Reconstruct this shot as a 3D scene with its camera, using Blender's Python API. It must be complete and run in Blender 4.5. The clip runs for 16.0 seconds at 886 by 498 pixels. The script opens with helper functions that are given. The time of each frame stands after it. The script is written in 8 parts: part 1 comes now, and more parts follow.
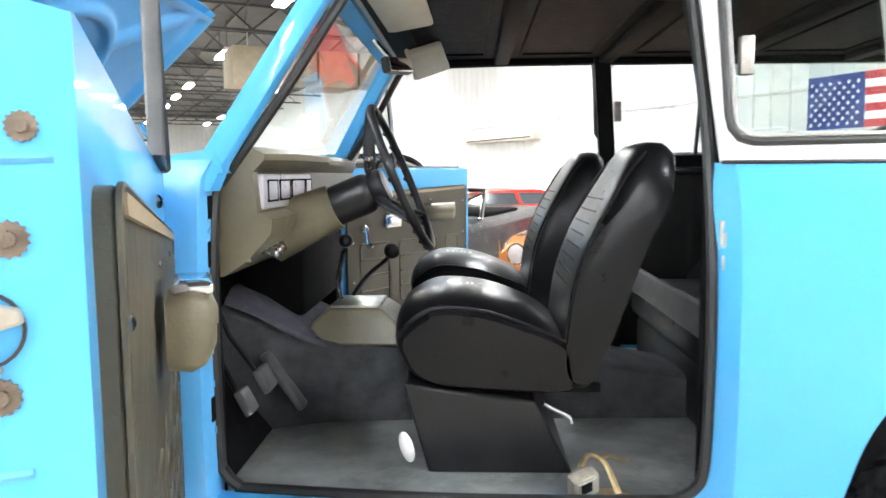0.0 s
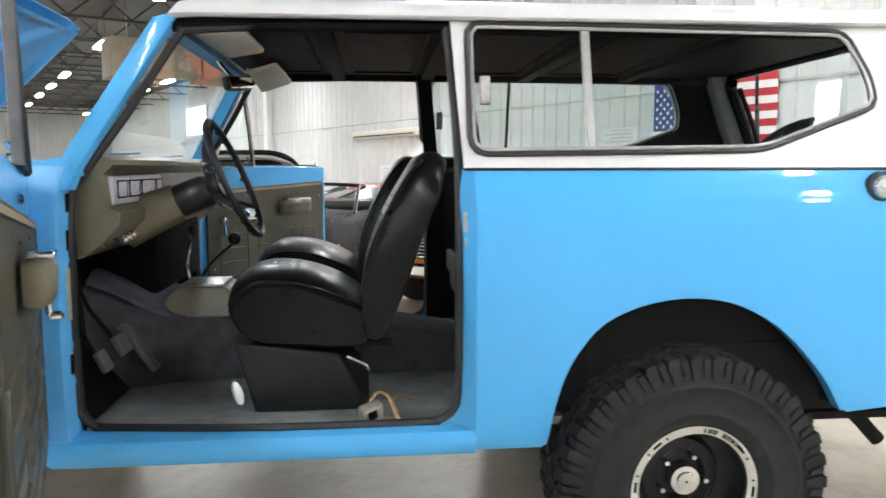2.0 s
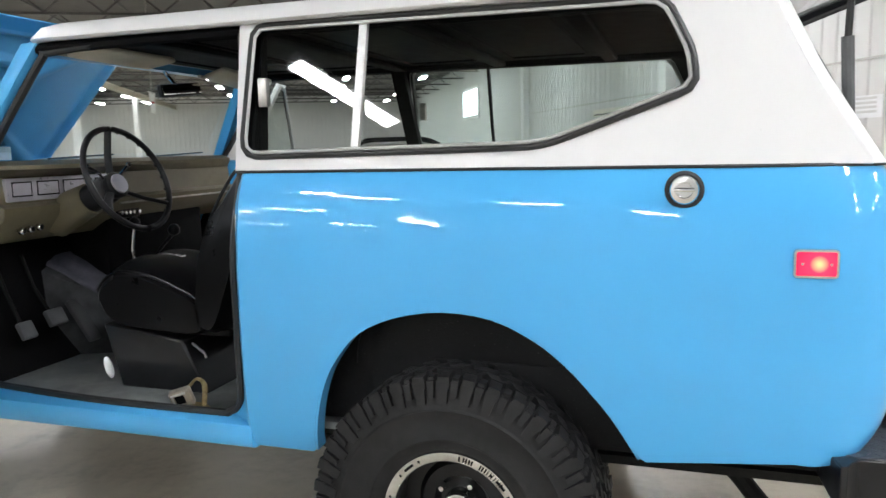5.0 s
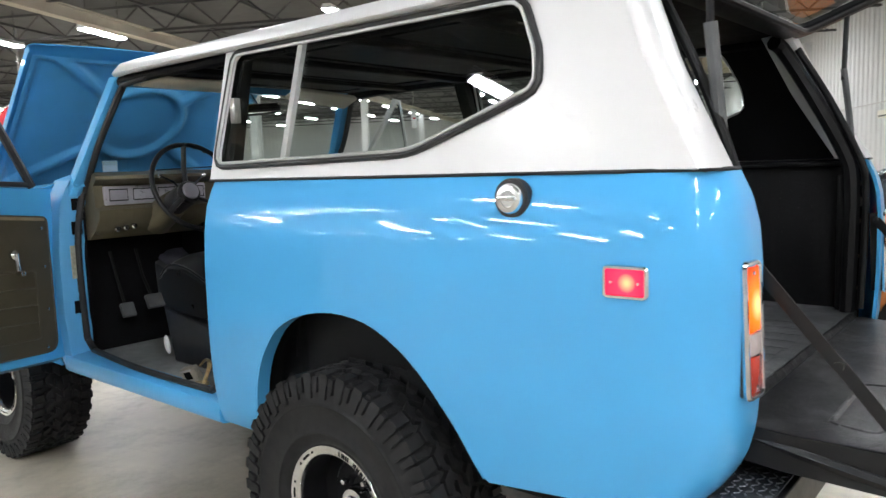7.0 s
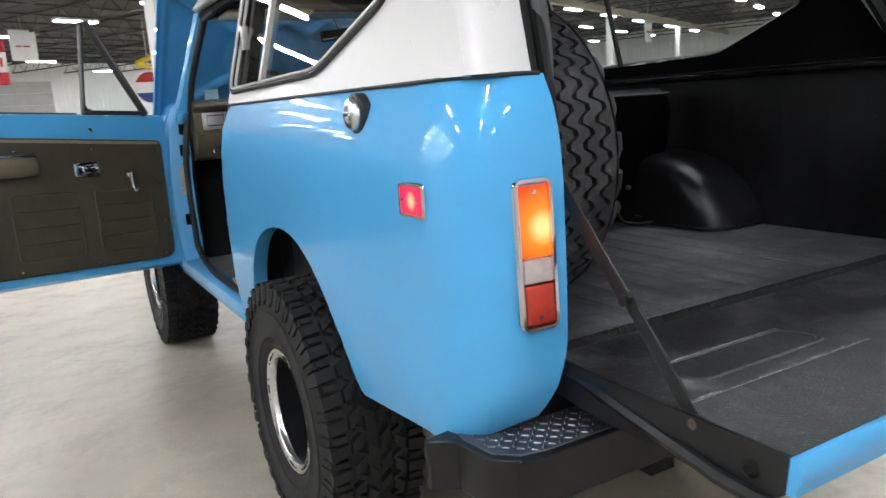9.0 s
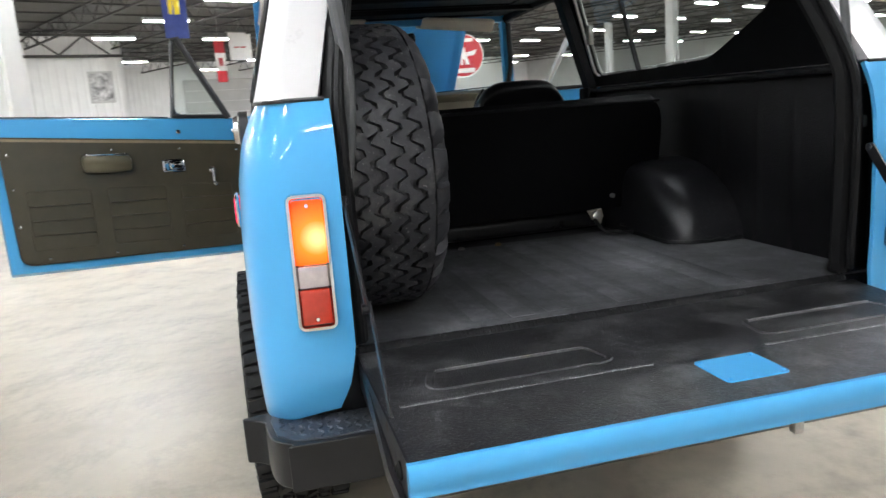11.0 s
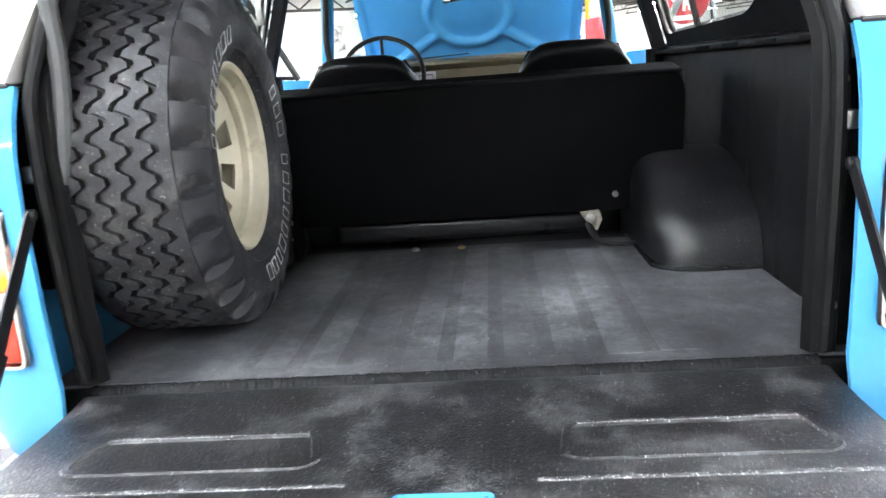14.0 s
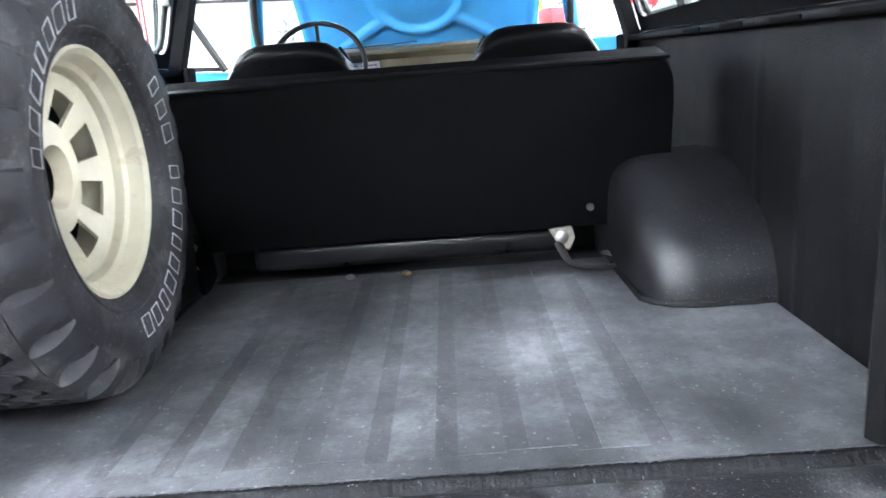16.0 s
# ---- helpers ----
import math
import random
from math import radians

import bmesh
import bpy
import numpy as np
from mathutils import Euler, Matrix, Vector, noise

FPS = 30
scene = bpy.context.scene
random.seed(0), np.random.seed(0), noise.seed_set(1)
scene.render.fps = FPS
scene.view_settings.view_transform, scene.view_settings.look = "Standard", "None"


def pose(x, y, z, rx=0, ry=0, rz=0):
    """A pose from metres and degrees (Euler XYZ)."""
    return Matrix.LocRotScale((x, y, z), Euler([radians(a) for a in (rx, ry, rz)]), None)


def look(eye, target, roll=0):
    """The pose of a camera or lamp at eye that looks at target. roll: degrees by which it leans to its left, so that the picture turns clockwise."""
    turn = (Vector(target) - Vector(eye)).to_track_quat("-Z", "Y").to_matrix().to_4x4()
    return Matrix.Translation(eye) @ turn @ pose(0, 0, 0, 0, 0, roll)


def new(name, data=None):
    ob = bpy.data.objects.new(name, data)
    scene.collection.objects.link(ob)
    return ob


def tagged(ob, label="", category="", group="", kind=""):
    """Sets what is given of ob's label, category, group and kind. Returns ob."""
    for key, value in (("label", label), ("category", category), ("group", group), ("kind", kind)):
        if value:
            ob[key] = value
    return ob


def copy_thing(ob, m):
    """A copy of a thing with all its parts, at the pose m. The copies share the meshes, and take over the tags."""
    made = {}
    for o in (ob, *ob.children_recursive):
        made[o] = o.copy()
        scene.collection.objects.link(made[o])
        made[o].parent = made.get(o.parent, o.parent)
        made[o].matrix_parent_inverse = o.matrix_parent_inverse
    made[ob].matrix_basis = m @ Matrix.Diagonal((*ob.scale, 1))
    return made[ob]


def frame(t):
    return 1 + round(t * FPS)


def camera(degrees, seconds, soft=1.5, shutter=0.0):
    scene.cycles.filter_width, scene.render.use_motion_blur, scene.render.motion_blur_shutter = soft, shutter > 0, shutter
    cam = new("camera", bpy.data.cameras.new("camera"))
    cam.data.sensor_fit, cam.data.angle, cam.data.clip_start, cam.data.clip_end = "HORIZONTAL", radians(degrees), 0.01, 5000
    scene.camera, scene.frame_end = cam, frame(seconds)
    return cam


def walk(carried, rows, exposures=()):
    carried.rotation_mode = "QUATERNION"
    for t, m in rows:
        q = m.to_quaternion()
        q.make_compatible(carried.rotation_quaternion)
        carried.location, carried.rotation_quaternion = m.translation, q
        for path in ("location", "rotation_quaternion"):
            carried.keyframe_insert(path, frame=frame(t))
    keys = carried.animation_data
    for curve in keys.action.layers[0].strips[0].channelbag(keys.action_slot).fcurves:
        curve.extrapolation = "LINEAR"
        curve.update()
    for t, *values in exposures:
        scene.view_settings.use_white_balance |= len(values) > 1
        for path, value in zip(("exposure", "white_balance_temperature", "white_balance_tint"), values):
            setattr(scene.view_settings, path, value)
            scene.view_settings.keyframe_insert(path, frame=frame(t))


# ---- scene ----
cam = camera(61.9, 16.0, shutter=0.4)
PATH = [
    (0, (-0.539, -1.631, 1.363), (-0.62, 0.357, 1.163), -0.4),
    (0.5, (-0.532, -1.758, 1.369), (-0.509, 0.233, 1.184), 0.3),
    (1, (-0.492, -1.886, 1.375), (-0.412, 0.106, 1.214), 0.5),
    (1.5, (-0.415, -2.043, 1.381), (-0.249, -0.059, 1.19), 0.8),
    (2, (-0.276, -2.171, 1.391), (-0.083, -0.193, 1.172), -0.1),
    (2.5, (0.009, -2.221, 1.373), (0.234, -0.243, 1.177), 0.7),
    (3, (0.256, -2.177, 1.397), (0.34, -0.19, 1.185), 0.9),
    (3.5, (0.483, -2.116, 1.409), (0.462, -0.128, 1.19), 0.7),
    (4, (0.733, -2.057, 1.447), (0.535, -0.083, 1.197), 0.0),
    (6.5, (2.055, -1.635, 1.43), (0.921, -0.005, 1.189), -2.0),
    (7, (2.27, -1.458, 1.411), (0.993, 0.064, 1.187), -1.9),
    (7.5, (2.463, -1.256, 1.396), (1.046, 0.138, 1.178), -1.5),
    (8, (2.612, -1.037, 1.375), (1.062, 0.202, 1.125), -1.7),
    (8.5, (2.731, -0.841, 1.354), (1.088, 0.231, 0.962), -3.7),
    (9, (2.877, -0.721, 1.346), (1.165, 0.238, 0.954), -3.9),
    (9.5, (3.028, -0.568, 1.349), (1.245, 0.246, 0.951), -4.1),
    (10, (3.193, -0.403, 1.349), (1.395, 0.383, 0.962), -4.1),
    (12.5, (3.340, 0.567, 1.364), (1.383, 0.486, 0.961), -4.47),
    (13, (3.232, 0.717, 1.367), (1.279, 0.634, 0.947), -4.05),
    (13.5, (3.093, 0.850, 1.361), (1.147, 0.668, 0.937), -4.11),
    (14, (2.941, 0.929, 1.353), (1.001, 0.773, 0.892), -4.34),
    (14.5, (2.807, 0.945, 1.350), (0.868, 0.789, 0.884), -4.51),
    (15, (2.687, 0.907, 1.343), (0.745, 0.797, 0.880), -4.11),
    (15.5, (2.605, 0.908, 1.340), (0.657, 0.828, 0.885), -4.19),
    (16, (2.543, 0.943, 1.342), (0.604, 0.903, 0.852), -4.49),
]
EXPOSURE = [(0, 1.18, 6500, 10), (0.5, 1.0, 6500, 10), (1, 0.75, 6500, 10), (1.5, 0.55, 6500, 10), (2, 0.3, 6500, 10), (2.5, 0.25, 6500, 10),
            (3.5, 0.14, 6500, 10), (4, 0.05, 6500, 10), (6.5, -0.05, 6500, 10), (8.5, -0.33, 6500, 10), (9.5, -0.17, 6500, 10), (10, -0.08, 6500, 10),
            (12.5, 0.2, 6500, 10), (13, 0.36, 6500, 10), (13.5, 0.66, 6450, 10), (14, 1.5, 6350, 10), (14.5, 2.15, 6150, 10), (15, 2.25, 5980, 10), (16, 2.2, 5950, 10)]
walk(cam, [(t, look(eye, target, roll)) for t, eye, target, roll in PATH], exposures=EXPOSURE)

# ---------------------------------------------------------------- world
world = bpy.data.worlds.new("hall_world")
scene.world = world
world.use_nodes = True
world.node_tree.nodes["Background"].inputs[0].default_value = (0.75, 0.85, 1.0, 1)
world.node_tree.nodes["Background"].inputs[1].default_value = 0.35

CY = 0.8125                      # the vehicle's centre line, y
HALL = radians(-62)              # the hall is turned against the vehicle
LAMP_POWER = 125.0                # glow of the ceiling strips


# ---------------------------------------------------------------- materials
def ramp(nt, fac, stops):
    r = nt.nodes.new("ShaderNodeValToRGB")
    els = r.color_ramp.elements
    while len(els) < len(stops):
        els.new(0.5)
    for e, (p, c) in zip(els, stops):
        e.position, e.color = p, (*c, 1)
    nt.links.new(fac, r.inputs[0])
    return r.outputs[0]


def tex(nt, kind, scale, coords, detail=4, rough=0.6, stretch=None):
    n = nt.nodes.new(kind)
    n.inputs["Scale"].default_value = scale
    if "Detail" in n.inputs:
        n.inputs["Detail"].default_value = detail
    if "Roughness" in n.inputs:
        n.inputs["Roughness"].default_value = rough
    if stretch:
        mp = nt.nodes.new("ShaderNodeMapping")
        mp.inputs["Scale"].default_value = stretch
        nt.links.new(coords, mp.inputs[0])
        coords = mp.outputs[0]
    nt.links.new(coords, n.inputs["Vector"])
    return n.outputs[0]


def mat(name, base, rough=0.5, metal=0.0, var=0.15, scale=6.0, fine=0.0, fine_scale=300.0, coat=0.0, rough_var=0.1,
        spec=0.5, stains=None, stain_scale=2.0, stain_at=(0.55, 0.75), stretch=None, speckle=None, speckle_scale=200.0, speckle_at=(0.64, 0.74)):
    """Base colour with two scales of variation, fine relief and uneven gloss."""
    m = bpy.data.materials.new(name)
    m.use_nodes = True
    nt = m.node_tree
    b = nt.nodes["Principled BSDF"]
    co = nt.nodes.new("ShaderNodeTexCoord").outputs["Object"]
    big = tex(nt, "ShaderNodeTexNoise", scale, co, stretch=stretch)
    lo = tuple(max(0, c * (1 - var)) for c in base)
    hi = tuple(min(1, c * (1 + var)) for c in base)
    col = ramp(nt, big, [(0.3, lo), (0.7, hi)])
    if stains:
        sn = tex(nt, "ShaderNodeTexNoise", stain_scale, co, detail=8, rough=0.7, stretch=stretch)
        mask = ramp(nt, sn, [(stain_at[0], (0, 0, 0)), (stain_at[1], (1, 1, 1))])
        mx = nt.nodes.new("ShaderNodeMix")
        mx.data_type = "RGBA"
        nt.links.new(mask, mx.inputs["Factor"])
        nt.links.new(col, mx.inputs["A"])
        mx.inputs["B"].default_value = (*stains, 1)
        col = mx.outputs["Result"]
    if speckle:
        pn = tex(nt, "ShaderNodeTexNoise", speckle_scale, co, detail=2)
        mask = ramp(nt, pn, [(speckle_at[0], (0, 0, 0)), (speckle_at[1], (1, 1, 1))])
        mx = nt.nodes.new("ShaderNodeMix")
        mx.data_type = "RGBA"
        nt.links.new(mask, mx.inputs["Factor"])
        nt.links.new(col, mx.inputs["A"])
        mx.inputs["B"].default_value = (*speckle, 1)
        col = mx.outputs["Result"]
    nt.links.new(col, b.inputs["Base Color"])
    rr = nt.nodes.new("ShaderNodeMapRange")
    rn = tex(nt, "ShaderNodeTexNoise", scale * 3.1, co, detail=6)
    nt.links.new(rn, rr.inputs[0])
    rr.inputs[3].default_value, rr.inputs[4].default_value = max(0.02, rough - rough_var), min(1, rough + rough_var)
    nt.links.new(rr.outputs[0], b.inputs["Roughness"])
    b.inputs["Metallic"].default_value = metal
    b.inputs["Specular IOR Level"].default_value = spec
    if coat:
        b.inputs["Coat Weight"].default_value = coat
        b.inputs["Coat Roughness"].default_value = 0.04
    if fine:
        fn = tex(nt, "ShaderNodeTexNoise", fine_scale, co, detail=3)
        bp = nt.nodes.new("ShaderNodeBump")
        bp.inputs["Strength"].default_value = fine
        bp.inputs["Distance"].default_value = 0.002
        nt.links.new(fn, bp.inputs["Height"])
        nt.links.new(bp.outputs[0], b.inputs["Normal"])
    return m


def glow(name, colour, strength, base=(0.8, 0.8, 0.8)):
    m = bpy.data.materials.new(name)
    m.use_nodes = True
    b = m.node_tree.nodes["Principled BSDF"]
    b.inputs["Base Color"].default_value = (*base, 1)
    b.inputs["Emission Color"].default_value = (*colour, 1)
    b.inputs["Emission Strength"].default_value = strength
    return m


def pane_mat(name, tint, rough=0.0, gloss=0.06):
    """Thin clear glass: mostly straight through, with a mirror sheen."""
    m = bpy.data.materials.new(name)
    m.use_nodes = True
    nt = m.node_tree
    nt.nodes.clear()
    out = nt.nodes.new("ShaderNodeOutputMaterial")
    mix = nt.nodes.new("ShaderNodeMixShader")
    tr = nt.nodes.new("ShaderNodeBsdfTransparent")
    gl = nt.nodes.new("ShaderNodeBsdfGlossy")
    lw = nt.nodes.new("ShaderNodeLayerWeight")
    lw.inputs[0].default_value = 0.5
    pw = nt.nodes.new("ShaderNodeMath")
    pw.operation = "POWER"
    pw.inputs[1].default_value = 4.5
    nt.links.new(lw.outputs["Facing"], pw.inputs[0])
    fr = nt.nodes.new("ShaderNodeMapRange")
    fr.inputs[3].default_value, fr.inputs[4].default_value = gloss, 1.0
    nt.links.new(pw.outputs[0], fr.inputs[0])
    tr.inputs[0].default_value = (*tint, 1)
    gl.inputs["Roughness"].default_value = rough
    nt.links.new(fr.outputs[0], mix.inputs[0])
    nt.links.new(tr.outputs[0], mix.inputs[1])
    nt.links.new(gl.outputs[0], mix.inputs[2])
    nt.links.new(mix.outputs[0], out.inputs[0])
    return m


BLUE = mat("blue_paint", (0.075, 0.370, 0.715), 0.30, var=0.03, scale=2, coat=0.68, rough_var=0.04, fine=0.012, fine_scale=7, spec=0.12)
BLUE_IN = mat("blue_paint_inner", (0.090, 0.360, 0.690), 0.38, var=0.06, scale=5, coat=0.3, fine=0.06, fine_scale=90)
WHITE = mat("white_paint", (0.66, 0.651, 0.656), 0.28, var=0.015, scale=2, coat=0.15, rough_var=0.02)
BLACK_PAINT = mat("black_paint", (0.009, 0.009, 0.0105), 0.36, var=0.3, scale=9, fine=0.15, fine_scale=120, spec=0.32)
LINER = mat("black_bed_liner", (0.010, 0.010, 0.0112), 0.36, var=0.5, scale=6, fine=1.0, fine_scale=200,
            stains=(0.17, 0.17, 0.176), stain_scale=9.0, stain_at=(0.50, 0.86), speckle=(0.42, 0.42, 0.43), speckle_at=(0.64, 0.74), speckle_scale=230)
LINER_WORN = mat("worn_bed_liner", (0.045, 0.045, 0.047), 0.5, var=0.5, scale=14, fine=1.0, fine_scale=260,
                 stains=(0.20, 0.20, 0.205), stain_scale=16.0, stain_at=(0.48, 0.7), speckle=(0.5, 0.5, 0.5), speckle_at=(0.56, 0.7), speckle_scale=230)
HOUSING = mat("black_coated_housing", (0.009, 0.009, 0.0105), 0.30, var=0.4, scale=8, fine=0.3, fine_scale=420, spec=0.36, rough_var=0.04,
              speckle=(0.08, 0.08, 0.085), speckle_at=(0.62, 0.74), speckle_scale=220)
CRUST = mat("crusty_coating", (0.005, 0.005, 0.006), 0.6, spec=0.2, var=0.6, scale=40, fine=1.0, fine_scale=120,
            speckle=(0.22, 0.22, 0.225), speckle_at=(0.68, 0.76), speckle_scale=140)
LINER_WALL = mat("black_wall_coating", (0.0032, 0.0032, 0.0040), 0.55, var=0.4, scale=5, fine=0.7, fine_scale=220, spec=0.19,
                 stains=(0.011, 0.011, 0.0125), stain_scale=9.0, stain_at=(0.52, 0.80), speckle=(0.06, 0.06, 0.065), speckle_at=(0.68, 0.76), speckle_scale=160)
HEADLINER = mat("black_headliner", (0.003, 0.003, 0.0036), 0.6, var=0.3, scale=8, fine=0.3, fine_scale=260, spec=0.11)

def strip_mat(name, tone):
    """Worn rubber in strips along the bay: every strip is scuffed in lengths of its own."""
    m = mat(name, (0.06, 0.06, 0.065), 0.5, var=0.4, scale=8, fine=0.4, fine_scale=260)
    nt = m.node_tree
    b = nt.nodes["Principled BSDF"]
    co = nt.nodes.new("ShaderNodeTexCoord").outputs["Object"]
    rnd = nt.nodes.new("ShaderNodeObjectInfo").outputs["Random"]
    mul = nt.nodes.new("ShaderNodeMath")
    mul.operation = "MULTIPLY"
    mul.inputs[1].default_value = 37.0
    nt.links.new(rnd, mul.inputs[0])
    cb = nt.nodes.new("ShaderNodeCombineXYZ")
    for k in (1, 2):
        nt.links.new(mul.outputs[0], cb.inputs[k])
    ad = nt.nodes.new("ShaderNodeVectorMath")
    nt.links.new(co, ad.inputs[0])
    nt.links.new(cb.outputs[0], ad.inputs[1])
    n1 = tex(nt, "ShaderNodeTexNoise", 5.0, ad.outputs[0], detail=3, rough=0.5, stretch=(0.4, 1, 1))
    n2 = tex(nt, "ShaderNodeTexNoise", 34.0, co, detail=8, rough=0.8)
    n3 = tex(nt, "ShaderNodeTexNoise", 5.0, co, detail=5, rough=0.6)          # wear that runs across the strips
    n4 = tex(nt, "ShaderNodeTexNoise", 120.0, co, detail=2)                    # pale specks
    total = None
    for noise, weight in ((n1, 0.22), (n2, 0.50), (n3, 0.70)):
        av = nt.nodes.new("ShaderNodeMath")
        av.operation = "MULTIPLY_ADD"
        av.inputs[1].default_value = weight
        av.inputs[2].default_value = 0.0
        nt.links.new(noise, av.inputs[0])
        if total:
            nt.links.new(total, av.inputs[2])
        total = av.outputs[0]
    col = ramp(nt, total, [(0.52, (0.020 * tone, 0.0205 * tone, 0.0222 * tone)), (0.71, (0.056 * tone, 0.0575 * tone, 0.062 * tone)), (0.92, (0.15 * tone, 0.153 * tone, 0.162 * tone))])
    mx = nt.nodes.new("ShaderNodeMix")
    mx.data_type = "RGBA"
    nt.links.new(ramp(nt, n4, [(0.66, (0, 0, 0)), (0.76, (0.7, 0.7, 0.7))]), mx.inputs["Factor"])
    nt.links.new(col, mx.inputs["A"])
    mx.inputs["B"].default_value = (0.30, 0.30, 0.31, 1)
    col = mx.outputs["Result"]
    nt.links.new(col, b.inputs["Base Color"])
    return m


MAT_STRIP = strip_mat("worn_rubber_rib", 1.24)
MAT_GROOVE = strip_mat("worn_rubber_groove", 0.88)
MAT_FLOOR = strip_mat("worn_rubber_mat", 1.05)
CAB_FLOOR = mat("scuffed_black_floor", (0.17, 0.18, 0.18), 0.34, var=0.65, scale=4, fine=0.4, fine_scale=200, spec=0.6,
                stains=(0.36, 0.36, 0.34), stain_scale=6.0, stain_at=(0.50, 0.86), speckle=(0.35, 0.34, 0.30), speckle_at=(0.70, 0.78), speckle_scale=90)
CARPET = mat("charcoal_carpet", (0.064, 0.066, 0.071), 0.95, var=0.3, scale=14, fine=1.0, fine_scale=500, spec=0.1)
VINYL = mat("black_vinyl", (0.0058, 0.0058, 0.0066), 0.29, var=0.2, scale=5, fine=0.2, fine_scale=28, rough_var=0.05, spec=0.18)
VINYL_DARK = mat("black_stitching", (0.004, 0.004, 0.004), 0.6, var=0.2, scale=20, spec=0.2)
BENCH_CLOTH = mat("black_bench_cloth", (0.0016, 0.0016, 0.002), 0.6, var=0.4, scale=5, fine=0.3, fine_scale=60, spec=0.05,
                  stains=(0.006, 0.006, 0.007), stain_scale=6.0, stain_at=(0.56, 0.85), stretch=(1, 1, 0.5))
RUBBER = mat("tyre_rubber", (0.010, 0.010, 0.011), 0.7, var=0.35, scale=14, fine=0.4, fine_scale=160, spec=0.35,
             stains=(0.035, 0.033, 0.031), stain_scale=10, stain_at=(0.55, 0.9))
RUBBER_OLD = mat("worn_tyre_rubber", (0.015, 0.015, 0.0185), 0.6, var=0.4, scale=16, fine=0.8, fine_scale=110,
                 stains=(0.10, 0.097, 0.094), stain_scale=15, stain_at=(0.50, 0.82), speckle=(0.22, 0.21, 0.20), speckle_scale=120, speckle_at=(0.66, 0.78))
RUBBER_TIP = mat("worn_lug_rubber", (0.020, 0.020, 0.024), 0.55, var=0.35, scale=14, fine=0.3, fine_scale=160,
                 stains=(0.17, 0.16, 0.15), stain_scale=15, stain_at=(0.56, 0.82))
STAY_GREY = mat("grey_sleeve", (0.075, 0.078, 0.082), 0.45, var=0.15, scale=15, fine=0.15)
FRAME_BLACK = mat("black_opening_frame", (0.0045, 0.0045, 0.005), 0.5, var=0.4, scale=12, fine=0.3, fine_scale=140, spec=0.2,
                  stains=(0.018, 0.018, 0.019), stain_scale=14, stain_at=(0.58, 0.8))
SEAL = mat("black_rubber_seal", (0.015, 0.015, 0.016), 0.5, var=0.2, scale=20)
CHROME = mat("chrome", (0.78, 0.78, 0.8), 0.1, metal=1.0, var=0.05, scale=20, rough_var=0.06)
STEEL = mat("dull_steel", (0.42, 0.41, 0.39), 0.38, metal=1.0, var=0.2, scale=30, fine=0.2, fine_scale=200)
RUSTY = mat("rusty_steel", (0.17, 0.135, 0.105), 0.6, metal=0.6, var=0.4, scale=40, fine=0.4, fine_scale=200)
BRASS = mat("old_brass", (0.35, 0.26, 0.13), 0.45, metal=0.8, var=0.3, scale=40)
BEAD = mat("bright_window_bead", (0.40, 0.40, 0.39), 0.32, metal=0.3, var=0.1, scale=30)
FORK = mat("worn_pale_steel", (0.33, 0.30, 0.25), 0.45, metal=0.3, var=0.2, scale=60, fine=0.2, fine_scale=200)
POLISHED = mat("polished_alloy", (0.8, 0.8, 0.8), 0.22, metal=1.0, var=0.06, scale=30, fine=0.1, fine_scale=100)
OLIVE = mat("olive_plastic", (0.122, 0.106, 0.067), 0.42, var=0.12, scale=9, fine=0.3, fine_scale=260,
            stains=(0.075, 0.062, 0.038), stain_scale=7)
OLIVE_PANEL = mat("olive_door_board", (0.060, 0.052, 0.034), 0.36, var=0.12, scale=9, fine=0.35, fine_scale=320, spec=0.4)
TAN = mat("tan_trim", (0.26, 0.20, 0.12), 0.5, var=0.1, scale=20)
CREAM = mat("cream_visor", (0.62, 0.58, 0.49), 0.6, var=0.06, scale=10, fine=0.2, fine_scale=200)
IVORY = mat("ivory_wheel_paint", (0.58, 0.54, 0.42), 0.4, var=0.1, scale=10, stains=(0.30, 0.20, 0.10), stain_scale=9, stain_at=(0.58, 0.8))
SILVER = mat("silver_dial_face", (0.55, 0.53, 0.6), 0.3, metal=0.5, var=0.1, scale=12)
DIAL_GREY = mat("grey_dial_glass", (0.30, 0.28, 0.36), 0.2, var=0.15, scale=30, coat=0.5)
# near-black parts and marks; in slots and cavities it stands in for shade
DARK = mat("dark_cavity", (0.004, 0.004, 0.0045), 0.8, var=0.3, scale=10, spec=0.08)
GREASE = mat("underbody_black", (0.0035, 0.0035, 0.0035), 0.65, var=0.4, scale=15, fine=0.5, fine_scale=120, spec=0.2)
PLASTIC_WHITE = mat("white_plastic", (0.7, 0.7, 0.7), 0.4, var=0.05, scale=10)
LETTER = mat("raised_white_marks", (0.58, 0.58, 0.60), 0.6, var=0.2, scale=60)
CONCRETE = mat("polished_concrete", (0.45, 0.402, 0.322), 0.36, var=0.2, scale=1.1, rough_var=0.10, spec=0.4, fine=0.03, fine_scale=12,
               speckle=(0.47, 0.42, 0.335), speckle_scale=9.0, speckle_at=(0.40, 0.95),
               stains=(0.15, 0.136, 0.116), stain_scale=2.3, stain_at=(0.46, 0.82))
WALL_WHITE = mat("white_sheet_wall", (0.55, 0.55, 0.54), 0.55, var=0.03, scale=1.5)
WALL_PALE = mat("pale_sheet_wall", (0.83, 0.83, 0.82), 0.6, var=0.05, scale=1.5)
WALL_GREY = mat("grey_block_wall", (0.50, 0.50, 0.49), 0.8, var=0.06, scale=2, fine=0.3, fine_scale=60)
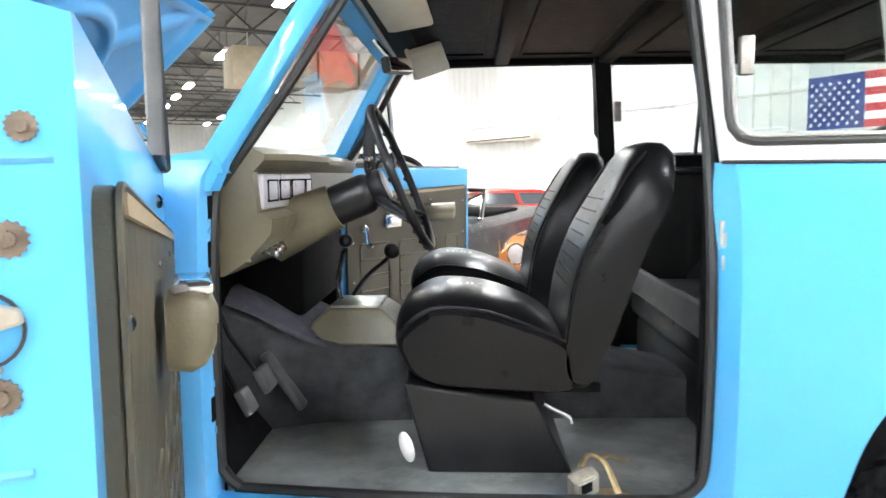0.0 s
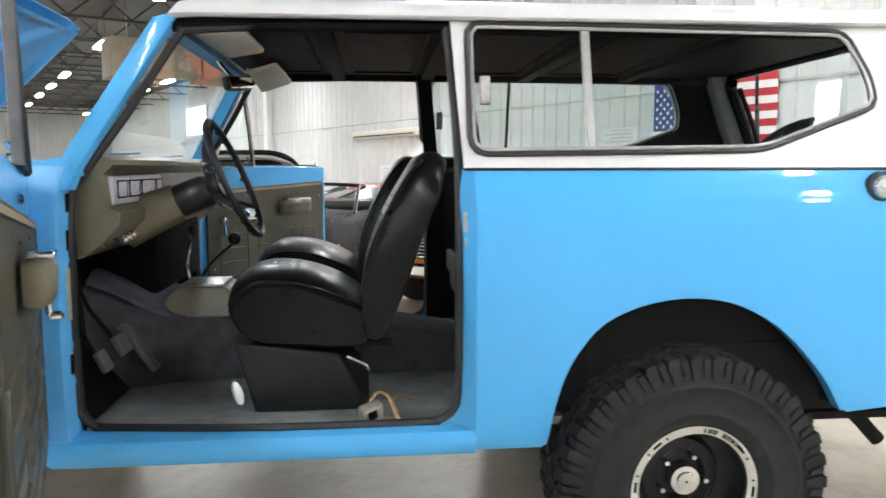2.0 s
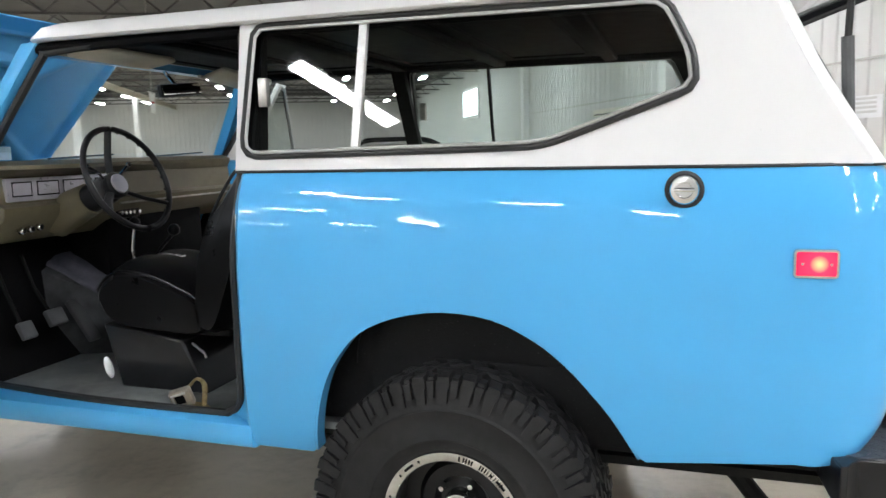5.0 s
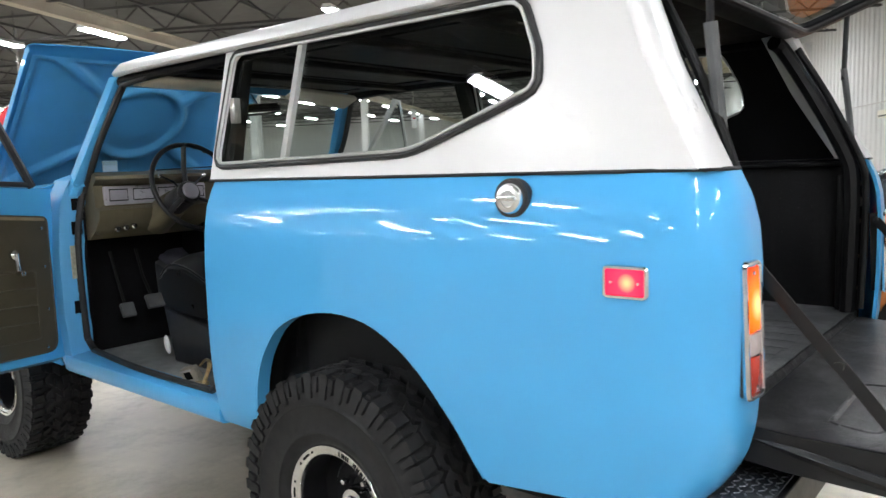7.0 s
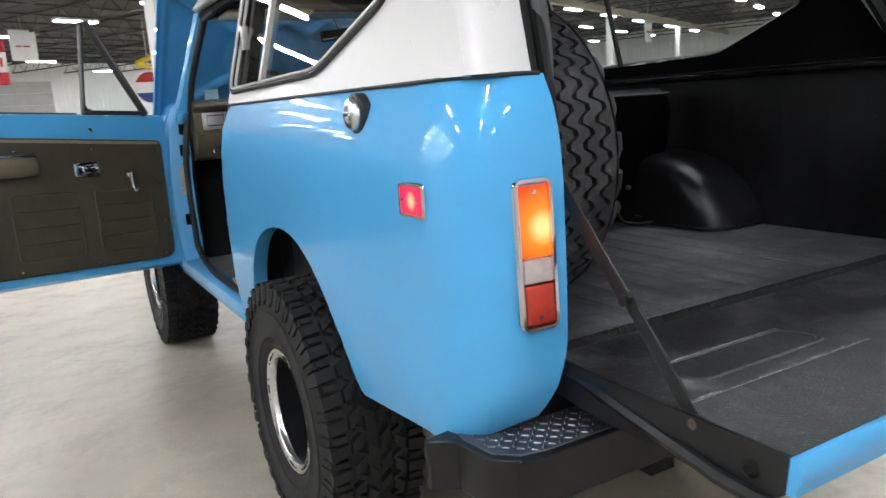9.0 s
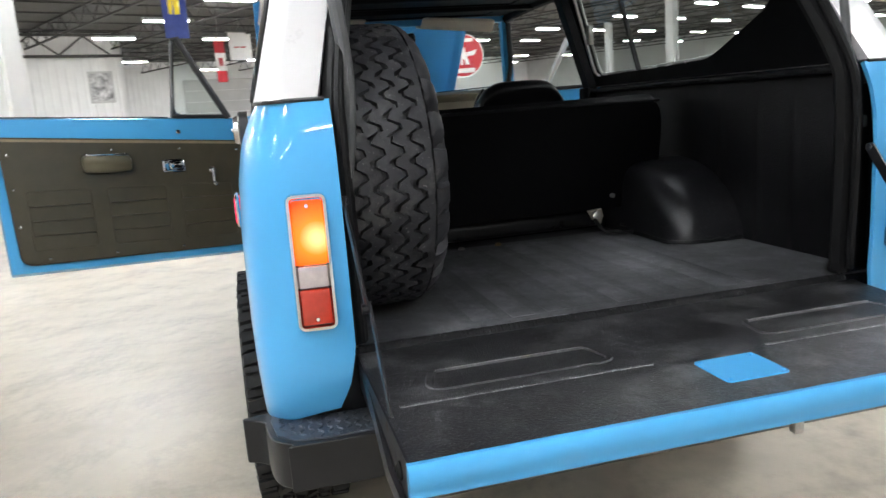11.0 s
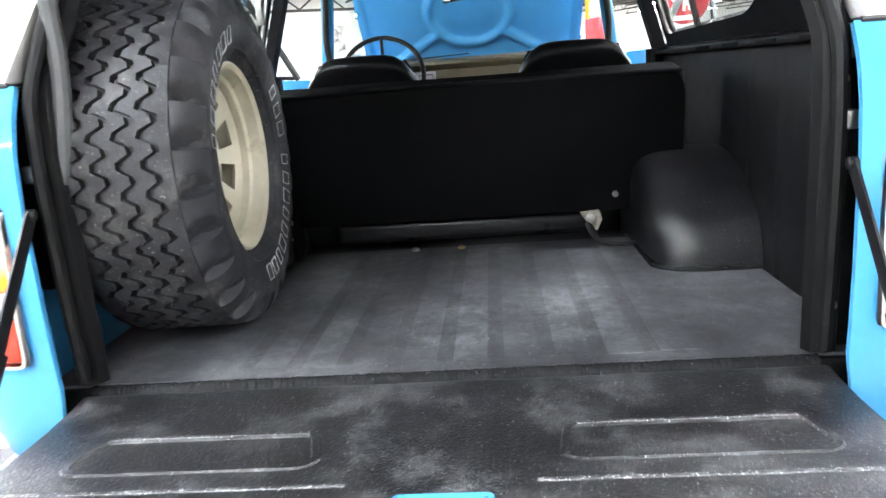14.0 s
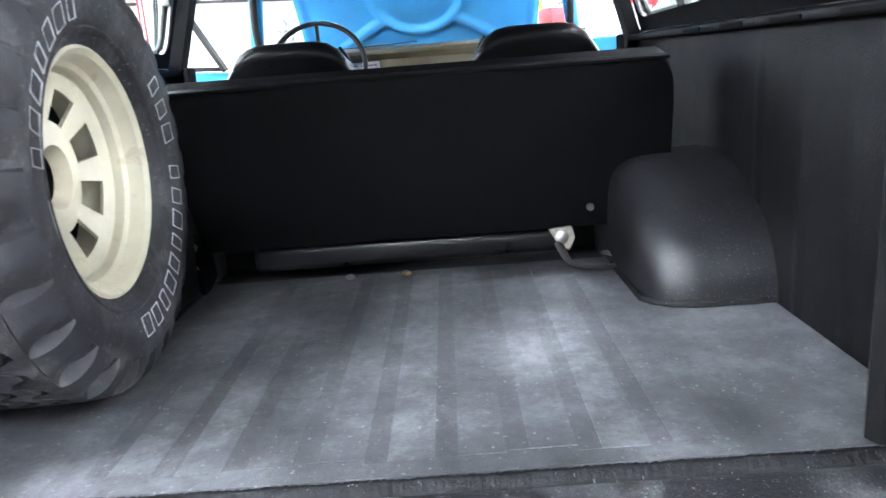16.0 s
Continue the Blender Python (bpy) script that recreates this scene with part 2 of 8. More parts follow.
CEILING = mat("grey_deck_ceiling", (0.065, 0.062, 0.060), 0.7, var=0.15, scale=1.0)
JOIST = mat("dark_steel_joist", (0.042, 0.040, 0.039), 0.6, var=0.2, scale=6)
COLUMN = mat("white_painted_column", (0.72, 0.72, 0.72), 0.45, var=0.04, scale=4)
GLASS = pane_mat("window_glass", (0.86, 0.92, 0.90))
GLASS_DARK = pane_mat("tinted_glass", (0.74, 0.80, 0.79))


def lit_lens(name, bulb, far, edge, mid, core, reach):
    """A lens lit by a bulb behind it: brightest before the bulb, on both sides of the car."""
    m = glow(name, edge, 1.0, tuple(min(1, c * 0.8) for c in edge))
    nt = m.node_tree
    b = nt.nodes["Principled BSDF"]
    b.inputs["Roughness"].default_value = 0.15
    co = nt.nodes.new("ShaderNodeTexCoord").outputs["Object"]
    ds = []
    for p in (bulb, far):
        d = nt.nodes.new("ShaderNodeVectorMath")
        d.operation = "DISTANCE"
        d.inputs[1].default_value = p
        nt.links.new(co, d.inputs[0])
        ds.append(d.outputs["Value"])
    mn = nt.nodes.new("ShaderNodeMath")
    mn.operation = "MINIMUM"
    nt.links.new(ds[0], mn.inputs[0])
    nt.links.new(ds[1], mn.inputs[1])
    dv = nt.nodes.new("ShaderNodeMath")
    dv.operation = "DIVIDE"
    dv.inputs[1].default_value = reach
    nt.links.new(mn.outputs[0], dv.inputs[0])
    nt.links.new(ramp(nt, dv.outputs[0], [(0.10, core), (0.42, mid), (0.95, edge)]), b.inputs["Emission Color"])
    b.inputs["Emission Strength"].default_value = 1.6
    return m

LAMP_ORANGE = lit_lens("lit_orange_lens", (1.80, 0.092, 1.108), (1.80, 2 * CY - 0.092, 1.108), (0.62, 0.045, 0.004), (0.95, 0.22, 0.015), (1.0, 0.72, 0.28), 0.085)
LAMP_RED = lit_lens("lit_red_lens", (1.592, -0.063, 1.158), (1.592, 2 * CY + 0.063, 1.158), (0.50, 0.012, 0.055), (0.62, 0.03, 0.075), (1.0, 0.55, 0.22), 0.05)
LENS_RED = mat("red_lens", (0.42, 0.03, 0.015), 0.12, var=0.1, scale=60, coat=0.6)
LENS_CLEAR = mat("clear_lens", (0.46, 0.40, 0.39), 0.12, var=0.1, scale=60, coat=0.6)
TUBE_GLOW = glow("ceiling_strip_glow", (0.95, 0.98, 1.0), LAMP_POWER)


# ---------------------------------------------------------------- mesh helpers
import collections

def wm(ob):
    """World matrix of an object, without asking the scene."""
    m = ob.matrix_basis.copy()
    if ob.parent:
        m = wm(ob.parent) @ ob.matrix_parent_inverse @ m
    return m


def thing(name, at, label, category, group="", kind=""):
    e = new(name)
    e.empty_display_size = 0.1
    e.matrix_basis = Matrix.Translation(at)
    return tagged(e, label, category, group, kind)


def finish(bm, smooth=35):
    bmesh.ops.recalc_face_normals(bm, faces=bm.faces)
    me = bpy.data.meshes.new("mesh")
    bm.to_mesh(me)
    bm.free()
    if smooth:
        me.shade_smooth()
        me.set_sharp_from_angle(angle=radians(smooth))
    return me


def part(name, bm, material, parent=None, label="", at=None, smooth=35, solid=0.0, offset=-1.0, bevel=0.0):
    """One mesh object from a bmesh (or shared mesh data), under a thing or a part."""
    me = finish(bm, smooth) if isinstance(bm, bmesh.types.BMesh) else bm
    me.name = name
    if material and not me.materials:
        me.materials.append(material)
    if solid and smooth and me.polygons:
        count = collections.Counter(k for p in me.polygons for k in p.edge_keys)
        for e in me.edges:
            if count[e.key] == 1:
                e.use_edge_sharp = True
    ob = new(name, me)
    if parent:
        ob.parent = parent
        ob.matrix_parent_inverse = wm(parent).inverted()
    if at is not None:
        ob.matrix_basis = at
    if solid:
        s = ob.modifiers.new("thickness", "SOLIDIFY")
        s.thickness, s.offset = solid, offset
    if bevel:
        b = ob.modifiers.new("edges", "BEVEL")
        b.width, b.segments, b.limit_method = bevel, 2, "ANGLE"
    if label:
        ob["label"] = label
    return ob


def BM():
    return bmesh.new()


def box(bm, x0, x1, y0, y1, z0, z1, r=0.0, m=None, seg=2):
    g = bmesh.ops.create_cube(bm, size=1)
    vs = g["verts"]
    for v in vs:
        v.co = Vector((x0 + (v.co.x + 0.5) * (x1 - x0), y0 + (v.co.y + 0.5) * (y1 - y0), z0 + (v.co.z + 0.5) * (z1 - z0)))
    if r:
        es = list({e for v in vs for e in v.link_edges})
        out = bmesh.ops.bevel(bm, geom=es, offset=r, segments=seg, affect="EDGES", profile=0.5)
        vs = list({v for f in out["faces"] for v in f.verts} | {v for v in vs if v.is_valid})
    if m is not None:
        bmesh.ops.transform(bm, matrix=m, verts=[v for v in vs if v.is_valid])
    return bm


def loft(bm, rings, closed=True, cap=True):
    """Skin between rings of equally many points."""
    rows = [[bm.verts.new(p) for p in r] for r in rings]
    n = len(rows[0])
    for a, b in zip(rows, rows[1:]):
        for i in range(n if closed else n - 1):
            j = (i + 1) % n
            bm.faces.new((a[i], a[j], b[j], b[i]))
    if cap and closed:
        bm.faces.new(rows[0])
        bm.faces.new(rows[-1][::-1])
    return rows


def sweep(bm, pts, r, segs=10, r2=None, closed=False):
    """A tube along a line; r2 is the second radius of a flat one."""
    pts = [Vector(p) for p in pts]
    r2 = r2 or r
    rings = []
    up = None
    n = len(pts)
    for i, p in enumerate(pts):
        a = pts[(i - 1) % n] if (closed or i > 0) else p
        b = pts[(i + 1) % n] if (closed or i < n - 1) else p
        d = (b - a).normalized()
        if up is None:
            up = Vector((0, 0, 1)) if abs(d.z) < 0.9 else Vector((0, 1, 0))
        u = d.cross(up)
        if u.length < 1e-4:
            u = d.cross(Vector((1, 0, 0)))
        u.normalize()
        v = u.cross(d).normalized()
        rings.append([p + u * (r * math.cos(2 * math.pi * k / segs)) + v * (r2 * math.sin(2 * math.pi * k / segs)) for k in range(segs)])
    if closed:
        rings.append(rings[0])
        rows = [[bm.verts.new(q) for q in rg] for rg in rings[:-1]]
        rows.append(rows[0])
        for a, b in zip(rows, rows[1:]):
            for k in range(segs):
                j = (k + 1) % segs
                bm.faces.new((a[k], a[j], b[j], b[k]))
    else:
        loft(bm, rings)
    return bm


def lathe(bm, profile, segs=48, m=None, cap=False):
    """Turns (radius, along) pairs round the local y axis."""
    rows = []
    for k in range(segs):
        a = 2 * math.pi * k / segs
        rows.append([bm.verts.new((r * math.cos(a), y, r * math.sin(a))) for r, y in profile])
    for k in range(segs):
        A, B = rows[k], rows[(k + 1) % segs]
        for i in range(len(profile) - 1):
            bm.faces.new((A[i], A[i + 1], B[i + 1], B[i]))
    if cap:
        for i in (0, -1):
            bm.faces.new([r[i] for r in rows])
    if m is not None:
        bmesh.ops.transform(bm, matrix=m, verts=[v for r in rows for v in r])
    return bm


def prism(bm, outline, axis, a, b, m=None):
    """A flat outline pushed from a to b along an axis ('x', 'y' or 'z')."""
    def put(p, q, w):
        return {"x": (w, p, q), "y": (p, w, q), "z": (p, q, w)}[axis]
    A = [bm.verts.new(put(p, q, a)) for p, q in outline]
    B = [bm.verts.new(put(p, q, b)) for p, q in outline]
    n = len(outline)
    bm.faces.new(A)
    bm.faces.new(B[::-1])
    for i in range(n):
        j = (i + 1) % n
        bm.faces.new((A[i], A[j], B[j], B[i]))
    if m is not None:
        bmesh.ops.transform(bm, matrix=m, verts=A + B)
    return bm


def smooth_line(pts, n=6, closed=False):
    """Catmull-Rom line through points."""
    P = [Vector(p) for p in pts]
    out = []
    k = len(P)
    for i in range(k if closed else k - 1):
        if closed:
            p0, p1, p2, p3 = P[i - 1], P[i], P[(i + 1) % k], P[(i + 2) % k]
        else:
            p1, p2 = P[i], P[i + 1]
            p0 = P[i - 1] if i else p1 * 2 - p2
            p3 = P[i + 2] if i + 2 < k else p2 * 2 - p1
        for s in range(n):
            t = s / n
            out.append(0.5 * (2 * p1 + (p2 - p0) * t + (2 * p0 - 5 * p1 + 4 * p2 - p3) * t * t + (3 * p1 - p0 - 3 * p2 + p3) * t ** 3))
    if not closed:
        out.append(P[-1])
    return out


def rounded(corners, n=6):
    """Outline with rounded corners from (x, y, radius) triples."""
    out = []
    k = len(corners)
    for i in range(k):
        p = Vector(corners[i][:2])
        r = corners[i][2]
        a = (Vector(corners[i - 1][:2]) - p)
        b = (Vector(corners[(i + 1) % k][:2]) - p)
        an, bn = a.normalized(), b.normalized()
        half = an.angle(bn) / 2
        d = min(r / max(math.tan(half), 1e-3), a.length * 0.49, b.length * 0.49)
        for s in range(n + 1):
            t = s / n
            q = (p + an * d) * (1 - t) ** 2 + p * 2 * t * (1 - t) + (p + bn * d) * t * t
            out.append((q.x, q.y))
    return out


def lerp_table(table, x):
    for (x0, y0), (x1, y1) in zip(table, table[1:]):
        if x <= x1:
            t = max(0.0, (x - x0) / (x1 - x0))
            return y0 + (y1 - y0) * t
    return table[-1][1]


def mirror_y(bm):
    """Turns a driver's side shape into the passenger's side one."""
    for v in bm.verts:
        v.co.y = 2 * CY - v.co.y
    bmesh.ops.reverse_faces(bm, faces=bm.faces)
    return bm


def resample(outline, n):
    """n points at even steps round a closed outline."""
    P = [Vector((*p[:2], 0)) for p in outline]
    L = [0.0]
    for i in range(len(P)):
        L.append(L[-1] + (P[(i + 1) % len(P)] - P[i]).length)
    out = []
    i = 0
    for k in range(n):
        s = L[-1] * k / n
        while L[i + 1] < s:
            i += 1
        t = (s - L[i]) / max(1e-9, L[i + 1] - L[i])
        q = P[i].lerp(P[(i + 1) % len(P)], t)
        out.append((q.x, q.y))
    return out


# ---------------------------------------------------------------- the hall
H = Matrix.Rotation(radians(28), 4, "Z")         # hall axes: p (towards the near wall) and q
P0, P1, Q0, Q1, TOP = -27.0, 7.2, -11.0, 48.0, 5.0
PF, QF = -40.0, 9.3               # beyond QF the hall is deeper


def hall(p, q, z):
    return H @ Vector((p, q, z))


def hbox(bm, p0, p1, q0, q1, z0, z1, r=0.0):
    return box(bm, p0, p1, q0, q1, z0, z1, r, m=H)


floor = part("floor", hbox(BM(), PF, P1, Q0, Q1, -0.2, 0.0), CONCRETE, smooth=0)
tagged(floor, "polished beige concrete floor with dark stains", "floor", kind="structure")
bm = BM()
for q in (-8, 4, 16, 28, 40):                       # saw cuts
    hbox(bm, P0, P1, q - 0.002, q + 0.002, 0.0005, 0.002)
for p in (-24, -12, 3):
    hbox(bm, p - 0.002, p + 0.002, Q0, Q1, 0.0005, 0.002)
tagged(part("floor_joint", bm, JOIST, smooth=0), "thin dark saw cuts in the concrete", "floor joint", kind="structure")


def ribbed_wall(name, a, b, label, material=WALL_WHITE, pitch=0.3):
    """A sheet wall from a to b in hall axes, with upright ribs."""
    bm = BM()
    a, b = Vector((*a, 0)), Vector((*b, 0))
    d = (b - a)
    n = Vector((-d.y, d.x, 0)).normalized()
    u = d.normalized()
    pts, s = [], 0.0
    while s < d.length:
        for w, o in ((0.0, 0.0), (pitch - 0.07, 0.0), (pitch - 0.05, 0.02), (pitch - 0.02, 0.02)):
            pts.append(a + u * min(s + w, d.length) + n * o)
        s += pitch
    pts.append(b)
    back = [p - n * 0.15 for p in (b, a)]
    loop = [(p.x, p.y) for p in pts + back]
    prism(bm, loop, "z", 0.0, TOP, m=H)
    ob = part(name, bm, material, smooth=0)
    return tagged(ob, label, "wall", kind="structure")


ribbed_wall("wall_east", (P1, Q0), (P1, Q1), "white ribbed sheet metal wall of the hall")
ribbed_wall("wall_north", (P1, Q1), (PF, Q1), "grey ribbed sheet metal wall of the hall", WALL_GREY)
ribbed_wall("wall_west", (P0, QF), (P0, Q0), "pale ribbed sheet metal wall of the hall", WALL_PALE)
ribbed_wall("wall_return", (PF, QF), (P0, QF), "pale ribbed sheet metal wall where the hall widens", WALL_PALE)
ribbed_wall("wall_far_west", (PF, Q1), (PF, QF), "pale ribbed sheet metal wall of the deep hall", WALL_PALE)
ribbed_wall("wall_south", (P0, Q0), (P1, Q0), "grey ribbed sheet metal wall of the hall", WALL_GREY)

ceiling = part("ceiling", hbox(BM(), PF - 0.2, P1 + 0.2, Q0 - 0.2, Q1 + 0.2, TOP, TOP + 0.2), CEILING, smooth=0)
tagged(ceiling, "dark grey steel deck ceiling above open joists", "ceiling", kind="structure")

# open web joists across the hall, each one thing
bm = BM()
JL = P1 - PF - 0.2
for z in (-0.03, -0.55):
    box(bm, 0, JL, -0.04, 0.04, z - 0.05, z)
k, x = 0, 0.0
while x + 0.6 < JL:
    a, b = ((x, -0.55), (x + 0.6, -0.05)) if k % 2 == 0 else ((x, -0.05), (x + 0.6, -0.55))
    sweep(bm, [(a[0], 0, a[1]), (b[0], 0, b[1])], 0.018, 4)
    x += 0.6
    k += 1
joist_mesh = finish(bm, 0)
for i, q in enumerate(range(-9, 47, 3)):
    ob = part("roof_joist", joist_mesh, JOIST, at=H @ Matrix.Translation((PF + 0.1, q, TOP)))
    tagged(ob, "dark steel open web roof joist under the ceiling", "joist", group="roof joists", kind="structure")
bm = BM()
for p in range(-38, 7, 2):
    hbox(bm, p - 0.03, p + 0.03, Q0, Q1, TOP - 0.06, TOP - 0.01)
tagged(part("roof_purlin", bm, JOIST, smooth=0), "thin steel purlins under the deck", "purlin", kind="structure")

# deep girder before the west wall
bm = BM()
for z in (TOP - 0.10, TOP - 0.86):
    hbox(bm, P0 + 0.22, P0 + 0.34, Q0, QF, z - 0.05, z + 0.05)
k, q = 0, Q0
while q + 0.9 < QF:
    a, b = (TOP - 0.82, TOP - 0.14) if k % 2 == 0 else (TOP - 0.14, TOP - 0.82)
    sweep(bm, [hall(P0 + 0.28, q, a), hall(P0 + 0.28, q + 0.9, b)], 0.035, 5)
    q += 0.9
    k += 1
tagged(part("roof_girder", bm, JOIST, smooth=0), "dark steel truss girder along the far wall", "girder", kind="structure")

# white columns
bm = BM()
prism(bm, [(-0.12, -0.12), (0.12, -0.12), (0.12, -0.09), (0.02, -0.09), (0.02, 0.09), (0.12, 0.09), (0.12, 0.12), (-0.12, 0.12),
           (-0.12, 0.09), (-0.02, 0.09), (-0.02, -0.09), (-0.12, -0.09)], "z", 0, TOP - 0.56)
column_mesh = finish(bm, 0)
for p, q in ((-8.2, 6.14), (-8.0, 17.0), (-17.0, 17.0), (-8.0, 27.0), (-17.0, 27.0), (-8.0, 37.0), (-3.5, 45.0)):
    ob = part("steel_column", column_mesh, COLUMN, at=H @ Matrix.Translation((p, q, 0)))
    tagged(ob, "white painted steel roof column on the concrete floor", "column", group="roof columns", kind="structure")

bm = BM()                                           # pale main beam over the columns
for a, b, c, d in ((-7.95, -7.75, 4.20, 4.22), (-7.86, -7.84, 4.22, 4.42), (-7.95, -7.75, 4.42, 4.44)):
    hbox(bm, a, b, Q0, Q1, c, d)
tagged(part("roof_beam", bm, mat("beige_steel_beam", (0.46, 0.41, 0.33), 0.55, var=0.1, scale=2), smooth=0), "pale beige steel beam over the row of columns", "beam", kind="structure")

# ceiling strips: a housing and a glowing diffuser each
bm = BM()
prism(bm, [(-0.12, 0.0), (0.12, 0.0), (0.07, 0.08), (-0.07, 0.08)], "y", -0.65, 0.65)
housing_mesh = finish(bm, 0)
bm = BM()
box(bm, -0.10, 0.10, -0.62, 0.62, -0.03, -0.004, 0.01)
tube_mesh = finish(bm)
housing_mesh.materials.append(COLUMN)
tube_mesh.materials.append(TUBE_GLOW)
strip = None
for p in (-36.5, -31.0, -22.4, -18.2, -14.3, -10.9, -8.4, -3.4, 1.9, 5.0):
    # the row at q -5.5 is added to brighten the car's driver's side
    for q in (-8.5, -5.5, -2.5, 2.5, 7.5, 11.2, 17.5, 24.3, 28.0, 32.0, 37.0, 42.0):
        if p < P0 and q < QF:
            continue
        m = H @ Matrix.Translation((p, q, TOP - 0.72))
        if strip is None:
            strip = thing("ceiling_light", (0, 0, 0), "lit white fluorescent strip light hung below the roof joists", "ceiling light",
                          group="ceiling strip lights")
            part("housing", housing_mesh, COLUMN, strip)
            part("diffuser", tube_mesh, TUBE_GLOW, strip, "glowing white diffuser")
            for y in (-0.5, 0.5):
                rod = BM()
                sweep(rod, [(0, y, 0.08), (0, y, 0.725)], 0.008, 5)
                part("hanger_rod", rod, JOIST, strip)
            strip.matrix_basis = m
        else:
            copy_thing(strip, m)


# ---------------------------------------------------------------- the vehicle: body
car = thing("sport_utility_vehicle", (0.4, CY, 0.0),
            "sky blue off-road vehicle with white hardtop, everything standing open", "car")

BELT = 1.385
SIDE = [(0.50, 0.02), (0.53, -0.018), (0.58, -0.040), (0.70, -0.055), (0.80, -0.060), (0.90, -0.062), (1.10, -0.060), (1.22, -0.052), (1.30, -0.037), (1.35, -0.016), (BELT, 0.004)]
REAR = [(0.60, 1.60), (0.64, 1.665), (0.68, 1.715), (0.72, 1.749), (0.77, 1.775), (0.83, 1.789), (0.92, 1.795), (1.00, 1.797), (1.19, 1.797), (1.27, 1.790), (1.33, 1.775), (BELT, 1.748)]


def side_y(z):
    return lerp_table(SIDE, z)


def rear_x(z):
    return lerp_table(REAR, z)


ARCH = [(0.243, 0.545), (0.260, 0.66), (0.294, 0.776), (0.342, 0.859), (0.411, 0.932), (0.522, 0.983), (0.664, 1.006), (0.806, 0.991), (0.924, 0.938),
        (1.006, 0.876), (1.077, 0.802), (1.137, 0.727), (1.196, 0.631)]


def skin_columns(cols, rows=26):
    """Columns of (function z -> point, bottom z, top z) skinned into one sheet."""
    bm = BM()
    grid = []
    for fn, zb, zt in cols:
        grid.append([bm.verts.new(fn(zb + (zt - zb) * (i / rows))) for i in range(rows + 1)])
    for a, b in zip(grid, grid[1:]):
        for i in range(rows):
            bm.faces.new((a[i], b[i], b[i + 1], a[i + 1]))
    return bm


def quarter():
    cols = []
    for x in (0.03, 0.08, 0.14, 0.20, 0.236):
        cols.append((lambda z, x=x: (x, side_y(z), z), 0.537, BELT))
    for p in smooth_line([(x, z, 0) for x, z in ARCH], 3):
        cols.append((lambda z, x=p.x: (x, side_y(z), z), p.y, BELT))
    for x in (1.21, 1.27, 1.33, 1.40, 1.46, 1.51, 1.56):
        cols.append((lambda z, x=x: (x, side_y(z), z), 0.622 + (x - 1.2) * 0.10, BELT))
    n = 20
    for k in range(1, n + 1):
        a = math.pi / 2 * k / n
        e = 2 / 3.4
        sx, sy = math.sin(a) ** e, 1 - math.cos(a) ** e

        def fn(z, sx=sx, sy=sy):
            y0 = side_y(max(z, 0.62))
            yi = lerp_table([(0.66, 0.07), (0.70, 0.105), (0.78, 0.135), (0.86, 0.150)], z)
            return (1.56 + (rear_x(z) - 1.56) * sx, y0 + (yi - y0) * sy, z)
        cols.append((fn, 0.656 + 0.055 * (k / n) ** 1.6, BELT))
    return skin_columns(cols, 30)


part("rear_quarter_panel", quarter(), BLUE, car, "glossy sky blue rear side panel", solid=0.012, offset=-1.0, smooth=50)
part("rear_quarter_panel", mirror_y(quarter()), BLUE, car, solid=0.012, offset=-1.0, smooth=50)

# inner lip of the wheel arch, folded in
for side in (0, 1):
    bm = BM()
    rings = []
    for p in smooth_line([(x, z, 0) for x, z in ARCH], 3):
        y = side_y(p.y)
        rings.append([(p.x, y + 0.001, p.y), (p.x, y + 0.05, p.y + 0.004)])
    loft(bm, rings, closed=False, cap=False)
    part("arch_lip", mirror_y(bm) if side else bm, BLUE, car, solid=0.008)
    # wheel well
    bm = BM()
    rings = []
    for k in range(0, 25):
        a = math.pi * (-0.02 + 1.04 * k / 24)
        x, z = 0.715 + 0.50 * math.cos(a), 0.66 + 0.39 * math.sin(a)
        xi, zi = 0.715 + 0.42 * math.cos(a), 0.66 + 0.36 * math.sin(a)
        rings.append([(x, -0.012, z), (0.715 + 0.445 * math.cos(a), 0.09, 0.66 + 0.375 * math.sin(a)), (xi, 0.255, zi), (0.715 + (xi - 0.715) * 0.3, 0.268, 0.66 + (zi - 0.66) * 0.3)])
    loft(bm, rings, closed=False, cap=False)
    part("wheel_well", mirror_y(bm) if side else bm, GREASE, car)


# door jambs, sill and hinge pillar
def sill():
    bm = BM()
    prof = [(-0.030, 0.530), (-0.042, 0.545), (-0.044, 0.575), (-0.036, 0.602), (-0.015, 0.612), (0.045, 0.616), (0.06, 0.600), (0.06, 0.535), (0.0, 0.525)]
    loft(bm, [[(x, y, z) for y, z in prof] for x in (-1.20, -0.8, -0.4, 0.032)])
    return bm


def rear_jamb():
    """The post behind the door: a folded face from the outer skin into the opening."""
    bm = BM()
    rings = []
    for i in range(17):
        z = 0.58 + (BELT - 0.58) * i / 16
        y = side_y(z)
        fwd = 0.10 * max(0.0, (0.70 - z) / 0.12) ** 2
        rings.append([(0.032, y, z), (0.018, y + 0.010, z), (0.006 - fwd * 0.4, y + 0.035, z), (-0.012 - fwd, y + 0.050, z), (-0.014 - fwd, y + 0.085, z), (0.032, y + 0.10, z)])
    loft(bm, rings)
    return bm


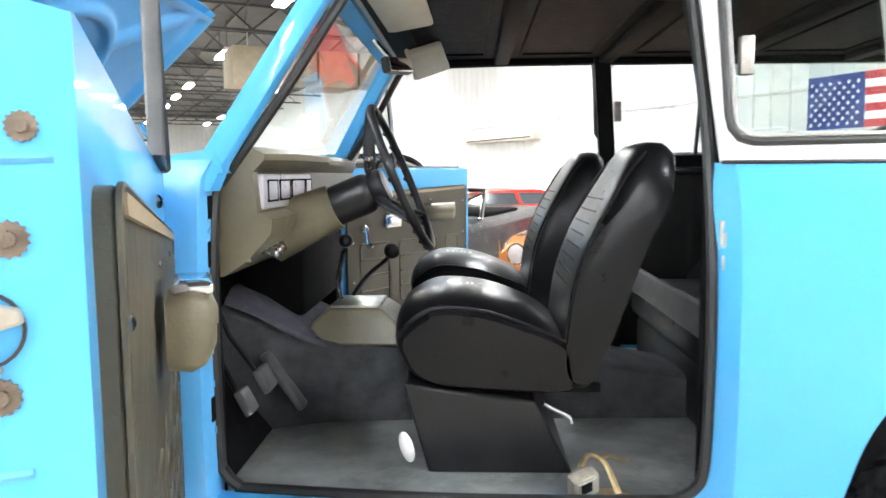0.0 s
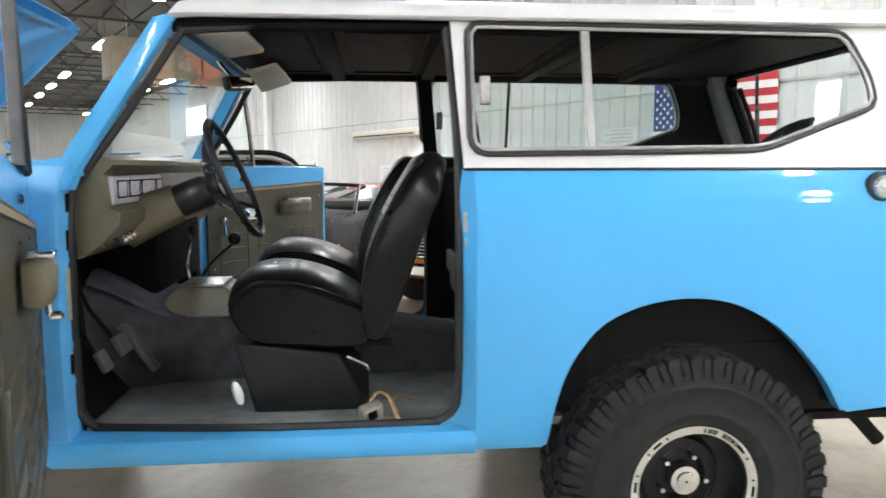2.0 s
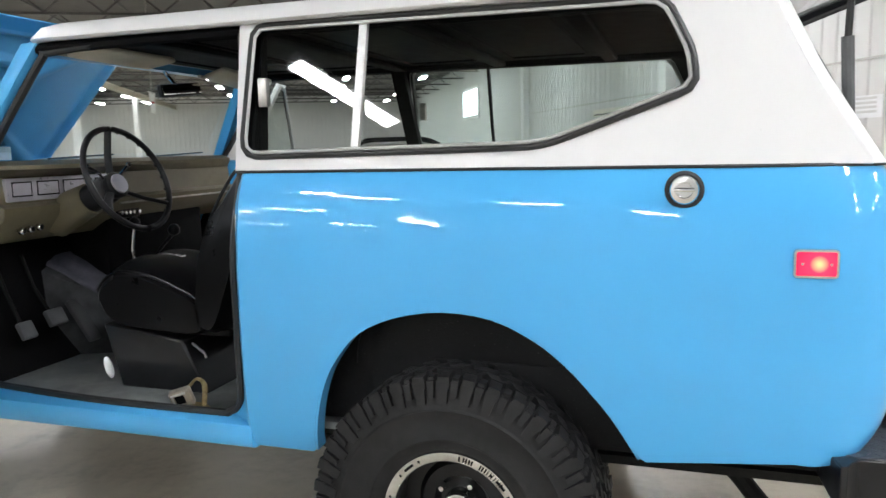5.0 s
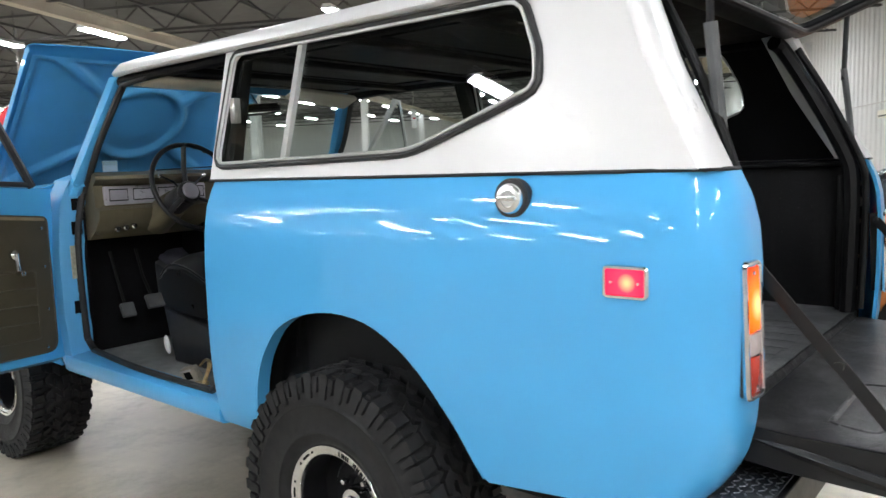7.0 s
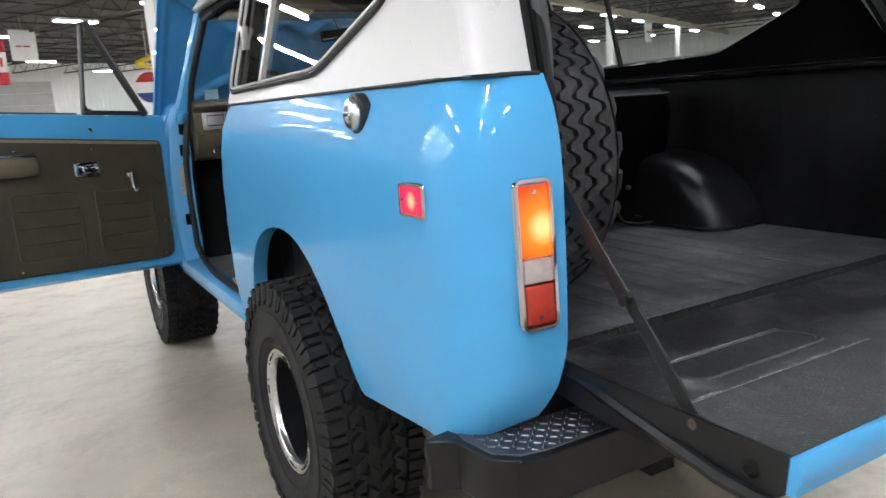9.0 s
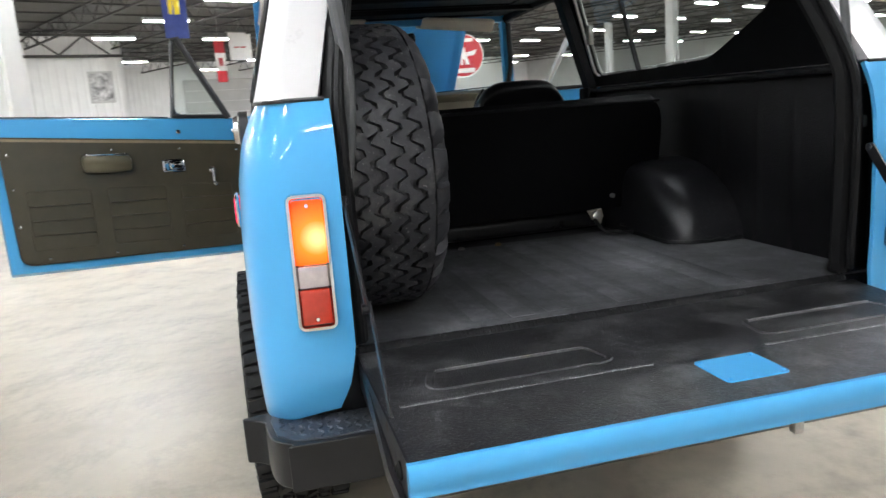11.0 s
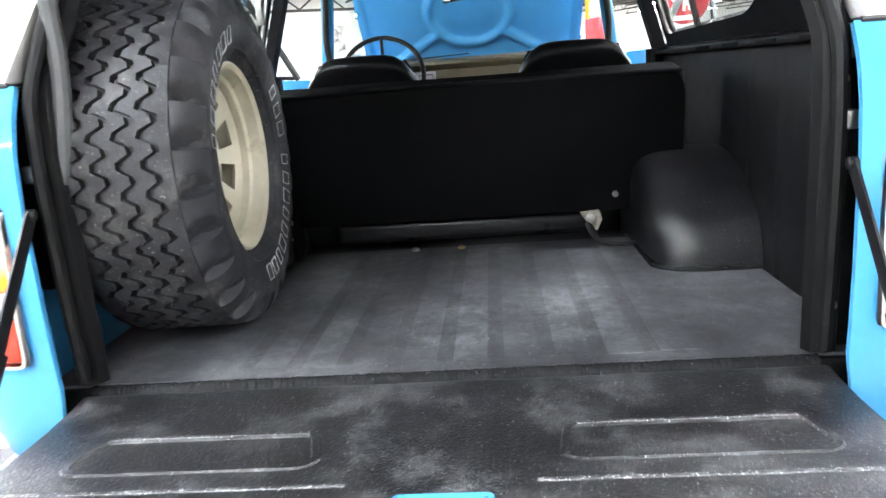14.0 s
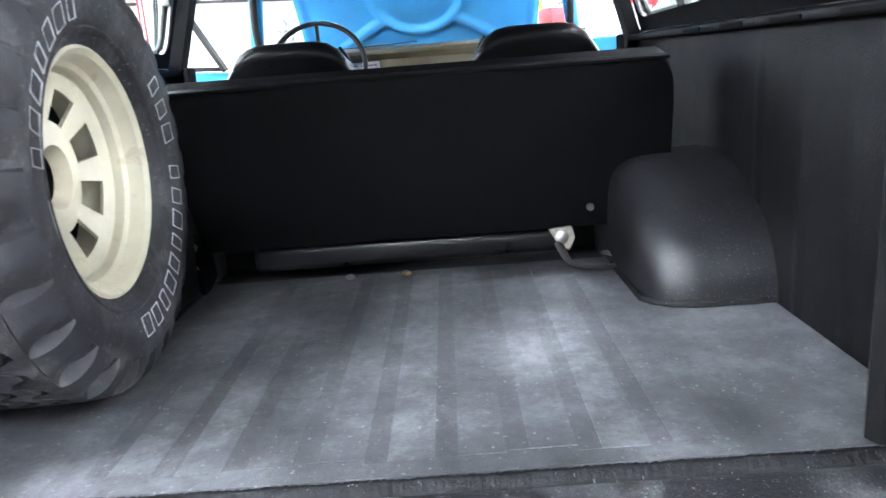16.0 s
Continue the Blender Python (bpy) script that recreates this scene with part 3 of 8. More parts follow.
def hinge_pillar():
    bm = BM()
    rings = []
    for z, dx in ((0.53, 0.0), (0.62, 0.0), (0.80, 0.0), (1.05, 0.0), (1.28, 0.0), (1.36, 0.0), (1.40, 0.02)):
        y = side_y(min(z, BELT)) + 0.01
        rings.append([(-1.28 + dx, y + 0.0, z), (-1.165 + dx, y - 0.004, z), (-1.145 + dx, y + 0.002, z), (-1.14 + dx, y + 0.014, z), (-1.14 + dx, y + 0.11, z), (-1.28 + dx, y + 0.13, z)])
    loft(bm, rings)
    return bm


for side in (0, 1):
    f = mirror_y if side else (lambda b: b)
    part("sill", f(sill()), BLUE, car, "sky blue rocker sill")
    bm = f(rear_jamb())
    bmesh.ops.translate(bm, verts=bm.verts, vec=(0.025 * side, 0, 0))
    part("door_jamb", bm, BLUE, car)
    bm = BM()
    box(bm, -0.008, 0.070, 0.092, 0.108, 0.62, 1.385, 0.003)
    if side:
        box(bm, -0.024, -0.008, 0.056, 0.108, 0.62, 1.385, 0.003)
    bmesh.ops.translate(bm, verts=bm.verts, vec=(0.025 * side, 0, 0))
    part("jamb_trim", f(bm), HEADLINER, car, "black inner trim of the rear post")
    part("hinge_pillar", f(hinge_pillar()), BLUE_IN, car)

# striker on the rear post
bm = BM()
box(bm, -0.004, 0.024, -0.012, 0.004, 1.13, 1.26, 0.004)
box(bm, 0.0, 0.014, -0.020, -0.010, 1.15, 1.185, 0.004)
box(bm, 0.0, 0.014, -0.020, -0.010, 1.20, 1.235, 0.004)
part("striker", bm, STEEL, car, "worn steel door striker")


# black rubber round the door opening
def opening_seal():
    bm = BM()
    def y_at(x, z):
        inner = 0.042 * min(1.0, max(0.0, (-x - 0.85) / 0.22))
        return side_y(z) + 0.052 + inner if z < BELT else 0.055 + (z - BELT) / 0.455 * 0.10
    corner = [(-1.135, 1.33), (-1.138, 1.1), (-1.138, 0.72), (-1.13, 0.665), (-1.10, 0.63), (-1.05, 0.622), (-0.6, 0.620), (-0.13, 0.620), (-0.075, 0.627),
              (-0.035, 0.655), (-0.020, 0.71), (-0.016, 0.9), (-0.016, 1.15), (-0.012, 1.385), (-0.022, 1.60), (-0.040, 1.80), (-0.06, 1.822), (-0.4, 1.825), (-0.80, 1.80), (-0.835, 1.785),
              (-0.98, 1.55), (-1.12, 1.36)]
    pts = smooth_line([(x, y_at(x, z), z) for x, z in corner], 6, closed=True)
    sweep(bm, pts, 0.013, 8, 0.016, closed=True)
    return bm


for side in (0, 1):
    b = opening_seal()
    if side:
        bmesh.ops.translate(b, verts=[v for v in b.verts if v.co.x > -0.085 and v.co.z < 1.5], vec=(0.025, 0, 0))
    part("door_opening_seal", mirror_y(b) if side else b, SEAL, car, "black rubber door seal")


# front wings and cowl
def front_wing():
    cols = []
    FA = [(-2.29, 0.60), (-2.24, 0.78), (-2.10, 0.93), (-1.85, 0.985), (-1.60, 0.93), (-1.46, 0.78), (-1.40, 0.60)]
    for x in (-2.44, -2.38, -2.31):
        cols.append((lambda z, x=x: (x, side_y(z) + (0.04 if x < -2.4 else 0.0), z), 0.62, 1.33))
    for p in smooth_line([(x, z, 0) for x, z in FA], 4):
        cols.append((lambda z, x=p.x: (x, side_y(z), z), p.y, 1.335 + (p.x + 2.3) * 0.04))
    for x in (-1.39, -1.33, -1.285):
        cols.append((lambda z, x=x: (x, side_y(z), z), 0.54, 1.375))
    return skin_columns(cols, 14)


for side in (0, 1):
    b = front_wing()
    part("front_wing", mirror_y(b) if side else b, BLUE, car, solid=0.01, offset=-1.0, smooth=50)
    bm = BM()                                     # top of the wing beside the engine bay
    loft(bm, [[(x, -0.018, zt), (x, 0.03, zt + 0.018), (x, 0.15, zt + 0.012), (x, 0.16, zt - 0.06)] for x, zt in ((-2.44, 1.31), (-1.9, 1.34), (-1.285, 1.375))], closed=False, cap=False)
    part("wing_top", mirror_y(bm) if side else bm, BLUE, car, solid=0.008)
    bm = BM()
    rings = []
    for k in range(0, 19):
        a = math.pi * (-0.05 + 1.1 * k / 18)
        x, z = -1.84 + 0.47 * math.cos(a), 0.54 + 0.46 * math.sin(a)
        rings.append([(x, 0.0, z), (x, 0.32, z)])
    loft(bm, rings, closed=False, cap=False)
    part("wheel_well", mirror_y(bm) if side else bm, GREASE, car)
bm = BM()
loft(bm, [[(-1.30, y, 1.36), (-1.30, y, 1.40), (-1.12, y, 1.425), (-1.10, y, 1.37)] for y in (0.02, 0.4, CY, 1.22, 2 * CY - 0.02)])
part("cowl", bm, BLUE, car)
bm = BM()
box(bm, -2.46, -1.30, 0.16, 2 * CY - 0.16, 0.62, 1.18, 0.02)
part("engine_bay", bm, GREASE, car)
bm = BM()
box(bm, -2.50, -2.44, 0.02, 2 * CY - 0.02, 0.75, 1.30, 0.02)
part("grille_panel", bm, BLUE, car)


# windscreen pillars, header and glass
def a_pillar():
    bm = BM()
    base, top = Vector((-1.165, 0.012, 1.33)), Vector((-0.868, 0.125, 1.832))
    rings = []
    for i in range(9):
        t = i / 8
        c = base.lerp(top, t)
        w = 0.036 if t > 0.1 else 0.05
        rings.append([(c.x - w, c.y - 0.002, c.z), (c.x - w * 0.3, c.y - 0.012, c.z), (c.x + w * 0.7, c.y + 0.0, c.z), (c.x + w, c.y + 0.025, c.z), (c.x + w * 0.6, c.y + 0.055, c.z), (c.x - w, c.y + 0.05, c.z)])
    loft(bm, rings)
    return bm


for side in (0, 1):
    b = a_pillar()
    part("windscreen_pillar", mirror_y(b) if side else b, BLUE, car, "sky blue windscreen pillar", smooth=50)
bm = BM()
loft(bm, [[(-0.905, y, 1.80), (-0.915, y, 1.835), (-0.86, y, 1.85), (-0.845, y, 1.80)] for y in (0.15, CY, 2 * CY - 0.15)])
part("windscreen_header", bm, BLUE_IN, car)
bm = BM()
a, b_ = Vector((-1.165, 0.055, 1.40)), Vector((-0.895, 0.16, 1.815))
vs = [bm.verts.new(v) for v in ((a.x, a.y, a.z), (a.x, 2 * CY - a.y, a.z), (b_.x, 2 * CY - b_.y, b_.z), (b_.x, b_.y, b_.z))]
bm.faces.new(vs)
windscreen = part("windscreen", bm, GLASS, car, "clear windscreen glass")
windscreen.visible_shadow = False
bm = BM()
line = [(a.x + 0.012, a.y, a.z), (a.x + 0.012, 2 * CY - a.y, a.z), (b_.x + 0.012, 2 * CY - b_.y, b_.z), (b_.x + 0.012, b_.y, b_.z)]
sweep(bm, [Vector(p) for p in line], 0.012, 6, closed=True)
part("windscreen_seal", bm, SEAL, car)


# ---------------------------------------------------------------- hardtop
def top_y(z):
    return 0.002 + (z - BELT) / 0.455 * 0.122


OUTER = rounded([(0.0, BELT + 0.004, 0.004), (1.712, BELT + 0.004, 0.004), (1.572, 1.62, 0.3), (1.473, 1.842, 0.004), (-0.032, 1.848, 0.005)], 5)
WIN = rounded([(0.022, 1.432, 0.055), (0.93, 1.445, 0.35), (1.315, 1.585, 0.045), (1.300, 1.68, 0.06), (1.235, 1.818, 0.07), (0.022, 1.826, 0.04)], 8)


def inset(outline, d):
    """Moves a closed outline inwards by d."""
    P = [Vector(p) for p in outline]
    area = sum(P[i].x * P[(i + 1) % len(P)].y - P[(i + 1) % len(P)].x * P[i].y for i in range(len(P)))
    s = 1 if area > 0 else -1
    out = []
    for i, p in enumerate(P):
        t = (P[(i + 1) % len(P)] - P[i - 1]).normalized()
        out.append((p.x - t.y * d * s, p.y + t.x * d * s))
    return out


def top_side():
    bm = BM()
    edges = []
    for line in (OUTER, resample(WIN, 90)):
        vs = [bm.verts.new((x, top_y(z), z)) for x, z in line]
        edges += [bm.edges.new((vs[k - 1], vs[k])) for k in range(len(vs))]
    bmesh.ops.triangle_fill(bm, use_beauty=True, use_dissolve=False, edges=edges)
    return bm


for side in (0, 1):
    f = mirror_y if side else (lambda b: b)
    part("hardtop_side", f(top_side()), WHITE, car, "white painted hardtop side panel", solid=0.014, offset=-1.0, smooth=0)
    part("hardtop_side_lining", f(top_side()), HEADLINER, car, "black inner face of the hardtop side", at=Matrix.Translation((0, -0.022 if side else 0.022, 0)))
    bm = BM()                                     # rubber round the side window
    sweep(bm, [(x, top_y(z) - 0.004, z) for x, z in resample(inset(WIN, -0.003), 110)], 0.009, 8, 0.010, closed=True)
    seal = part("side_window_seal", f(bm), SEAL, car, "black rubber window seal")
    bm = BM()
    sweep(bm, [(x, top_y(z) - 0.009, z) for x, z in resample(inset(WIN, 0.010), 110)], 0.0055, 6, closed=True)
    part("side_window_bead", f(bm), BEAD, seal, "bright metal window bead")
    bm = BM()
    bm.faces.new([bm.verts.new((x, top_y(z) + 0.012, z)) for x, z in resample(inset(WIN, 0.008), 80)])
    g = part("side_window", f(bm), GLASS_DARK, car, "slightly tinted sliding side window glass")
    g.visible_shadow = False
    bm = BM()
    loft(bm, [[(0.388 + 0.025 * side + s * (0.006 if side else 0.012) + o, top_y(z) + dy, z) for s, dy in ((-1, -0.004), (1, -0.004), (1, 0.014), (-1, 0.014))] for z, o in ((1.440, 0.0), (1.815, 0.0))])
    part("window_divider", f(bm), SEAL if side else BEAD, g, "upright window divider")
    bm = BM()
    box(bm, 0.055, 0.085, top_y(1.63) - 0.006, top_y(1.63) + 0.02, 1.58, 1.665, 0.004)
    part("window_latch", f(bm), STEEL, g, "steel window latch")
    # belt joint
    bm = BM()
    sweep(bm, [(x, 0.0 + (0.002 if x < 1.4 else 0.0), BELT + 0.001) for x in (0.0, 0.4, 0.8, 1.2, 1.5)] + [(1.66, 0.008, BELT + 0.001), (1.715, 0.022, BELT + 0.001), (1.743, 0.055, BELT + 0.001), (1.749, 0.14, BELT + 0.001)], 0.005, 6)
    part("belt_seam", f(bm), SEAL, car, "black seam between hardtop and body")


# corner posts beside the tailgate opening
def d_post():
    bm = BM()
    rings = []
    for i in range(12):
        t = i / 11
        z = BELT + 0.004 + (1.842 - BELT) * t
        x = lerp_table([(1.38, 1.742), (1.62, 1.604), (1.85, 1.500)], z)
        y = top_y(z)
        rings.append([(x - 0.10, y + 0.010, z), (x - 0.034, y + 0.004, z), (x - 0.0305, y - 0.0004, z), (x - 0.014, y + 0.003, z), (x + 0.001, y + 0.016, z), (x + 0.008, y + 0.045, z), (x + 0.004, y + 0.125, z), (x - 0.03, y + 0.132, z), (x - 0.10, y + 0.10, z)])
    loft(bm, rings)
    return bm


for side in (0, 1):
    f = mirror_y if side else (lambda b: b)
    part("hardtop_corner_post", f(d_post()), WHITE, car, smooth=50)
    bm = BM()                                     # black inner frame with a rubber strip
    pts = [(1.700, 0.160, 0.845), (1.705, 0.160, 1.10), (1.705, 0.160, 1.30), (1.685, 0.165, 1.40), (1.60, 0.205, 1.58), (1.50, 0.25, 1.765), (1.475, 0.30, 1.80)]
    sweep(bm, smooth_line(pts, 4), 0.026, 8, 0.03)
    part("tailgate_opening_frame", f(bm), FRAME_BLACK, car, "black painted opening frame")
    bm = BM()
    pts = [(1.742, 0.168, 0.86), (1.750, 0.166, 1.10), (1.748, 0.166, 1.30), (1.725, 0.172, 1.40), (1.635, 0.212, 1.60), (1.54, 0.25, 1.775)]
    sweep(bm, smooth_line(pts, 4), 0.012, 8)
    part("tailgate_seal", f(bm), FRAME_BLACK, car, "black rubber seal of the tailgate opening")


# roof with a drip edge all round
def roof():
    bm = BM()
    cx, half = 0.32, (1.19, 0.715)
    rings = []
    for inset_d, z in ((0.030, 1.838), (0.0, 1.838), (-0.006, 1.846), (0.0, 1.858), (0.02, 1.886), (0.06, 1.902), (0.16, 1.918), (0.40, 1.935), (0.69, 1.940)):
        hx, hy = half[0] - inset_d, half[1] - inset_d
        r = max(0.01, 0.09 - inset_d * 0.3)
        ring = rounded([(cx - hx, CY - hy, r), (cx + hx, CY - hy, r), (cx + hx, CY + hy, r), (cx - hx, CY + hy, r)], 6)
        rings.append([(x, y, z - 0.010 * max(0.0, (-x - 0.3)) ) for x, y in ring])
    loft(bm, rings, cap=False)
    bm.verts.ensure_lookup_table()
    bm.faces.new(bm.verts[-28:])
    return bm


part("roof", roof(), WHITE, car, "white painted steel hardtop roof", smooth=60)
bm = BM()                                          # headliner with pressed ribs
box(bm, -0.84, 1.46, 0.145, 2 * CY - 0.145, 1.832, 1.842)
lining = part("roof_lining", bm, HEADLINER, car, "black painted ribbed roof inside")
for x in (-0.42, 0.0, 0.48, 0.98):
    bm = BM()
    box(bm, x - 0.03, x + 0.03, 0.16, 2 * CY - 0.16, 1.808, 1.832, 0.008)
    part("roof_bow", bm, HEADLINER, lining)
for x0, x1 in ((-0.78, -0.46), (-0.38, -0.04), (0.06, 0.44), (0.54, 0.92)):
    bm = BM()
    sweep(bm, [(x0 + 0.03, 0.3, 1.832), (x1 - 0.03, 0.3, 1.832), (x1 - 0.03, 1.32, 1.832), (x0 + 0.03, 1.32, 1.832)], 0.008, 6, closed=True)
    part("pressed_field", bm, HEADLINER, lining)
for side in (0, 1):
    bm = BM()                                      # rail above the door, dark
    sweep(bm, [(-0.86, 0.15, 1.815), (-0.4, 0.155, 1.825), (0.0, 0.155, 1.825), (1.46, 0.15, 1.825)], 0.022, 8)
    part("roof_rail", mirror_y(bm) if side else bm, HEADLINER, car)
    bm = BM()                                      # black post behind the door, inner
    loft(bm, [[(-0.02 + o, y, z), (0.045 + o, y, z), (0.045 + o, y + 0.04, z), (-0.02 + o, y + 0.04, z)] for y, z, o in ((0.045, 0.62, 0.035), (0.045, BELT, 0.02), (0.165, 1.83, -0.03))])
    part("door_post_lining", mirror_y(bm) if side else bm, HEADLINER, car)


# ---------------------------------------------------------------- doors, bonnet, tailgate, liftgate
def door_frame(hinge, angle, side):
    """Pose of a door whose local x runs from the hinge to the latch, y inwards."""
    m = Matrix.Translation(hinge) @ Matrix.Rotation(radians(angle), 4, "Z")
    return m @ Matrix.Diagonal((1, -1, 1, 1)) if side else m


def make_door(m, length, name, rise=0.0):
    def place(bm):
        for v in bm.verts:
            v.co.z += rise * (v.co.x - 0.45)
        bmesh.ops.transform(bm, matrix=m, verts=bm.verts)
        return bm
    L = length
    bm = BM()                                      # shell: outer skin, edges and inner flange
    prof = [(0.0, 1.395), (-0.03, 1.402), (-0.07, 1.395), (-0.098, 1.35), (-0.112, 1.25), (-0.116, 1.05), (-0.112, 0.80), (-0.10, 0.66), (-0.085, 0.615), (-0.04, 0.605), (0.0, 0.625)]
    rings = []
    for x, s in ((0.0, 0.93), (0.012, 0.985), (0.04, 1.0), (L * 0.5, 1.0), (L - 0.03, 1.0), (L - 0.008, 0.99), (L, 0.96)):
        rings.append([(x, y * s, 1.0 + (z - 1.0) * (1 - (1 - s) * 0.15)) for y, z in prof])
    loft(bm, rings)
    door = part(name, place(bm), BLUE, car, "sky blue steel door, swung wide open", smooth=40)
    b0 = 0.13 if side_is_far(m) else 0.045
    out = rounded([(b0, 0.665, 0.06), (L - 0.05, 0.665, 0.06), (L - 0.035, 1.308, 0.03), (b0, 1.270, 0.03)], 5)
    bm = BM()
    prism(bm, out, "y", -0.004, 0.014)
    board = part("door_board", place(bm), OLIVE_PANEL, door, "olive brown moulded door board", bevel=0.004)
    bm = BM()
    sweep(bm, [(x, 0.015, z) for x, z in out], 0.003, 5, closed=True)
    part("board_piping", place(bm), OLIVE_PANEL, door)
    bm = BM()
    loft(bm, [[(x, 0.012, z), (x, 0.019, z), (x, 0.019, z + 0.014), (x, 0.012, z + 0.014)] for x, z in ((b0 + 0.015, 1.252), (L - 0.05, 1.288))])
    part("trim_strip", place(bm), TAN, door, "tan trim strip")
    for x0, x1 in ((b0 + 0.085, 0.42), (0.50, 0.80), (0.88, L - 0.12)):      # pressed fields
        o = rounded([(x0, 0.735, 0.02), (x1, 0.735, 0.02), (x1, 1.035, 0.02), (x0, 1.035, 0.02)], 4)
        bm = BM()
        sweep(bm, [(x, 0.0142, z) for x, z in o], 0.005, 6, 0.0035, closed=True)
        part("pressed_field", place(bm), OLIVE_PANEL, door, smooth=60)
        for z0 in (0.81, 0.885, 0.96):
            bm = BM()
            sweep(bm, [(x0 + 0.006, 0.0142, z0), (x1 - 0.006, 0.0142, z0)], 0.005, 6, 0.0035)
            part("pressed_rib", place(bm), OLIVE_PANEL, door, smooth=60)
    for x, z in ((b0 + 0.035, 1.22), (b0 + 0.035, 1.05), (b0 + 0.035, 0.86), (b0 + 0.055, 0.69), (0.45, 0.69), (0.8, 0.69), (L - 0.18, 0.69), (L - 0.07, 0.86), (L - 0.07, 1.05), (L - 0.07, 1.22), (0.4, 1.235), (0.75, 1.235)):
        bm = BM()
        lathe(bm, [(0.006, 0.013), (0.006, 0.017), (0.002, 0.019)], 8, m=Matrix.Translation((x, 0, z)), cap=True)
        part("board_screw", place(bm), CHROME, door)
    # window winder
    bm = BM()
    lathe(bm, [(0.020, 0.012), (0.020, 0.03), (0.012, 0.04)], 14, m=Matrix.Translation((0.235, 0, 1.11)), cap=True)
    sweep(bm, [(0.235, 0.035, 1.115), (0.237, 0.042, 1.06), (0.238, 0.045, 1.035)], 0.009, 8)
    lathe(bm, [(0.011, 0.04), (0.012, 0.07), (0.004, 0.075)], 10, m=Matrix.Translation((0.238, 0, 1.033)), cap=True)
    part("window_winder", place(bm), CHROME, door, "chrome window winder")
    # inside pull in a cup
    bm = BM()
    box(bm, 0.385, 0.505, 0.012, 0.03, 1.105, 1.175, 0.012)
    box(bm, 0.40, 0.47, 0.03, 0.042, 1.12, 1.16, 0.008)
    part("door_pull", place(bm), CHROME, door, "chrome inside door pull")
    # arm rest
    bm = BM()
    rings = []
    for t, w, hh in ((0, 0.03, 0.025), (0.012, 0.055, 0.040), (0.10, 0.066, 0.047), (0.22, 0.068, 0.047), (0.268, 0.062, 0.044), (0.28, 0.045, 0.032)):
        sect = [(0.012, 0.8), (0.6 * w, 1.0), (0.9 * w, 0.86), (w, 0.5), (w, 0.1), (0.97 * w, 0.04), (0.97 * w, -0.04), (w * 0.96, -0.4), (0.82 * w, -0.85), (0.6 * w, -1.0), (0.012, -0.9)]
        rings.append([(0.665 + t * 0.86, 0.012 + y, 1.165 + hh * q) for y, q in sect])
    loft(bm, rings)
    part("arm_rest", place(bm), OLIVE, door, "olive moulded arm rest", smooth=60)
    bm = BM()
    box(bm, 0.685, 0.890, 0.030, 0.076, 1.205, 1.219, 0.005)
    part("arm_rest_cap", place(bm), CHROME, door, "bright arm rest strip")
    # vent window: frame, glass, catch
    o = 0.07 if side_is_far(m) else 0.0
    tri = [(0.415 + o, 1.40), (0.365 + o, 1.812), (0.335 + o, 1.83), (0.098 + o, 1.40)]
    bm = BM()
    sweep(bm, smooth_line([(tri[0][0], 0.005, tri[0][1]), (tri[1][0], 0.0, tri[1][1])], 1), 0.007, 8, 0.014)
    vent = part("vent_window", place(bm), BEAD if side_is_far(m) else STAY_GREY, door, "slim framed triangular vent window")
    bm = BM()
    sweep(bm, [(tri[1][0], 0.0, tri[1][1]), (tri[2][0], 0.0, tri[2][1]), (tri[3][0], 0.005, tri[3][1])], 0.014, 6, 0.02)
    part("vent_frame", place(bm), BEAD if side_is_far(m) else SEAL, vent)
    bm = BM()
    sweep(bm, [(0.402 + o, 0.005, 1.412), (0.355 + o, 0.0, 1.795), (0.335 + o, 0.0, 1.805), (0.115 + o, 0.005, 1.412)], 0.006, 5, closed=True)
    part("vent_bead", place(bm), SEAL, vent)
    bm = BM()
    box(bm, 0.105 + o, 0.412 + o, -0.008, 0.012, 1.398, 1.420, 0.004)
    part("vent_rail", place(bm), SEAL, vent)
    bm = BM()
    bm.faces.new([bm.verts.new(p) for p in ((0.402 + o, 0.005, 1.41), (0.357 + o, 0.0, 1.80), (0.335 + o, 0.0, 1.81), (0.115 + o, 0.005, 1.41))])
    g = part("vent_glass", place(bm), GLASS, vent)
    g.visible_shadow = False
    bm = BM()
    box(bm, 0.37 + o, 0.395 + o, 0.005, -0.015, 1.408, 1.425, 0.004)
    sweep(bm, [(0.385 + o, 0.005, 1.415), (0.395 + o, -0.018, 1.455)], 0.006, 6)
    part("vent_catch", place(bm), CHROME, vent, "chrome vent catch")
    bm = BM()                                      # top rail above the board, with lock button
    box(bm, 0.42, L - 0.02, -0.062, -0.038, 1.395, 1.409, 0.005)
    part("window_slot", place(bm), SEAL, door)
    bm = BM()
    lathe(bm, [(0.012, 0.0), (0.012, 0.006), (0.007, 0.010)], 10, m=Matrix.Translation((0.39, 0, 1.325)), cap=True)
    part("plug", place(bm), CHROME, door)
    # latch end: bolts, toothed washers and fork
    R90 = Matrix.Rotation(radians(-90), 4, "Z")
    for y, z, r, n in ((-0.056, 1.337, 0.0085, 14), (-0.026, 1.334, 0.0085, 14), (-0.035, 1.276, 0.0105, 14), (-0.072, 1.195, 0.0105, 14), (-0.043, 1.193, 0.0105, 14)):
        bm = BM()
        k = 28 if n else 14
        o = [((r if (not n or i % 2) else r * 0.84) * math.cos(2 * math.pi * i / k), (r if (not n or i % 2) else r * 0.84) * math.sin(2 * math.pi * i / k)) for i in range(k)]
        prism(bm, [(y + p, z + q) for p, q in o], "x", L - 0.004, L + 0.002)
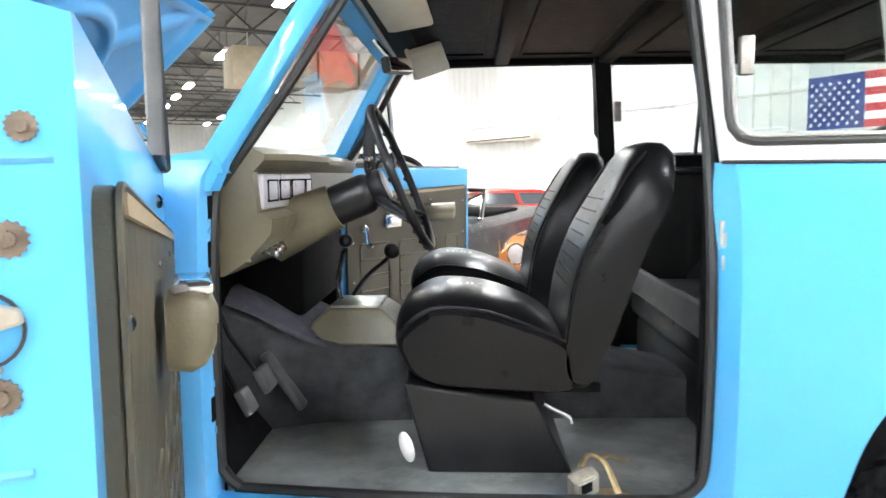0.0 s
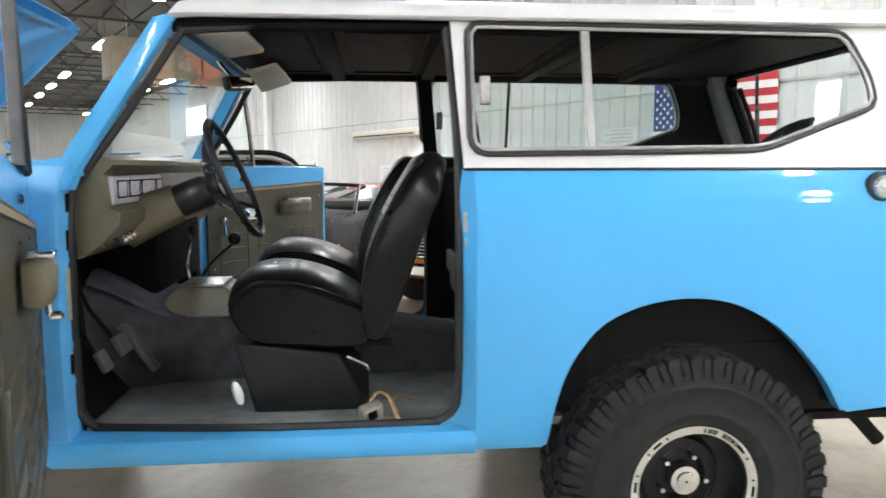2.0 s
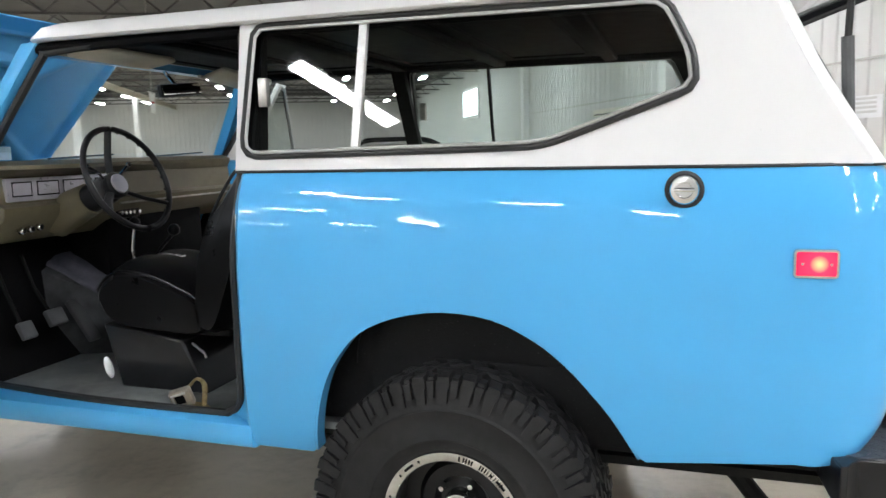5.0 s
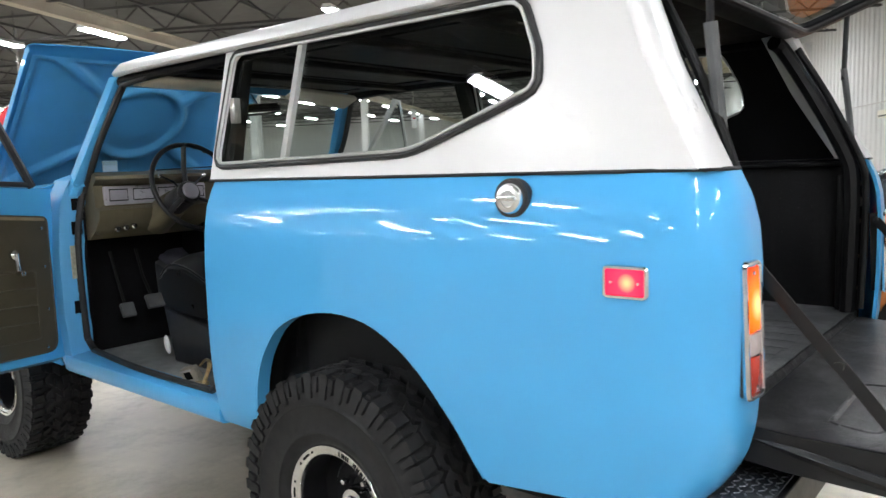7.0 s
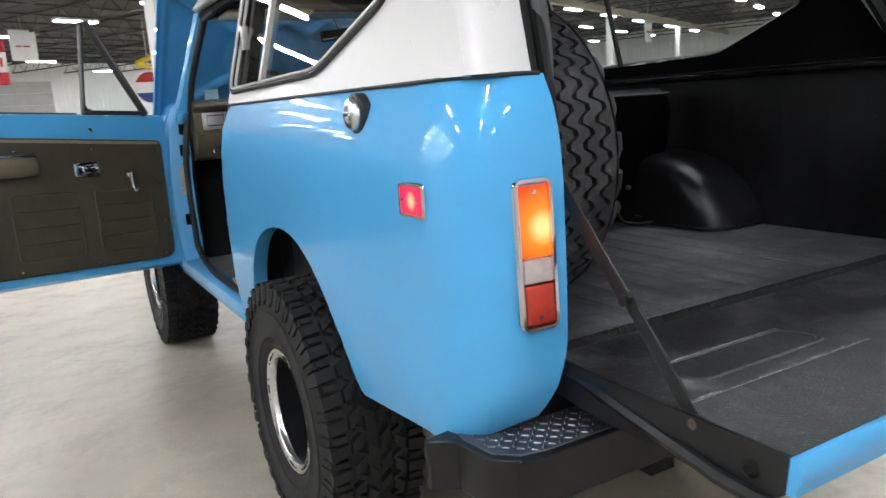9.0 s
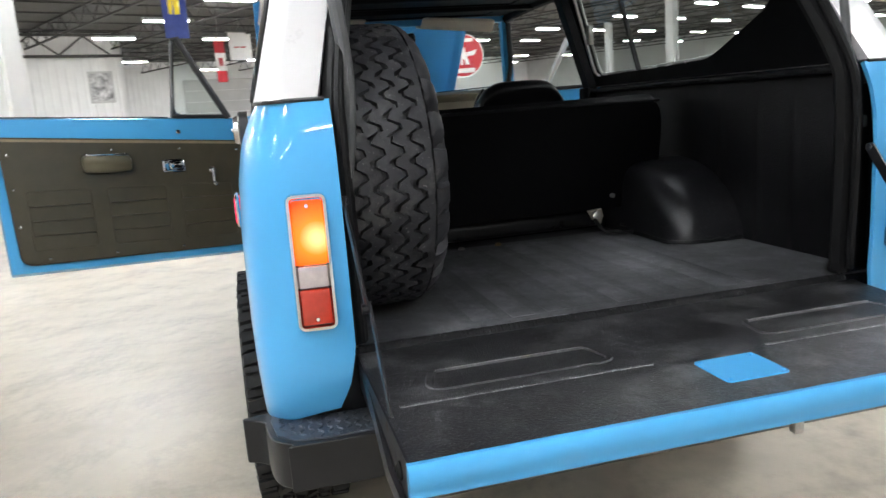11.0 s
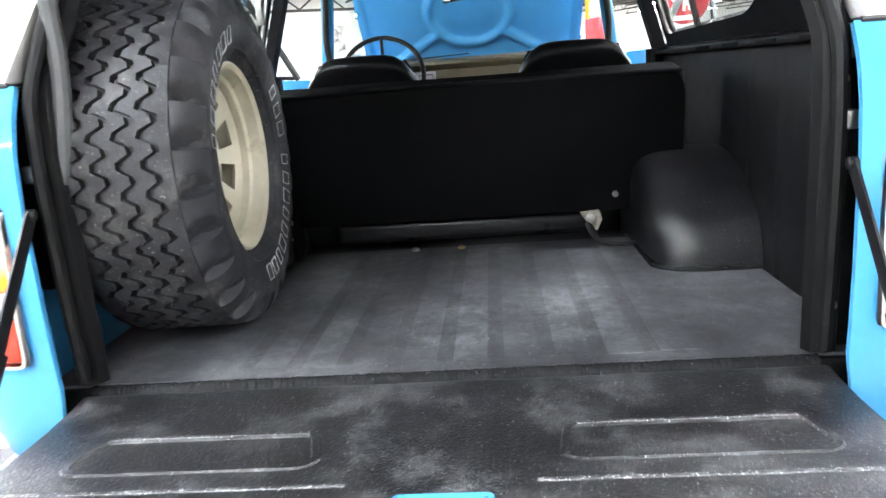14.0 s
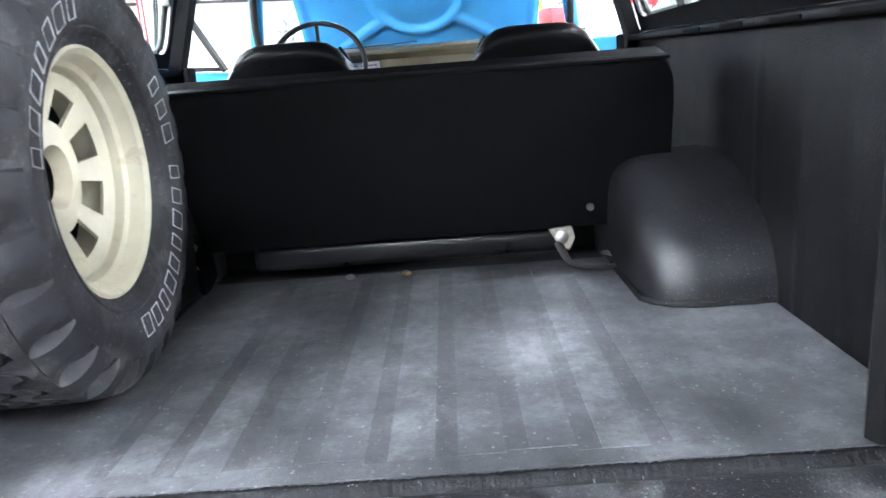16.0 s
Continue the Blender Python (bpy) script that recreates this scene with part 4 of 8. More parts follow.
        prism(bm, [(y + p * 0.45, z + q * 0.45) for p, q in o], "x", L + 0.002, L + 0.005)
        part("latch_bolt", place(bm), RUSTY, door, "rusty bolt with a toothed washer")
    bm = BM()
    fork = [(y * 0.66 - 0.008, 1.225 + (z - 1.145) * 0.66) for y, z in ((-0.093, 1.172), (-0.075, 1.178), (-0.035, 1.168), (-0.032, 1.156), (-0.055, 1.150), (-0.062, 1.135), (-0.048, 1.118), (-0.058, 1.112), (-0.080, 1.128), (-0.095, 1.15))]
    prism(bm, fork, "x", L + 0.001, L + 0.010)
    part("latch_fork", place(bm), FORK, door, "worn steel latch fork", bevel=0.002)
    bm = BM()
    lathe(bm, [(0.019, 0.0), (0.021, 0.0), (0.021, 0.002), (0.019, 0.002)], 24, m=Matrix.Translation((L, -0.050, 1.229)) @ R90)
    part("latch_plate", place(bm), SEAL, door)
    for z, y0, y1 in ((1.318, -0.105, -0.012), (1.150, -0.100, -0.030), (1.352, -0.085, -0.050)):   # pressed steps on the latch end
        bm = BM()
        sweep(bm, [(L - 0.001, y0, z - 0.002), (L - 0.001, y1, z)], 0.0035, 6, 0.003)
        part("pressed_step", place(bm), BLUE_IN, door)
    bm = BM()
    sweep(bm, [(L - 0.03, -0.045, 1.40), (L - 0.03, -0.045, 1.425)], 0.006, 8)
    part("lock_button", place(bm), CHROME, door, "chrome lock button")
    # hinges
    for z in (0.90, 1.21):
        bm = BM()
        box(bm, -0.055, 0.012, -0.03, -0.006, z - 0.025, z + 0.025, 0.004)
        lathe(bm, [(0.012, -0.032), (0.012, 0.032)], 10, m=Matrix.Translation((-0.03, -0.03, z)) @ Matrix.Rotation(radians(90), 4, "X"), cap=True)
        part("hinge", place(bm), BLUE_IN, door)
    return door


def side_is_far(m):
    return m.translation.y > CY


make_door(door_frame((-1.215, -0.035, 0), -68.85, 0), 1.30, "driver_door", 0.065)
make_door(door_frame((-1.205, 1.655, 0), 55.0, 1), 1.11, "passenger_door")

# hinge pillar's inner face: near-black blocks as shaded cut-outs, and a data plate
for y0, y1, z0, z1 in ((0.030, 0.070, 1.336, 1.350), (0.020, 0.064, 1.265, 1.320), (0.012, 0.062, 1.155, 1.216), (-0.004, 0.040, 0.797, 0.857)):
    bm = BM()
    box(bm, -1.158, -1.1375, y0, y1, z0, z1, 0.004)
    part("hinge_slot", bm, DARK, car)
bm = BM()
box(bm, -1.158, -1.136, -0.002, 0.038, 0.958, 1.108)
plate = part("data_plate", bm, mat("dull_data_plate", (0.36, 0.35, 0.27), 0.5, var=0.25, scale=60), car, "yellowed metal data plate")
bm = BM()
box(bm, -1.137, -1.135, 0.018, 0.036, 0.962, 0.992)
part("plate_mark", bm, DARK, plate, smooth=0)
for z in (0.775, 0.885, 1.130, 1.240):
    bm = BM()
    lathe(bm, [(0.009, 0.0), (0.009, 0.006)], 6, m=Matrix.Translation((-1.137, 0.022, z)) @ Matrix.Rotation(radians(90), 4, "Z"), cap=True)
    part("hinge_bolt", bm, BLUE_IN, car)

# bonnet, hinged at the nose and tipped forwards: its pressed inside faces the windscreen
HM = Matrix.Translation((-2.42, CY, 1.34)) @ Matrix.Rotation(radians(-43.5), 4, "Y")


def bonnet_at(bm):
    bmesh.ops.transform(bm, matrix=HM, verts=bm.verts)
    return bm


W, D = 0.715, 1.06                                 # half width, length; local x from the hinge backwards
bm = BM()
rings = []
for x in (0.0, 0.03, 0.3, 0.7, D - 0.03, D):
    e = 0.02 if x in (0.0, D) else 0.0
    rings.append([(x, y, z - e * 0.5) for y, z in ((-W, -0.035), (-W, 0.0), (-W + 0.03, 0.022), (-0.3, 0.045), (0.3, 0.045), (W - 0.03, 0.022), (W, 0.0), (W, -0.035))])
loft(bm, rings, closed=False, cap=False)
bonnet = part("bonnet", bonnet_at(bm), BLUE, car, "sky blue bonnet tipped up with pressed inner bracing", solid=0.006)
bm = BM()
n = 96
grid = []


def swell(d, half, soft):
    """1 on the crest of a pressed rib, falling off to 0 at its foot."""
    t = min(1.0, max(0.0, (half + soft - abs(d)) / soft))
    return t * t * (3 - 2 * t)


for i in range(n + 1):
    row = []
    for j in range(n + 1):
        x, y = 0.015 + (D - 0.03) * i / n, -W + 0.012 + (2 * W - 0.024) * j / n
        r = math.hypot(x - D * 0.56, y)
        h = swell(r - 0.262, 0.012, 0.026)                                       # ring
        if r > 0.262:
            for sx in (-1, 1):
                for sy in (-1, 1):                                              # four arms to the corners
                    px, py = x - (D * 0.56 + sx * 0.16), y - sy * 0.20
                    dx, dy = sx * 0.60, sy * 0.80
                    if px * dx + py * dy > 0:
                        h = max(h, swell(px * dy - py * dx, 0.016, 0.03))
        h = max(h, swell(min(x, D - x, y + W, W - y), 0.035, 0.03))
        dish = 0.012 * swell(r, 0.10, 0.12)
        row.append(bm.verts.new((x, y, -0.032 - 0.026 * h - dish)))
    grid.append(row)
for i in range(n):
    for j in range(n):
        bm.faces.new((grid[i][j], grid[i + 1][j], grid[i + 1][j + 1], grid[i][j + 1]))
part("bonnet_bracing", bonnet_at(bm), BLUE_IN, bonnet, smooth=60)

# tailgate, let down flat
GX0, GX1, GY0, GY1, GZ = 1.735, 2.285, 0.158, 2 * CY - 0.158, 0.822
bm = BM()
top = [(GX0 - 0.002, GZ + 0.004), (GX0 + 0.012, GZ + 0.008), (GX0 + 0.05, GZ + 0.004), (GX0 + 0.12, GZ)]
sect = [(GX0 - 0.004, GZ - 0.022), (GX0 - 0.002, GZ + 0.002), (GX0 + 0.012, GZ + 0.006), (GX0 + 0.05, GZ + 0.002), (GX0 + 0.12, GZ - 0.002), (GX1 - 0.012, GZ - 0.002), (GX1 - 0.012, GZ - 0.055), (GX1 - 0.06, GZ - 0.095), (GX0 + 0.10, GZ - 0.085), (GX0, GZ - 0.075)]
loft(bm, [[(x, y, z) for x, z in sect] for y in (GY0, GY0 + 0.01, GY1 - 0.01, GY1)])
gate = part("tailgate", bm, BLACK_PAINT, car, "let-down tailgate with a rough black coated inside", smooth=30)
bm = BM()
loft(bm, [[(x, y, z) for x, z in top + [(GX1 - 0.014, GZ)]] for y in (GY0 + 0.003, GY0 + 0.3, CY, GY1 - 0.3, GY1 - 0.003)], closed=False, cap=False)
part("gate_lining", bm, LINER, gate, "scuffed rough black lining")
bm = BM()
sect = [(GX1 - 0.014, GZ - 0.001), (GX1 - 0.004, GZ - 0.001), (GX1 + 0.003, GZ - 0.010), (GX1 + 0.004, GZ - 0.036), (GX1 - 0.003, GZ - 0.045), (GX1 - 0.003, GZ - 0.058), (GX1 - 0.02, GZ - 0.062)]
loft(bm, [[(x, y, z) for x, z in sect] for y in (GY0 - 0.002, GY0 + 0.006, GY1 - 0.006, GY1 + 0.002)])
part("tailgate_edge", bm, BLUE, gate, "sky blue painted top edge", smooth=50)
SWAGES = [rounded([(1.905, 0.285, 0.02), (1.905, 0.625, 0.025), (2.003, 0.650, 0.03), (2.003, 0.255, 0.03)], 5),
          rounded([(1.905, 1.015, 0.025), (1.905, 1.360, 0.02), (2.003, 1.385, 0.03), (2.003, 1.000, 0.03)], 5)]
for o in SWAGES:                                   # pressed fields with a worn crest at the far side
    bm = BM()
    sweep(bm, [(x, y, GZ - 0.002) for x, y in o], 0.010, 6, 0.006, closed=True)
    sw_ = part("swage", bm, LINER, gate)
    bm = BM()
    sweep(bm, [(x, y, GZ + 0.0005) for x, y in o[4:9]], 0.006, 6, 0.005)
    part("worn_crest", bm, LINER_WORN, gate, "scuffed pale swage edge")
bm = BM()
sweep(bm, [(2.056, 0.19, GZ - 0.003), (2.056, 0.70, GZ - 0.003)], 0.007, 6, 0.005)
part("swage", bm, LINER_WORN, gate)
bm = BM()
sweep(bm, [(2.056, 0.96, GZ - 0.003), (2.056, 1.435, GZ - 0.003)], 0.007, 6, 0.005)
part("swage", bm, LINER_WORN, gate)
bm = BM()
prism(bm, rounded([(2.086, 0.769, 0.012), (2.203, 0.769, 0.012), (2.203, 0.903, 0.012), (2.086, 0.903, 0.012)], 4), "z", GZ - 0.002, GZ + 0.003)
part("cover_plate", bm, BLUE, gate, "sky blue screwed cover plate", bevel=0.001)
for x, y in ((2.097, 0.780), (2.192, 0.780), (2.192, 0.892), (2.097, 0.892)):
    bm = BM()
    lathe(bm, [(0.005, 0.0), (0.004, 0.003)], 8, m=Matrix.Translation((x, y, GZ + 0.003)) @ Matrix.Rotation(radians(90), 4, "X"), cap=True)
    part("screw", bm, BLUE, gate)
bm = BM()
box(bm, 2.262, 2.280, 0.848, 0.868, GZ - 0.082, GZ - 0.055, 0.004)
part("latch_pin", bm, STEEL, gate, "small steel latch pin")
for side in (0, 1):
    f = mirror_y if side else (lambda b: b)
    bm = BM()                                      # support strap: flat bar with a pivot
    a, b = Vector((1.782, 0.156, 1.175)), Vector((2.092, 0.168, 0.806))
    mid = a.lerp(b, 0.52)
    sweep(bm, [a, mid], 0.004, 6, 0.016)
    strap = part("tailgate_strap", f(bm), BLACK_PAINT, car, "black flat steel support strap")
    bm = BM()
    sweep(bm, [a.lerp(b, 0.5) + Vector((0, 0.006, 0)), b], 0.004, 6, 0.016)
    part("lower_link", f(bm), BLACK_PAINT, strap)
    for p in (a, mid, b):
        bm = BM()
        lathe(bm, [(0.010, -0.010), (0.010, 0.006), (0.006, 0.009)], 10, m=Matrix.Translation(p), cap=True)
        part("pivot_bolt", f(bm), RUSTY if p is b else BLACK_PAINT, strap)
    bm = BM()
    lathe(bm, [(0.016, 0.012), (0.016, 0.0), (0.008, -0.006)], 12, m=Matrix.Translation((2.205, 0.155, GZ - 0.045)), cap=True)
    part("side_latch", f(bm), GREASE, gate, "worn dark side latch")
    bm = BM()                                      # slanting stay under the gate's side
    sweep(bm, [(1.76, 0.168, 0.80), (2.15, 0.150, 0.742), (2.24, 0.152, 0.735)], 0.010, 6, 0.014)
    part("side_flange", f(bm), BLACK_PAINT, gate)
bm = BM()
sweep(bm, [(GX0 - 0.02, GY0, GZ - 0.015), (GX0 - 0.02, GY1, GZ - 0.015)], 0.012, 8)
part("gate_hinge_seal", bm, SEAL, car)

# liftgate: black frame with glass, raised on two stays
LM = Matrix.Translation((1.505, CY, 1.838)) @ Matrix.Rotation(radians(-21), 4, "Y")
outl = rounded([(0.0, -0.655, 0.10), (0.56, -0.70, 0.10), (0.56, 0.70, 0.10), (0.0, 0.655, 0.10)], 6)
bm = BM()
sweep(bm, [(x, y, 0.0) for x, y in outl], 0.036, 8, 0.024, closed=True)
bmesh.ops.transform(bm, matrix=LM, verts=bm.verts)
lift = part("liftgate", bm, BLACK_PAINT, car, "raised black framed rear liftgate with glass")
bm = BM()
bm.faces.new([bm.verts.new((x, y, 0)) for x, y in inset(outl, 0.03)])
bmesh.ops.transform(bm, matrix=LM, verts=bm.verts)
g = part("liftgate_glass", bm, GLASS, lift)
g.visible_shadow = False
bm = BM()
sweep(bm, [(x, y, -0.02) for x, y in inset(outl, 0.045)], 0.010, 6, closed=True)
bmesh.ops.transform(bm, matrix=LM, verts=bm.verts)
part("glass_seal", bm, SEAL, lift)
for side in (0, 1):
    f = mirror_y if side else (lambda b: b)
    bm = BM()
    sweep(bm, [(1.672, 0.178, 1.66), (1.674, 0.160, 1.885)], 0.009, 8)
    stay = part("lift_stay", f(bm), BLACK_PAINT, car, "black liftgate stay")
    bm = BM()
    sleeve = [(1.705, 0.176, 1.215), (1.700, 0.190, 1.30), (1.690, 0.200, 1.45), (1.672, 0.178, 1.70)]
    if side:
        sleeve = [(1.715, 0.163, 1.220), (1.707, 0.163, 1.35), (1.694, 0.160, 1.50), (1.672, 0.178, 1.70)]
    sweep(bm, smooth_line(sleeve, 4), 0.011 if side else 0.0155, 10)
    part("stay_tube", f(bm), STAY_GREY, stay, "grey rubber sleeve of the stay")
for y in (0.35, 2 * CY - 0.35):
    bm = BM()
    box(bm, 1.475, 1.53, y - 0.03, y + 0.03, 1.84, 1.862, 0.006)
    part("lift_hinge", bm, WHITE, car)
for side in (0, 1):
    f = mirror_y if side else (lambda b: b)
    for z, r in ((1.30, 0.008), (1.17, 0.010), (1.045, 0.007), (0.93, 0.007)):          # bolts on the opening posts
        bm = BM()
        lathe(bm, [(r, 0.0), (r, 0.008), (r * 0.5, 0.011)], 8, m=Matrix.Translation((1.722, 0.148, z)) @ Matrix.Rotation(radians(-70), 4, "Z"), cap=True)
        part("post_bolt", f(bm), RUSTY, car)
    bm = BM()
    box(bm, 1.715, 1.745, 0.13, 0.15, 1.222, 1.252, 0.004)
    part("gate_striker", f(bm), STEEL, car, "worn steel tailgate striker")


# ---------------------------------------------------------------- wheels
def sector_blocks(bm, n, blocks):
    """Tread blocks round the y axis: each (angle part, y0, y1, r0, r1, width part, skew)."""
    for k in range(n):
        for a0, y0, y1, r0, r1, w, skew in blocks:
            a = 2 * math.pi * (k + a0) / n
            da = 2 * math.pi * w / n / 2
            sk = 2 * math.pi * skew / n
            vs = []
            for r, sh in ((r0, 1.0), (r1, 0.9)):
                for aa, y in ((a - da * sh - sk, y0), (a + da * sh - sk, y0), (a + da * sh + sk, y1), (a - da * sh + sk, y1)):
                    vs.append(bm.verts.new((r * math.cos(aa), y, r * math.sin(aa))))
            for f in ((0, 1, 2, 3), (4, 7, 6, 5), (0, 4, 5, 1), (1, 5, 6, 2), (2, 6, 7, 3), (3, 7, 4, 0)):
                bm.faces.new([vs[i] for i in f])
    return bm


def mud_tyre():
    bm = BM()
    lathe(bm, [(0.195, -0.112), (0.205, -0.128), (0.235, -0.142), (0.238, -0.1425), (0.241, -0.1468), (0.246, -0.1472), (0.249, -0.1448), (0.285, -0.150), (0.318, -0.1488), (0.322, -0.1525), (0.327, -0.1525), (0.331, -0.1475), (0.335, -0.147), (0.375, -0.136), (0.394, -0.118), (0.400, -0.06), (0.400, 0.06), (0.394, 0.118), (0.375, 0.136), (0.335, 0.147), (0.331, 0.1475), (0.327, 0.1525), (0.322, 0.1525), (0.318, 0.1488),
               (0.285, 0.150), (0.249, 0.1448), (0.246, 0.1472), (0.241, 0.1468), (0.238, 0.1425), (0.235, 0.142), (0.205, 0.128), (0.195, 0.112)], 72)
    return finish(bm, 50)


def mud_tread():
    bm = BM()
    sector_blocks(bm, 36, [(0.0, -0.143, -0.088, 0.385, 0.418, 0.50, 0.05), (0.5, -0.132, -0.092, 0.385, 0.415, 0.26, 0.0), (0.5, 0.088, 0.143, 0.385, 0.418, 0.50, -0.05), (0.0, 0.092, 0.132, 0.385, 0.415, 0.26, 0.0),
                           (0.22, -0.078, -0.046, 0.390, 0.418, 0.56, 0.16), (0.72, -0.068, -0.040, 0.390, 0.416, 0.22, -0.1), (0.70, -0.034, -0.005, 0.390, 0.418, 0.58, -0.18),
                           (0.15, 0.005, 0.034, 0.390, 0.418, 0.58, 0.18), (0.28, 0.040, 0.068, 0.390, 0.416, 0.22, 0.1), (0.78, 0.046, 0.078, 0.390, 0.418, 0.56, -0.16)])
    for s, off in ((-1, 0.0), (1, 0.5)):           # side biters
        for k in range(36):
            for a0, w, r0 in ((off, 0.50, 0.345), (off + 0.5, 0.30, 0.362)):
                a, da = 2 * math.pi * (k + a0) / 36, math.pi * w / 36
                vs = []
                for y in (s * 0.128, s * 0.149):
                    for r, q in ((r0, 0.8), (0.406, 1.0)):
                        yy = y * 1.015 if r < 0.39 else y * 0.955
                        vs += [bm.verts.new((r * math.cos(a - da * q), yy, r * math.sin(a - da * q))), bm.verts.new((r * math.cos(a + da * q), yy, r * math.sin(a + da * q)))]
                for f in ((0, 1, 3, 2), (4, 6, 7, 5), (0, 4, 5, 1), (2, 3, 7, 6), (0, 2, 6, 4), (1, 5, 7, 3)):
                    bm.faces.new([vs[i] for i in f])
    return finish(bm, 0)


TYRE_MESH, TREAD_MESH = mud_tyre(), mud_tread()
bm = BM()
lathe(bm, [(0.196, -0.118), (0.203, -0.122), (0.203, -0.128), (0.200, -0.132), (0.176, -0.129), (0.171, -0.124), (0.169, -0.108)], 64)
RING_MESH = finish(bm, 40)
bm = BM()
lathe(bm, [(0.197, 0.11), (0.185, 0.10), (0.18, 0.0), (0.174, -0.06), (0.171, -0.100), (0.170, -0.112)], 56)
lathe(bm, [(0.178, -0.01), (0.135, -0.003), (0.120, -0.018), (0.085, -0.020), (0.07, 0.002), (0.05, 0.002), (0.02, 0.002)], 40)
BARREL_MESH = finish(bm, 40)
BARREL_MESH.materials.append(BLACK_PAINT)
bm = BM()
lathe(bm, [(0.052, 0.002), (0.052, -0.050), (0.046, -0.063), (0.03, -0.065), (0.028, -0.073), (0.004, -0.075)], 28)
HUB_MESH = finish(bm, 40)
def ring_slot(w):
    bm = BM()
    sweep(bm, [(0.187 * math.cos(a), -0.1312, 0.187 * math.sin(a)) for a in [w * (i / 8 - 0.5) for i in range(9)]], 0.0038, 6, 0.0014)
    return finish(bm, 0)


SLOT_LONG, SLOT_DOT = ring_slot(0.17), ring_slot(0.025)
bars = BM()                                        # unreadable marks on the ring, as bars
for k, w in enumerate((0.3, 1, 1, 0, 1, 1, 1, 1, 1)):
    if w:
        a = math.pi / 2 - 0.02 - (k - 0.2) * 0.088
        for s in (-1, 1) if w == 1 else (0,):
            c = a + s * 0.02
            sweep(bars, [(0.180 * math.cos(c), -0.1302, 0.180 * math.sin(c)), (0.194 * math.cos(c), -0.1322, 0.194 * math.sin(c))], 0.0022, 4, 0.0012)
BAR_MESH = finish(bars, 0)


def wheel(x, y, far, spin):
    m = Matrix.Translation((x, y, 0.416)) @ (Matrix.Rotation(math.pi, 4, "Z") if far else Matrix.Identity(4)) @ Matrix.Rotation(radians(spin), 4, "Y")
    base = Matrix.Identity(4)
    tyre = part("wheel", TYRE_MESH, RUBBER, car, "black mud terrain tyre on a black and polished alloy rim", at=m)
    for nm, me, mt, lb in (("tread", TREAD_MESH, RUBBER, "chunky mud terrain tread"), ("rim_ring", RING_MESH, POLISHED, "polished alloy rim ring"), ("rim", BARREL_MESH, BLACK_PAINT, "black rim"),
                           ("hub", HUB_MESH, CHROME, "chrome locking hub"), ("ring_marking", BAR_MESH, DARK, "")):
        o = part(nm, me, mt, None, lb)
        if nm == "ring_marking":
            tagged(o, kind="stuff")
        o.parent = tyre
        o.matrix_parent_inverse = base
    for k in range(8):
        for me, off in ((SLOT_LONG, 0.0), (SLOT_DOT, 0.25), (SLOT_DOT, -0.25)):
            if k != 2:
                o = part("ring_slot", me, DARK, None)
                o.parent = tyre
                o.matrix_basis = Matrix.Rotation(-2 * math.pi * (k + off) / 8 - 0.06, 4, "Y")
    for k in range(5):
        o = part("wheel_nut", NUT_MESH, CHROME, None)
        o.parent = tyre
        o.matrix_parent_inverse = base
        a = 2 * math.pi * k / 5
        o.matrix_basis = Matrix.Translation((0.075 * math.cos(a), -0.020, 0.075 * math.sin(a)))


bm = BM()
lathe(bm, [(0.012, 0.0), (0.012, -0.02), (0.008, -0.032)], 6, cap=True)
NUT_MESH = finish(bm, 30)
NUT_MESH.materials.append(CHROME)
for x, spin in ((0.693, 8), (-1.84, 47)):
    wheel(x, 0.027, False, spin)
    wheel(x, 2 * CY - 0.027, True, spin + 20)

# underside: axles, frame rails, springs, exhaust
for x in (0.693, -1.84):
    bm = BM()
    sweep(bm, [(x, 0.15, 0.416), (x, 2 * CY - 0.15, 0.416)], 0.04, 12)
    lathe(bm, [(0.02, -0.12), (0.10, -0.08), (0.13, 0.0), (0.10, 0.08), (0.02, 0.12)], 20, m=Matrix.Translation((x, CY + (0.0 if x > 0 else 0.2), 0.416)) @ Matrix.Rotation(radians(90), 4, "Z"))
    part("axle", bm, GREASE, car)
for side in (0, 1):
    f = mirror_y if side else (lambda b: b)
    bm = BM()
    loft(bm, [[(x, 0.36, z), (x, 0.43, z), (x, 0.43, z + 0.10), (x, 0.36, z + 0.10)] for x, z in ((-2.45, 0.54), (-1.2, 0.475), (0.2, 0.475), (0.7, 0.58), (1.2, 0.52), (1.80, 0.52))])
    part("frame_rail", f(bm), GREASE, car)
    for xc in (0.693, -1.84):
        bm = BM()
        for k in range(4):
            w = 0.62 - 0.13 * k
            sweep(bm, smooth_line([(xc - w, 0.25, 0.50 - 0.012 * k + 0.05 * (w / 0.62) ** 2), (xc, 0.25, 0.470 - 0.012 * k), (xc + w, 0.25, 0.50 - 0.012 * k + 0.03 * (w / 0.62) ** 2)], 5), 0.030, 6, 0.006)
        part("leaf_spring", f(bm), GREASE, car)
    bm = BM()
    sweep(bm, [(0.75, 0.30, 0.44), (0.60, 0.30, 0.72)], 0.024, 10)
    part("shock_absorber", f(bm), GREASE, car)
bm = BM()
sweep(bm, smooth_line([(0.9, 0.30, 0.62), (1.20, 0.28, 0.60), (1.40, 0.25, 0.54), (1.52, 0.22, 0.42)], 4), 0.026, 10)
part("exhaust_pipe", bm, GREASE, car, "dark exhaust tail pipe")
bm = BM()
box(bm, -1.18, 1.70, 0.08, 2 * CY - 0.08, 0.555, 0.580)
part("floor_pan", bm, GREASE, car)
bm = BM()
box(bm, 0.15, 0.24, 0.10, 0.18, 0.50, 0.545, 0.005)
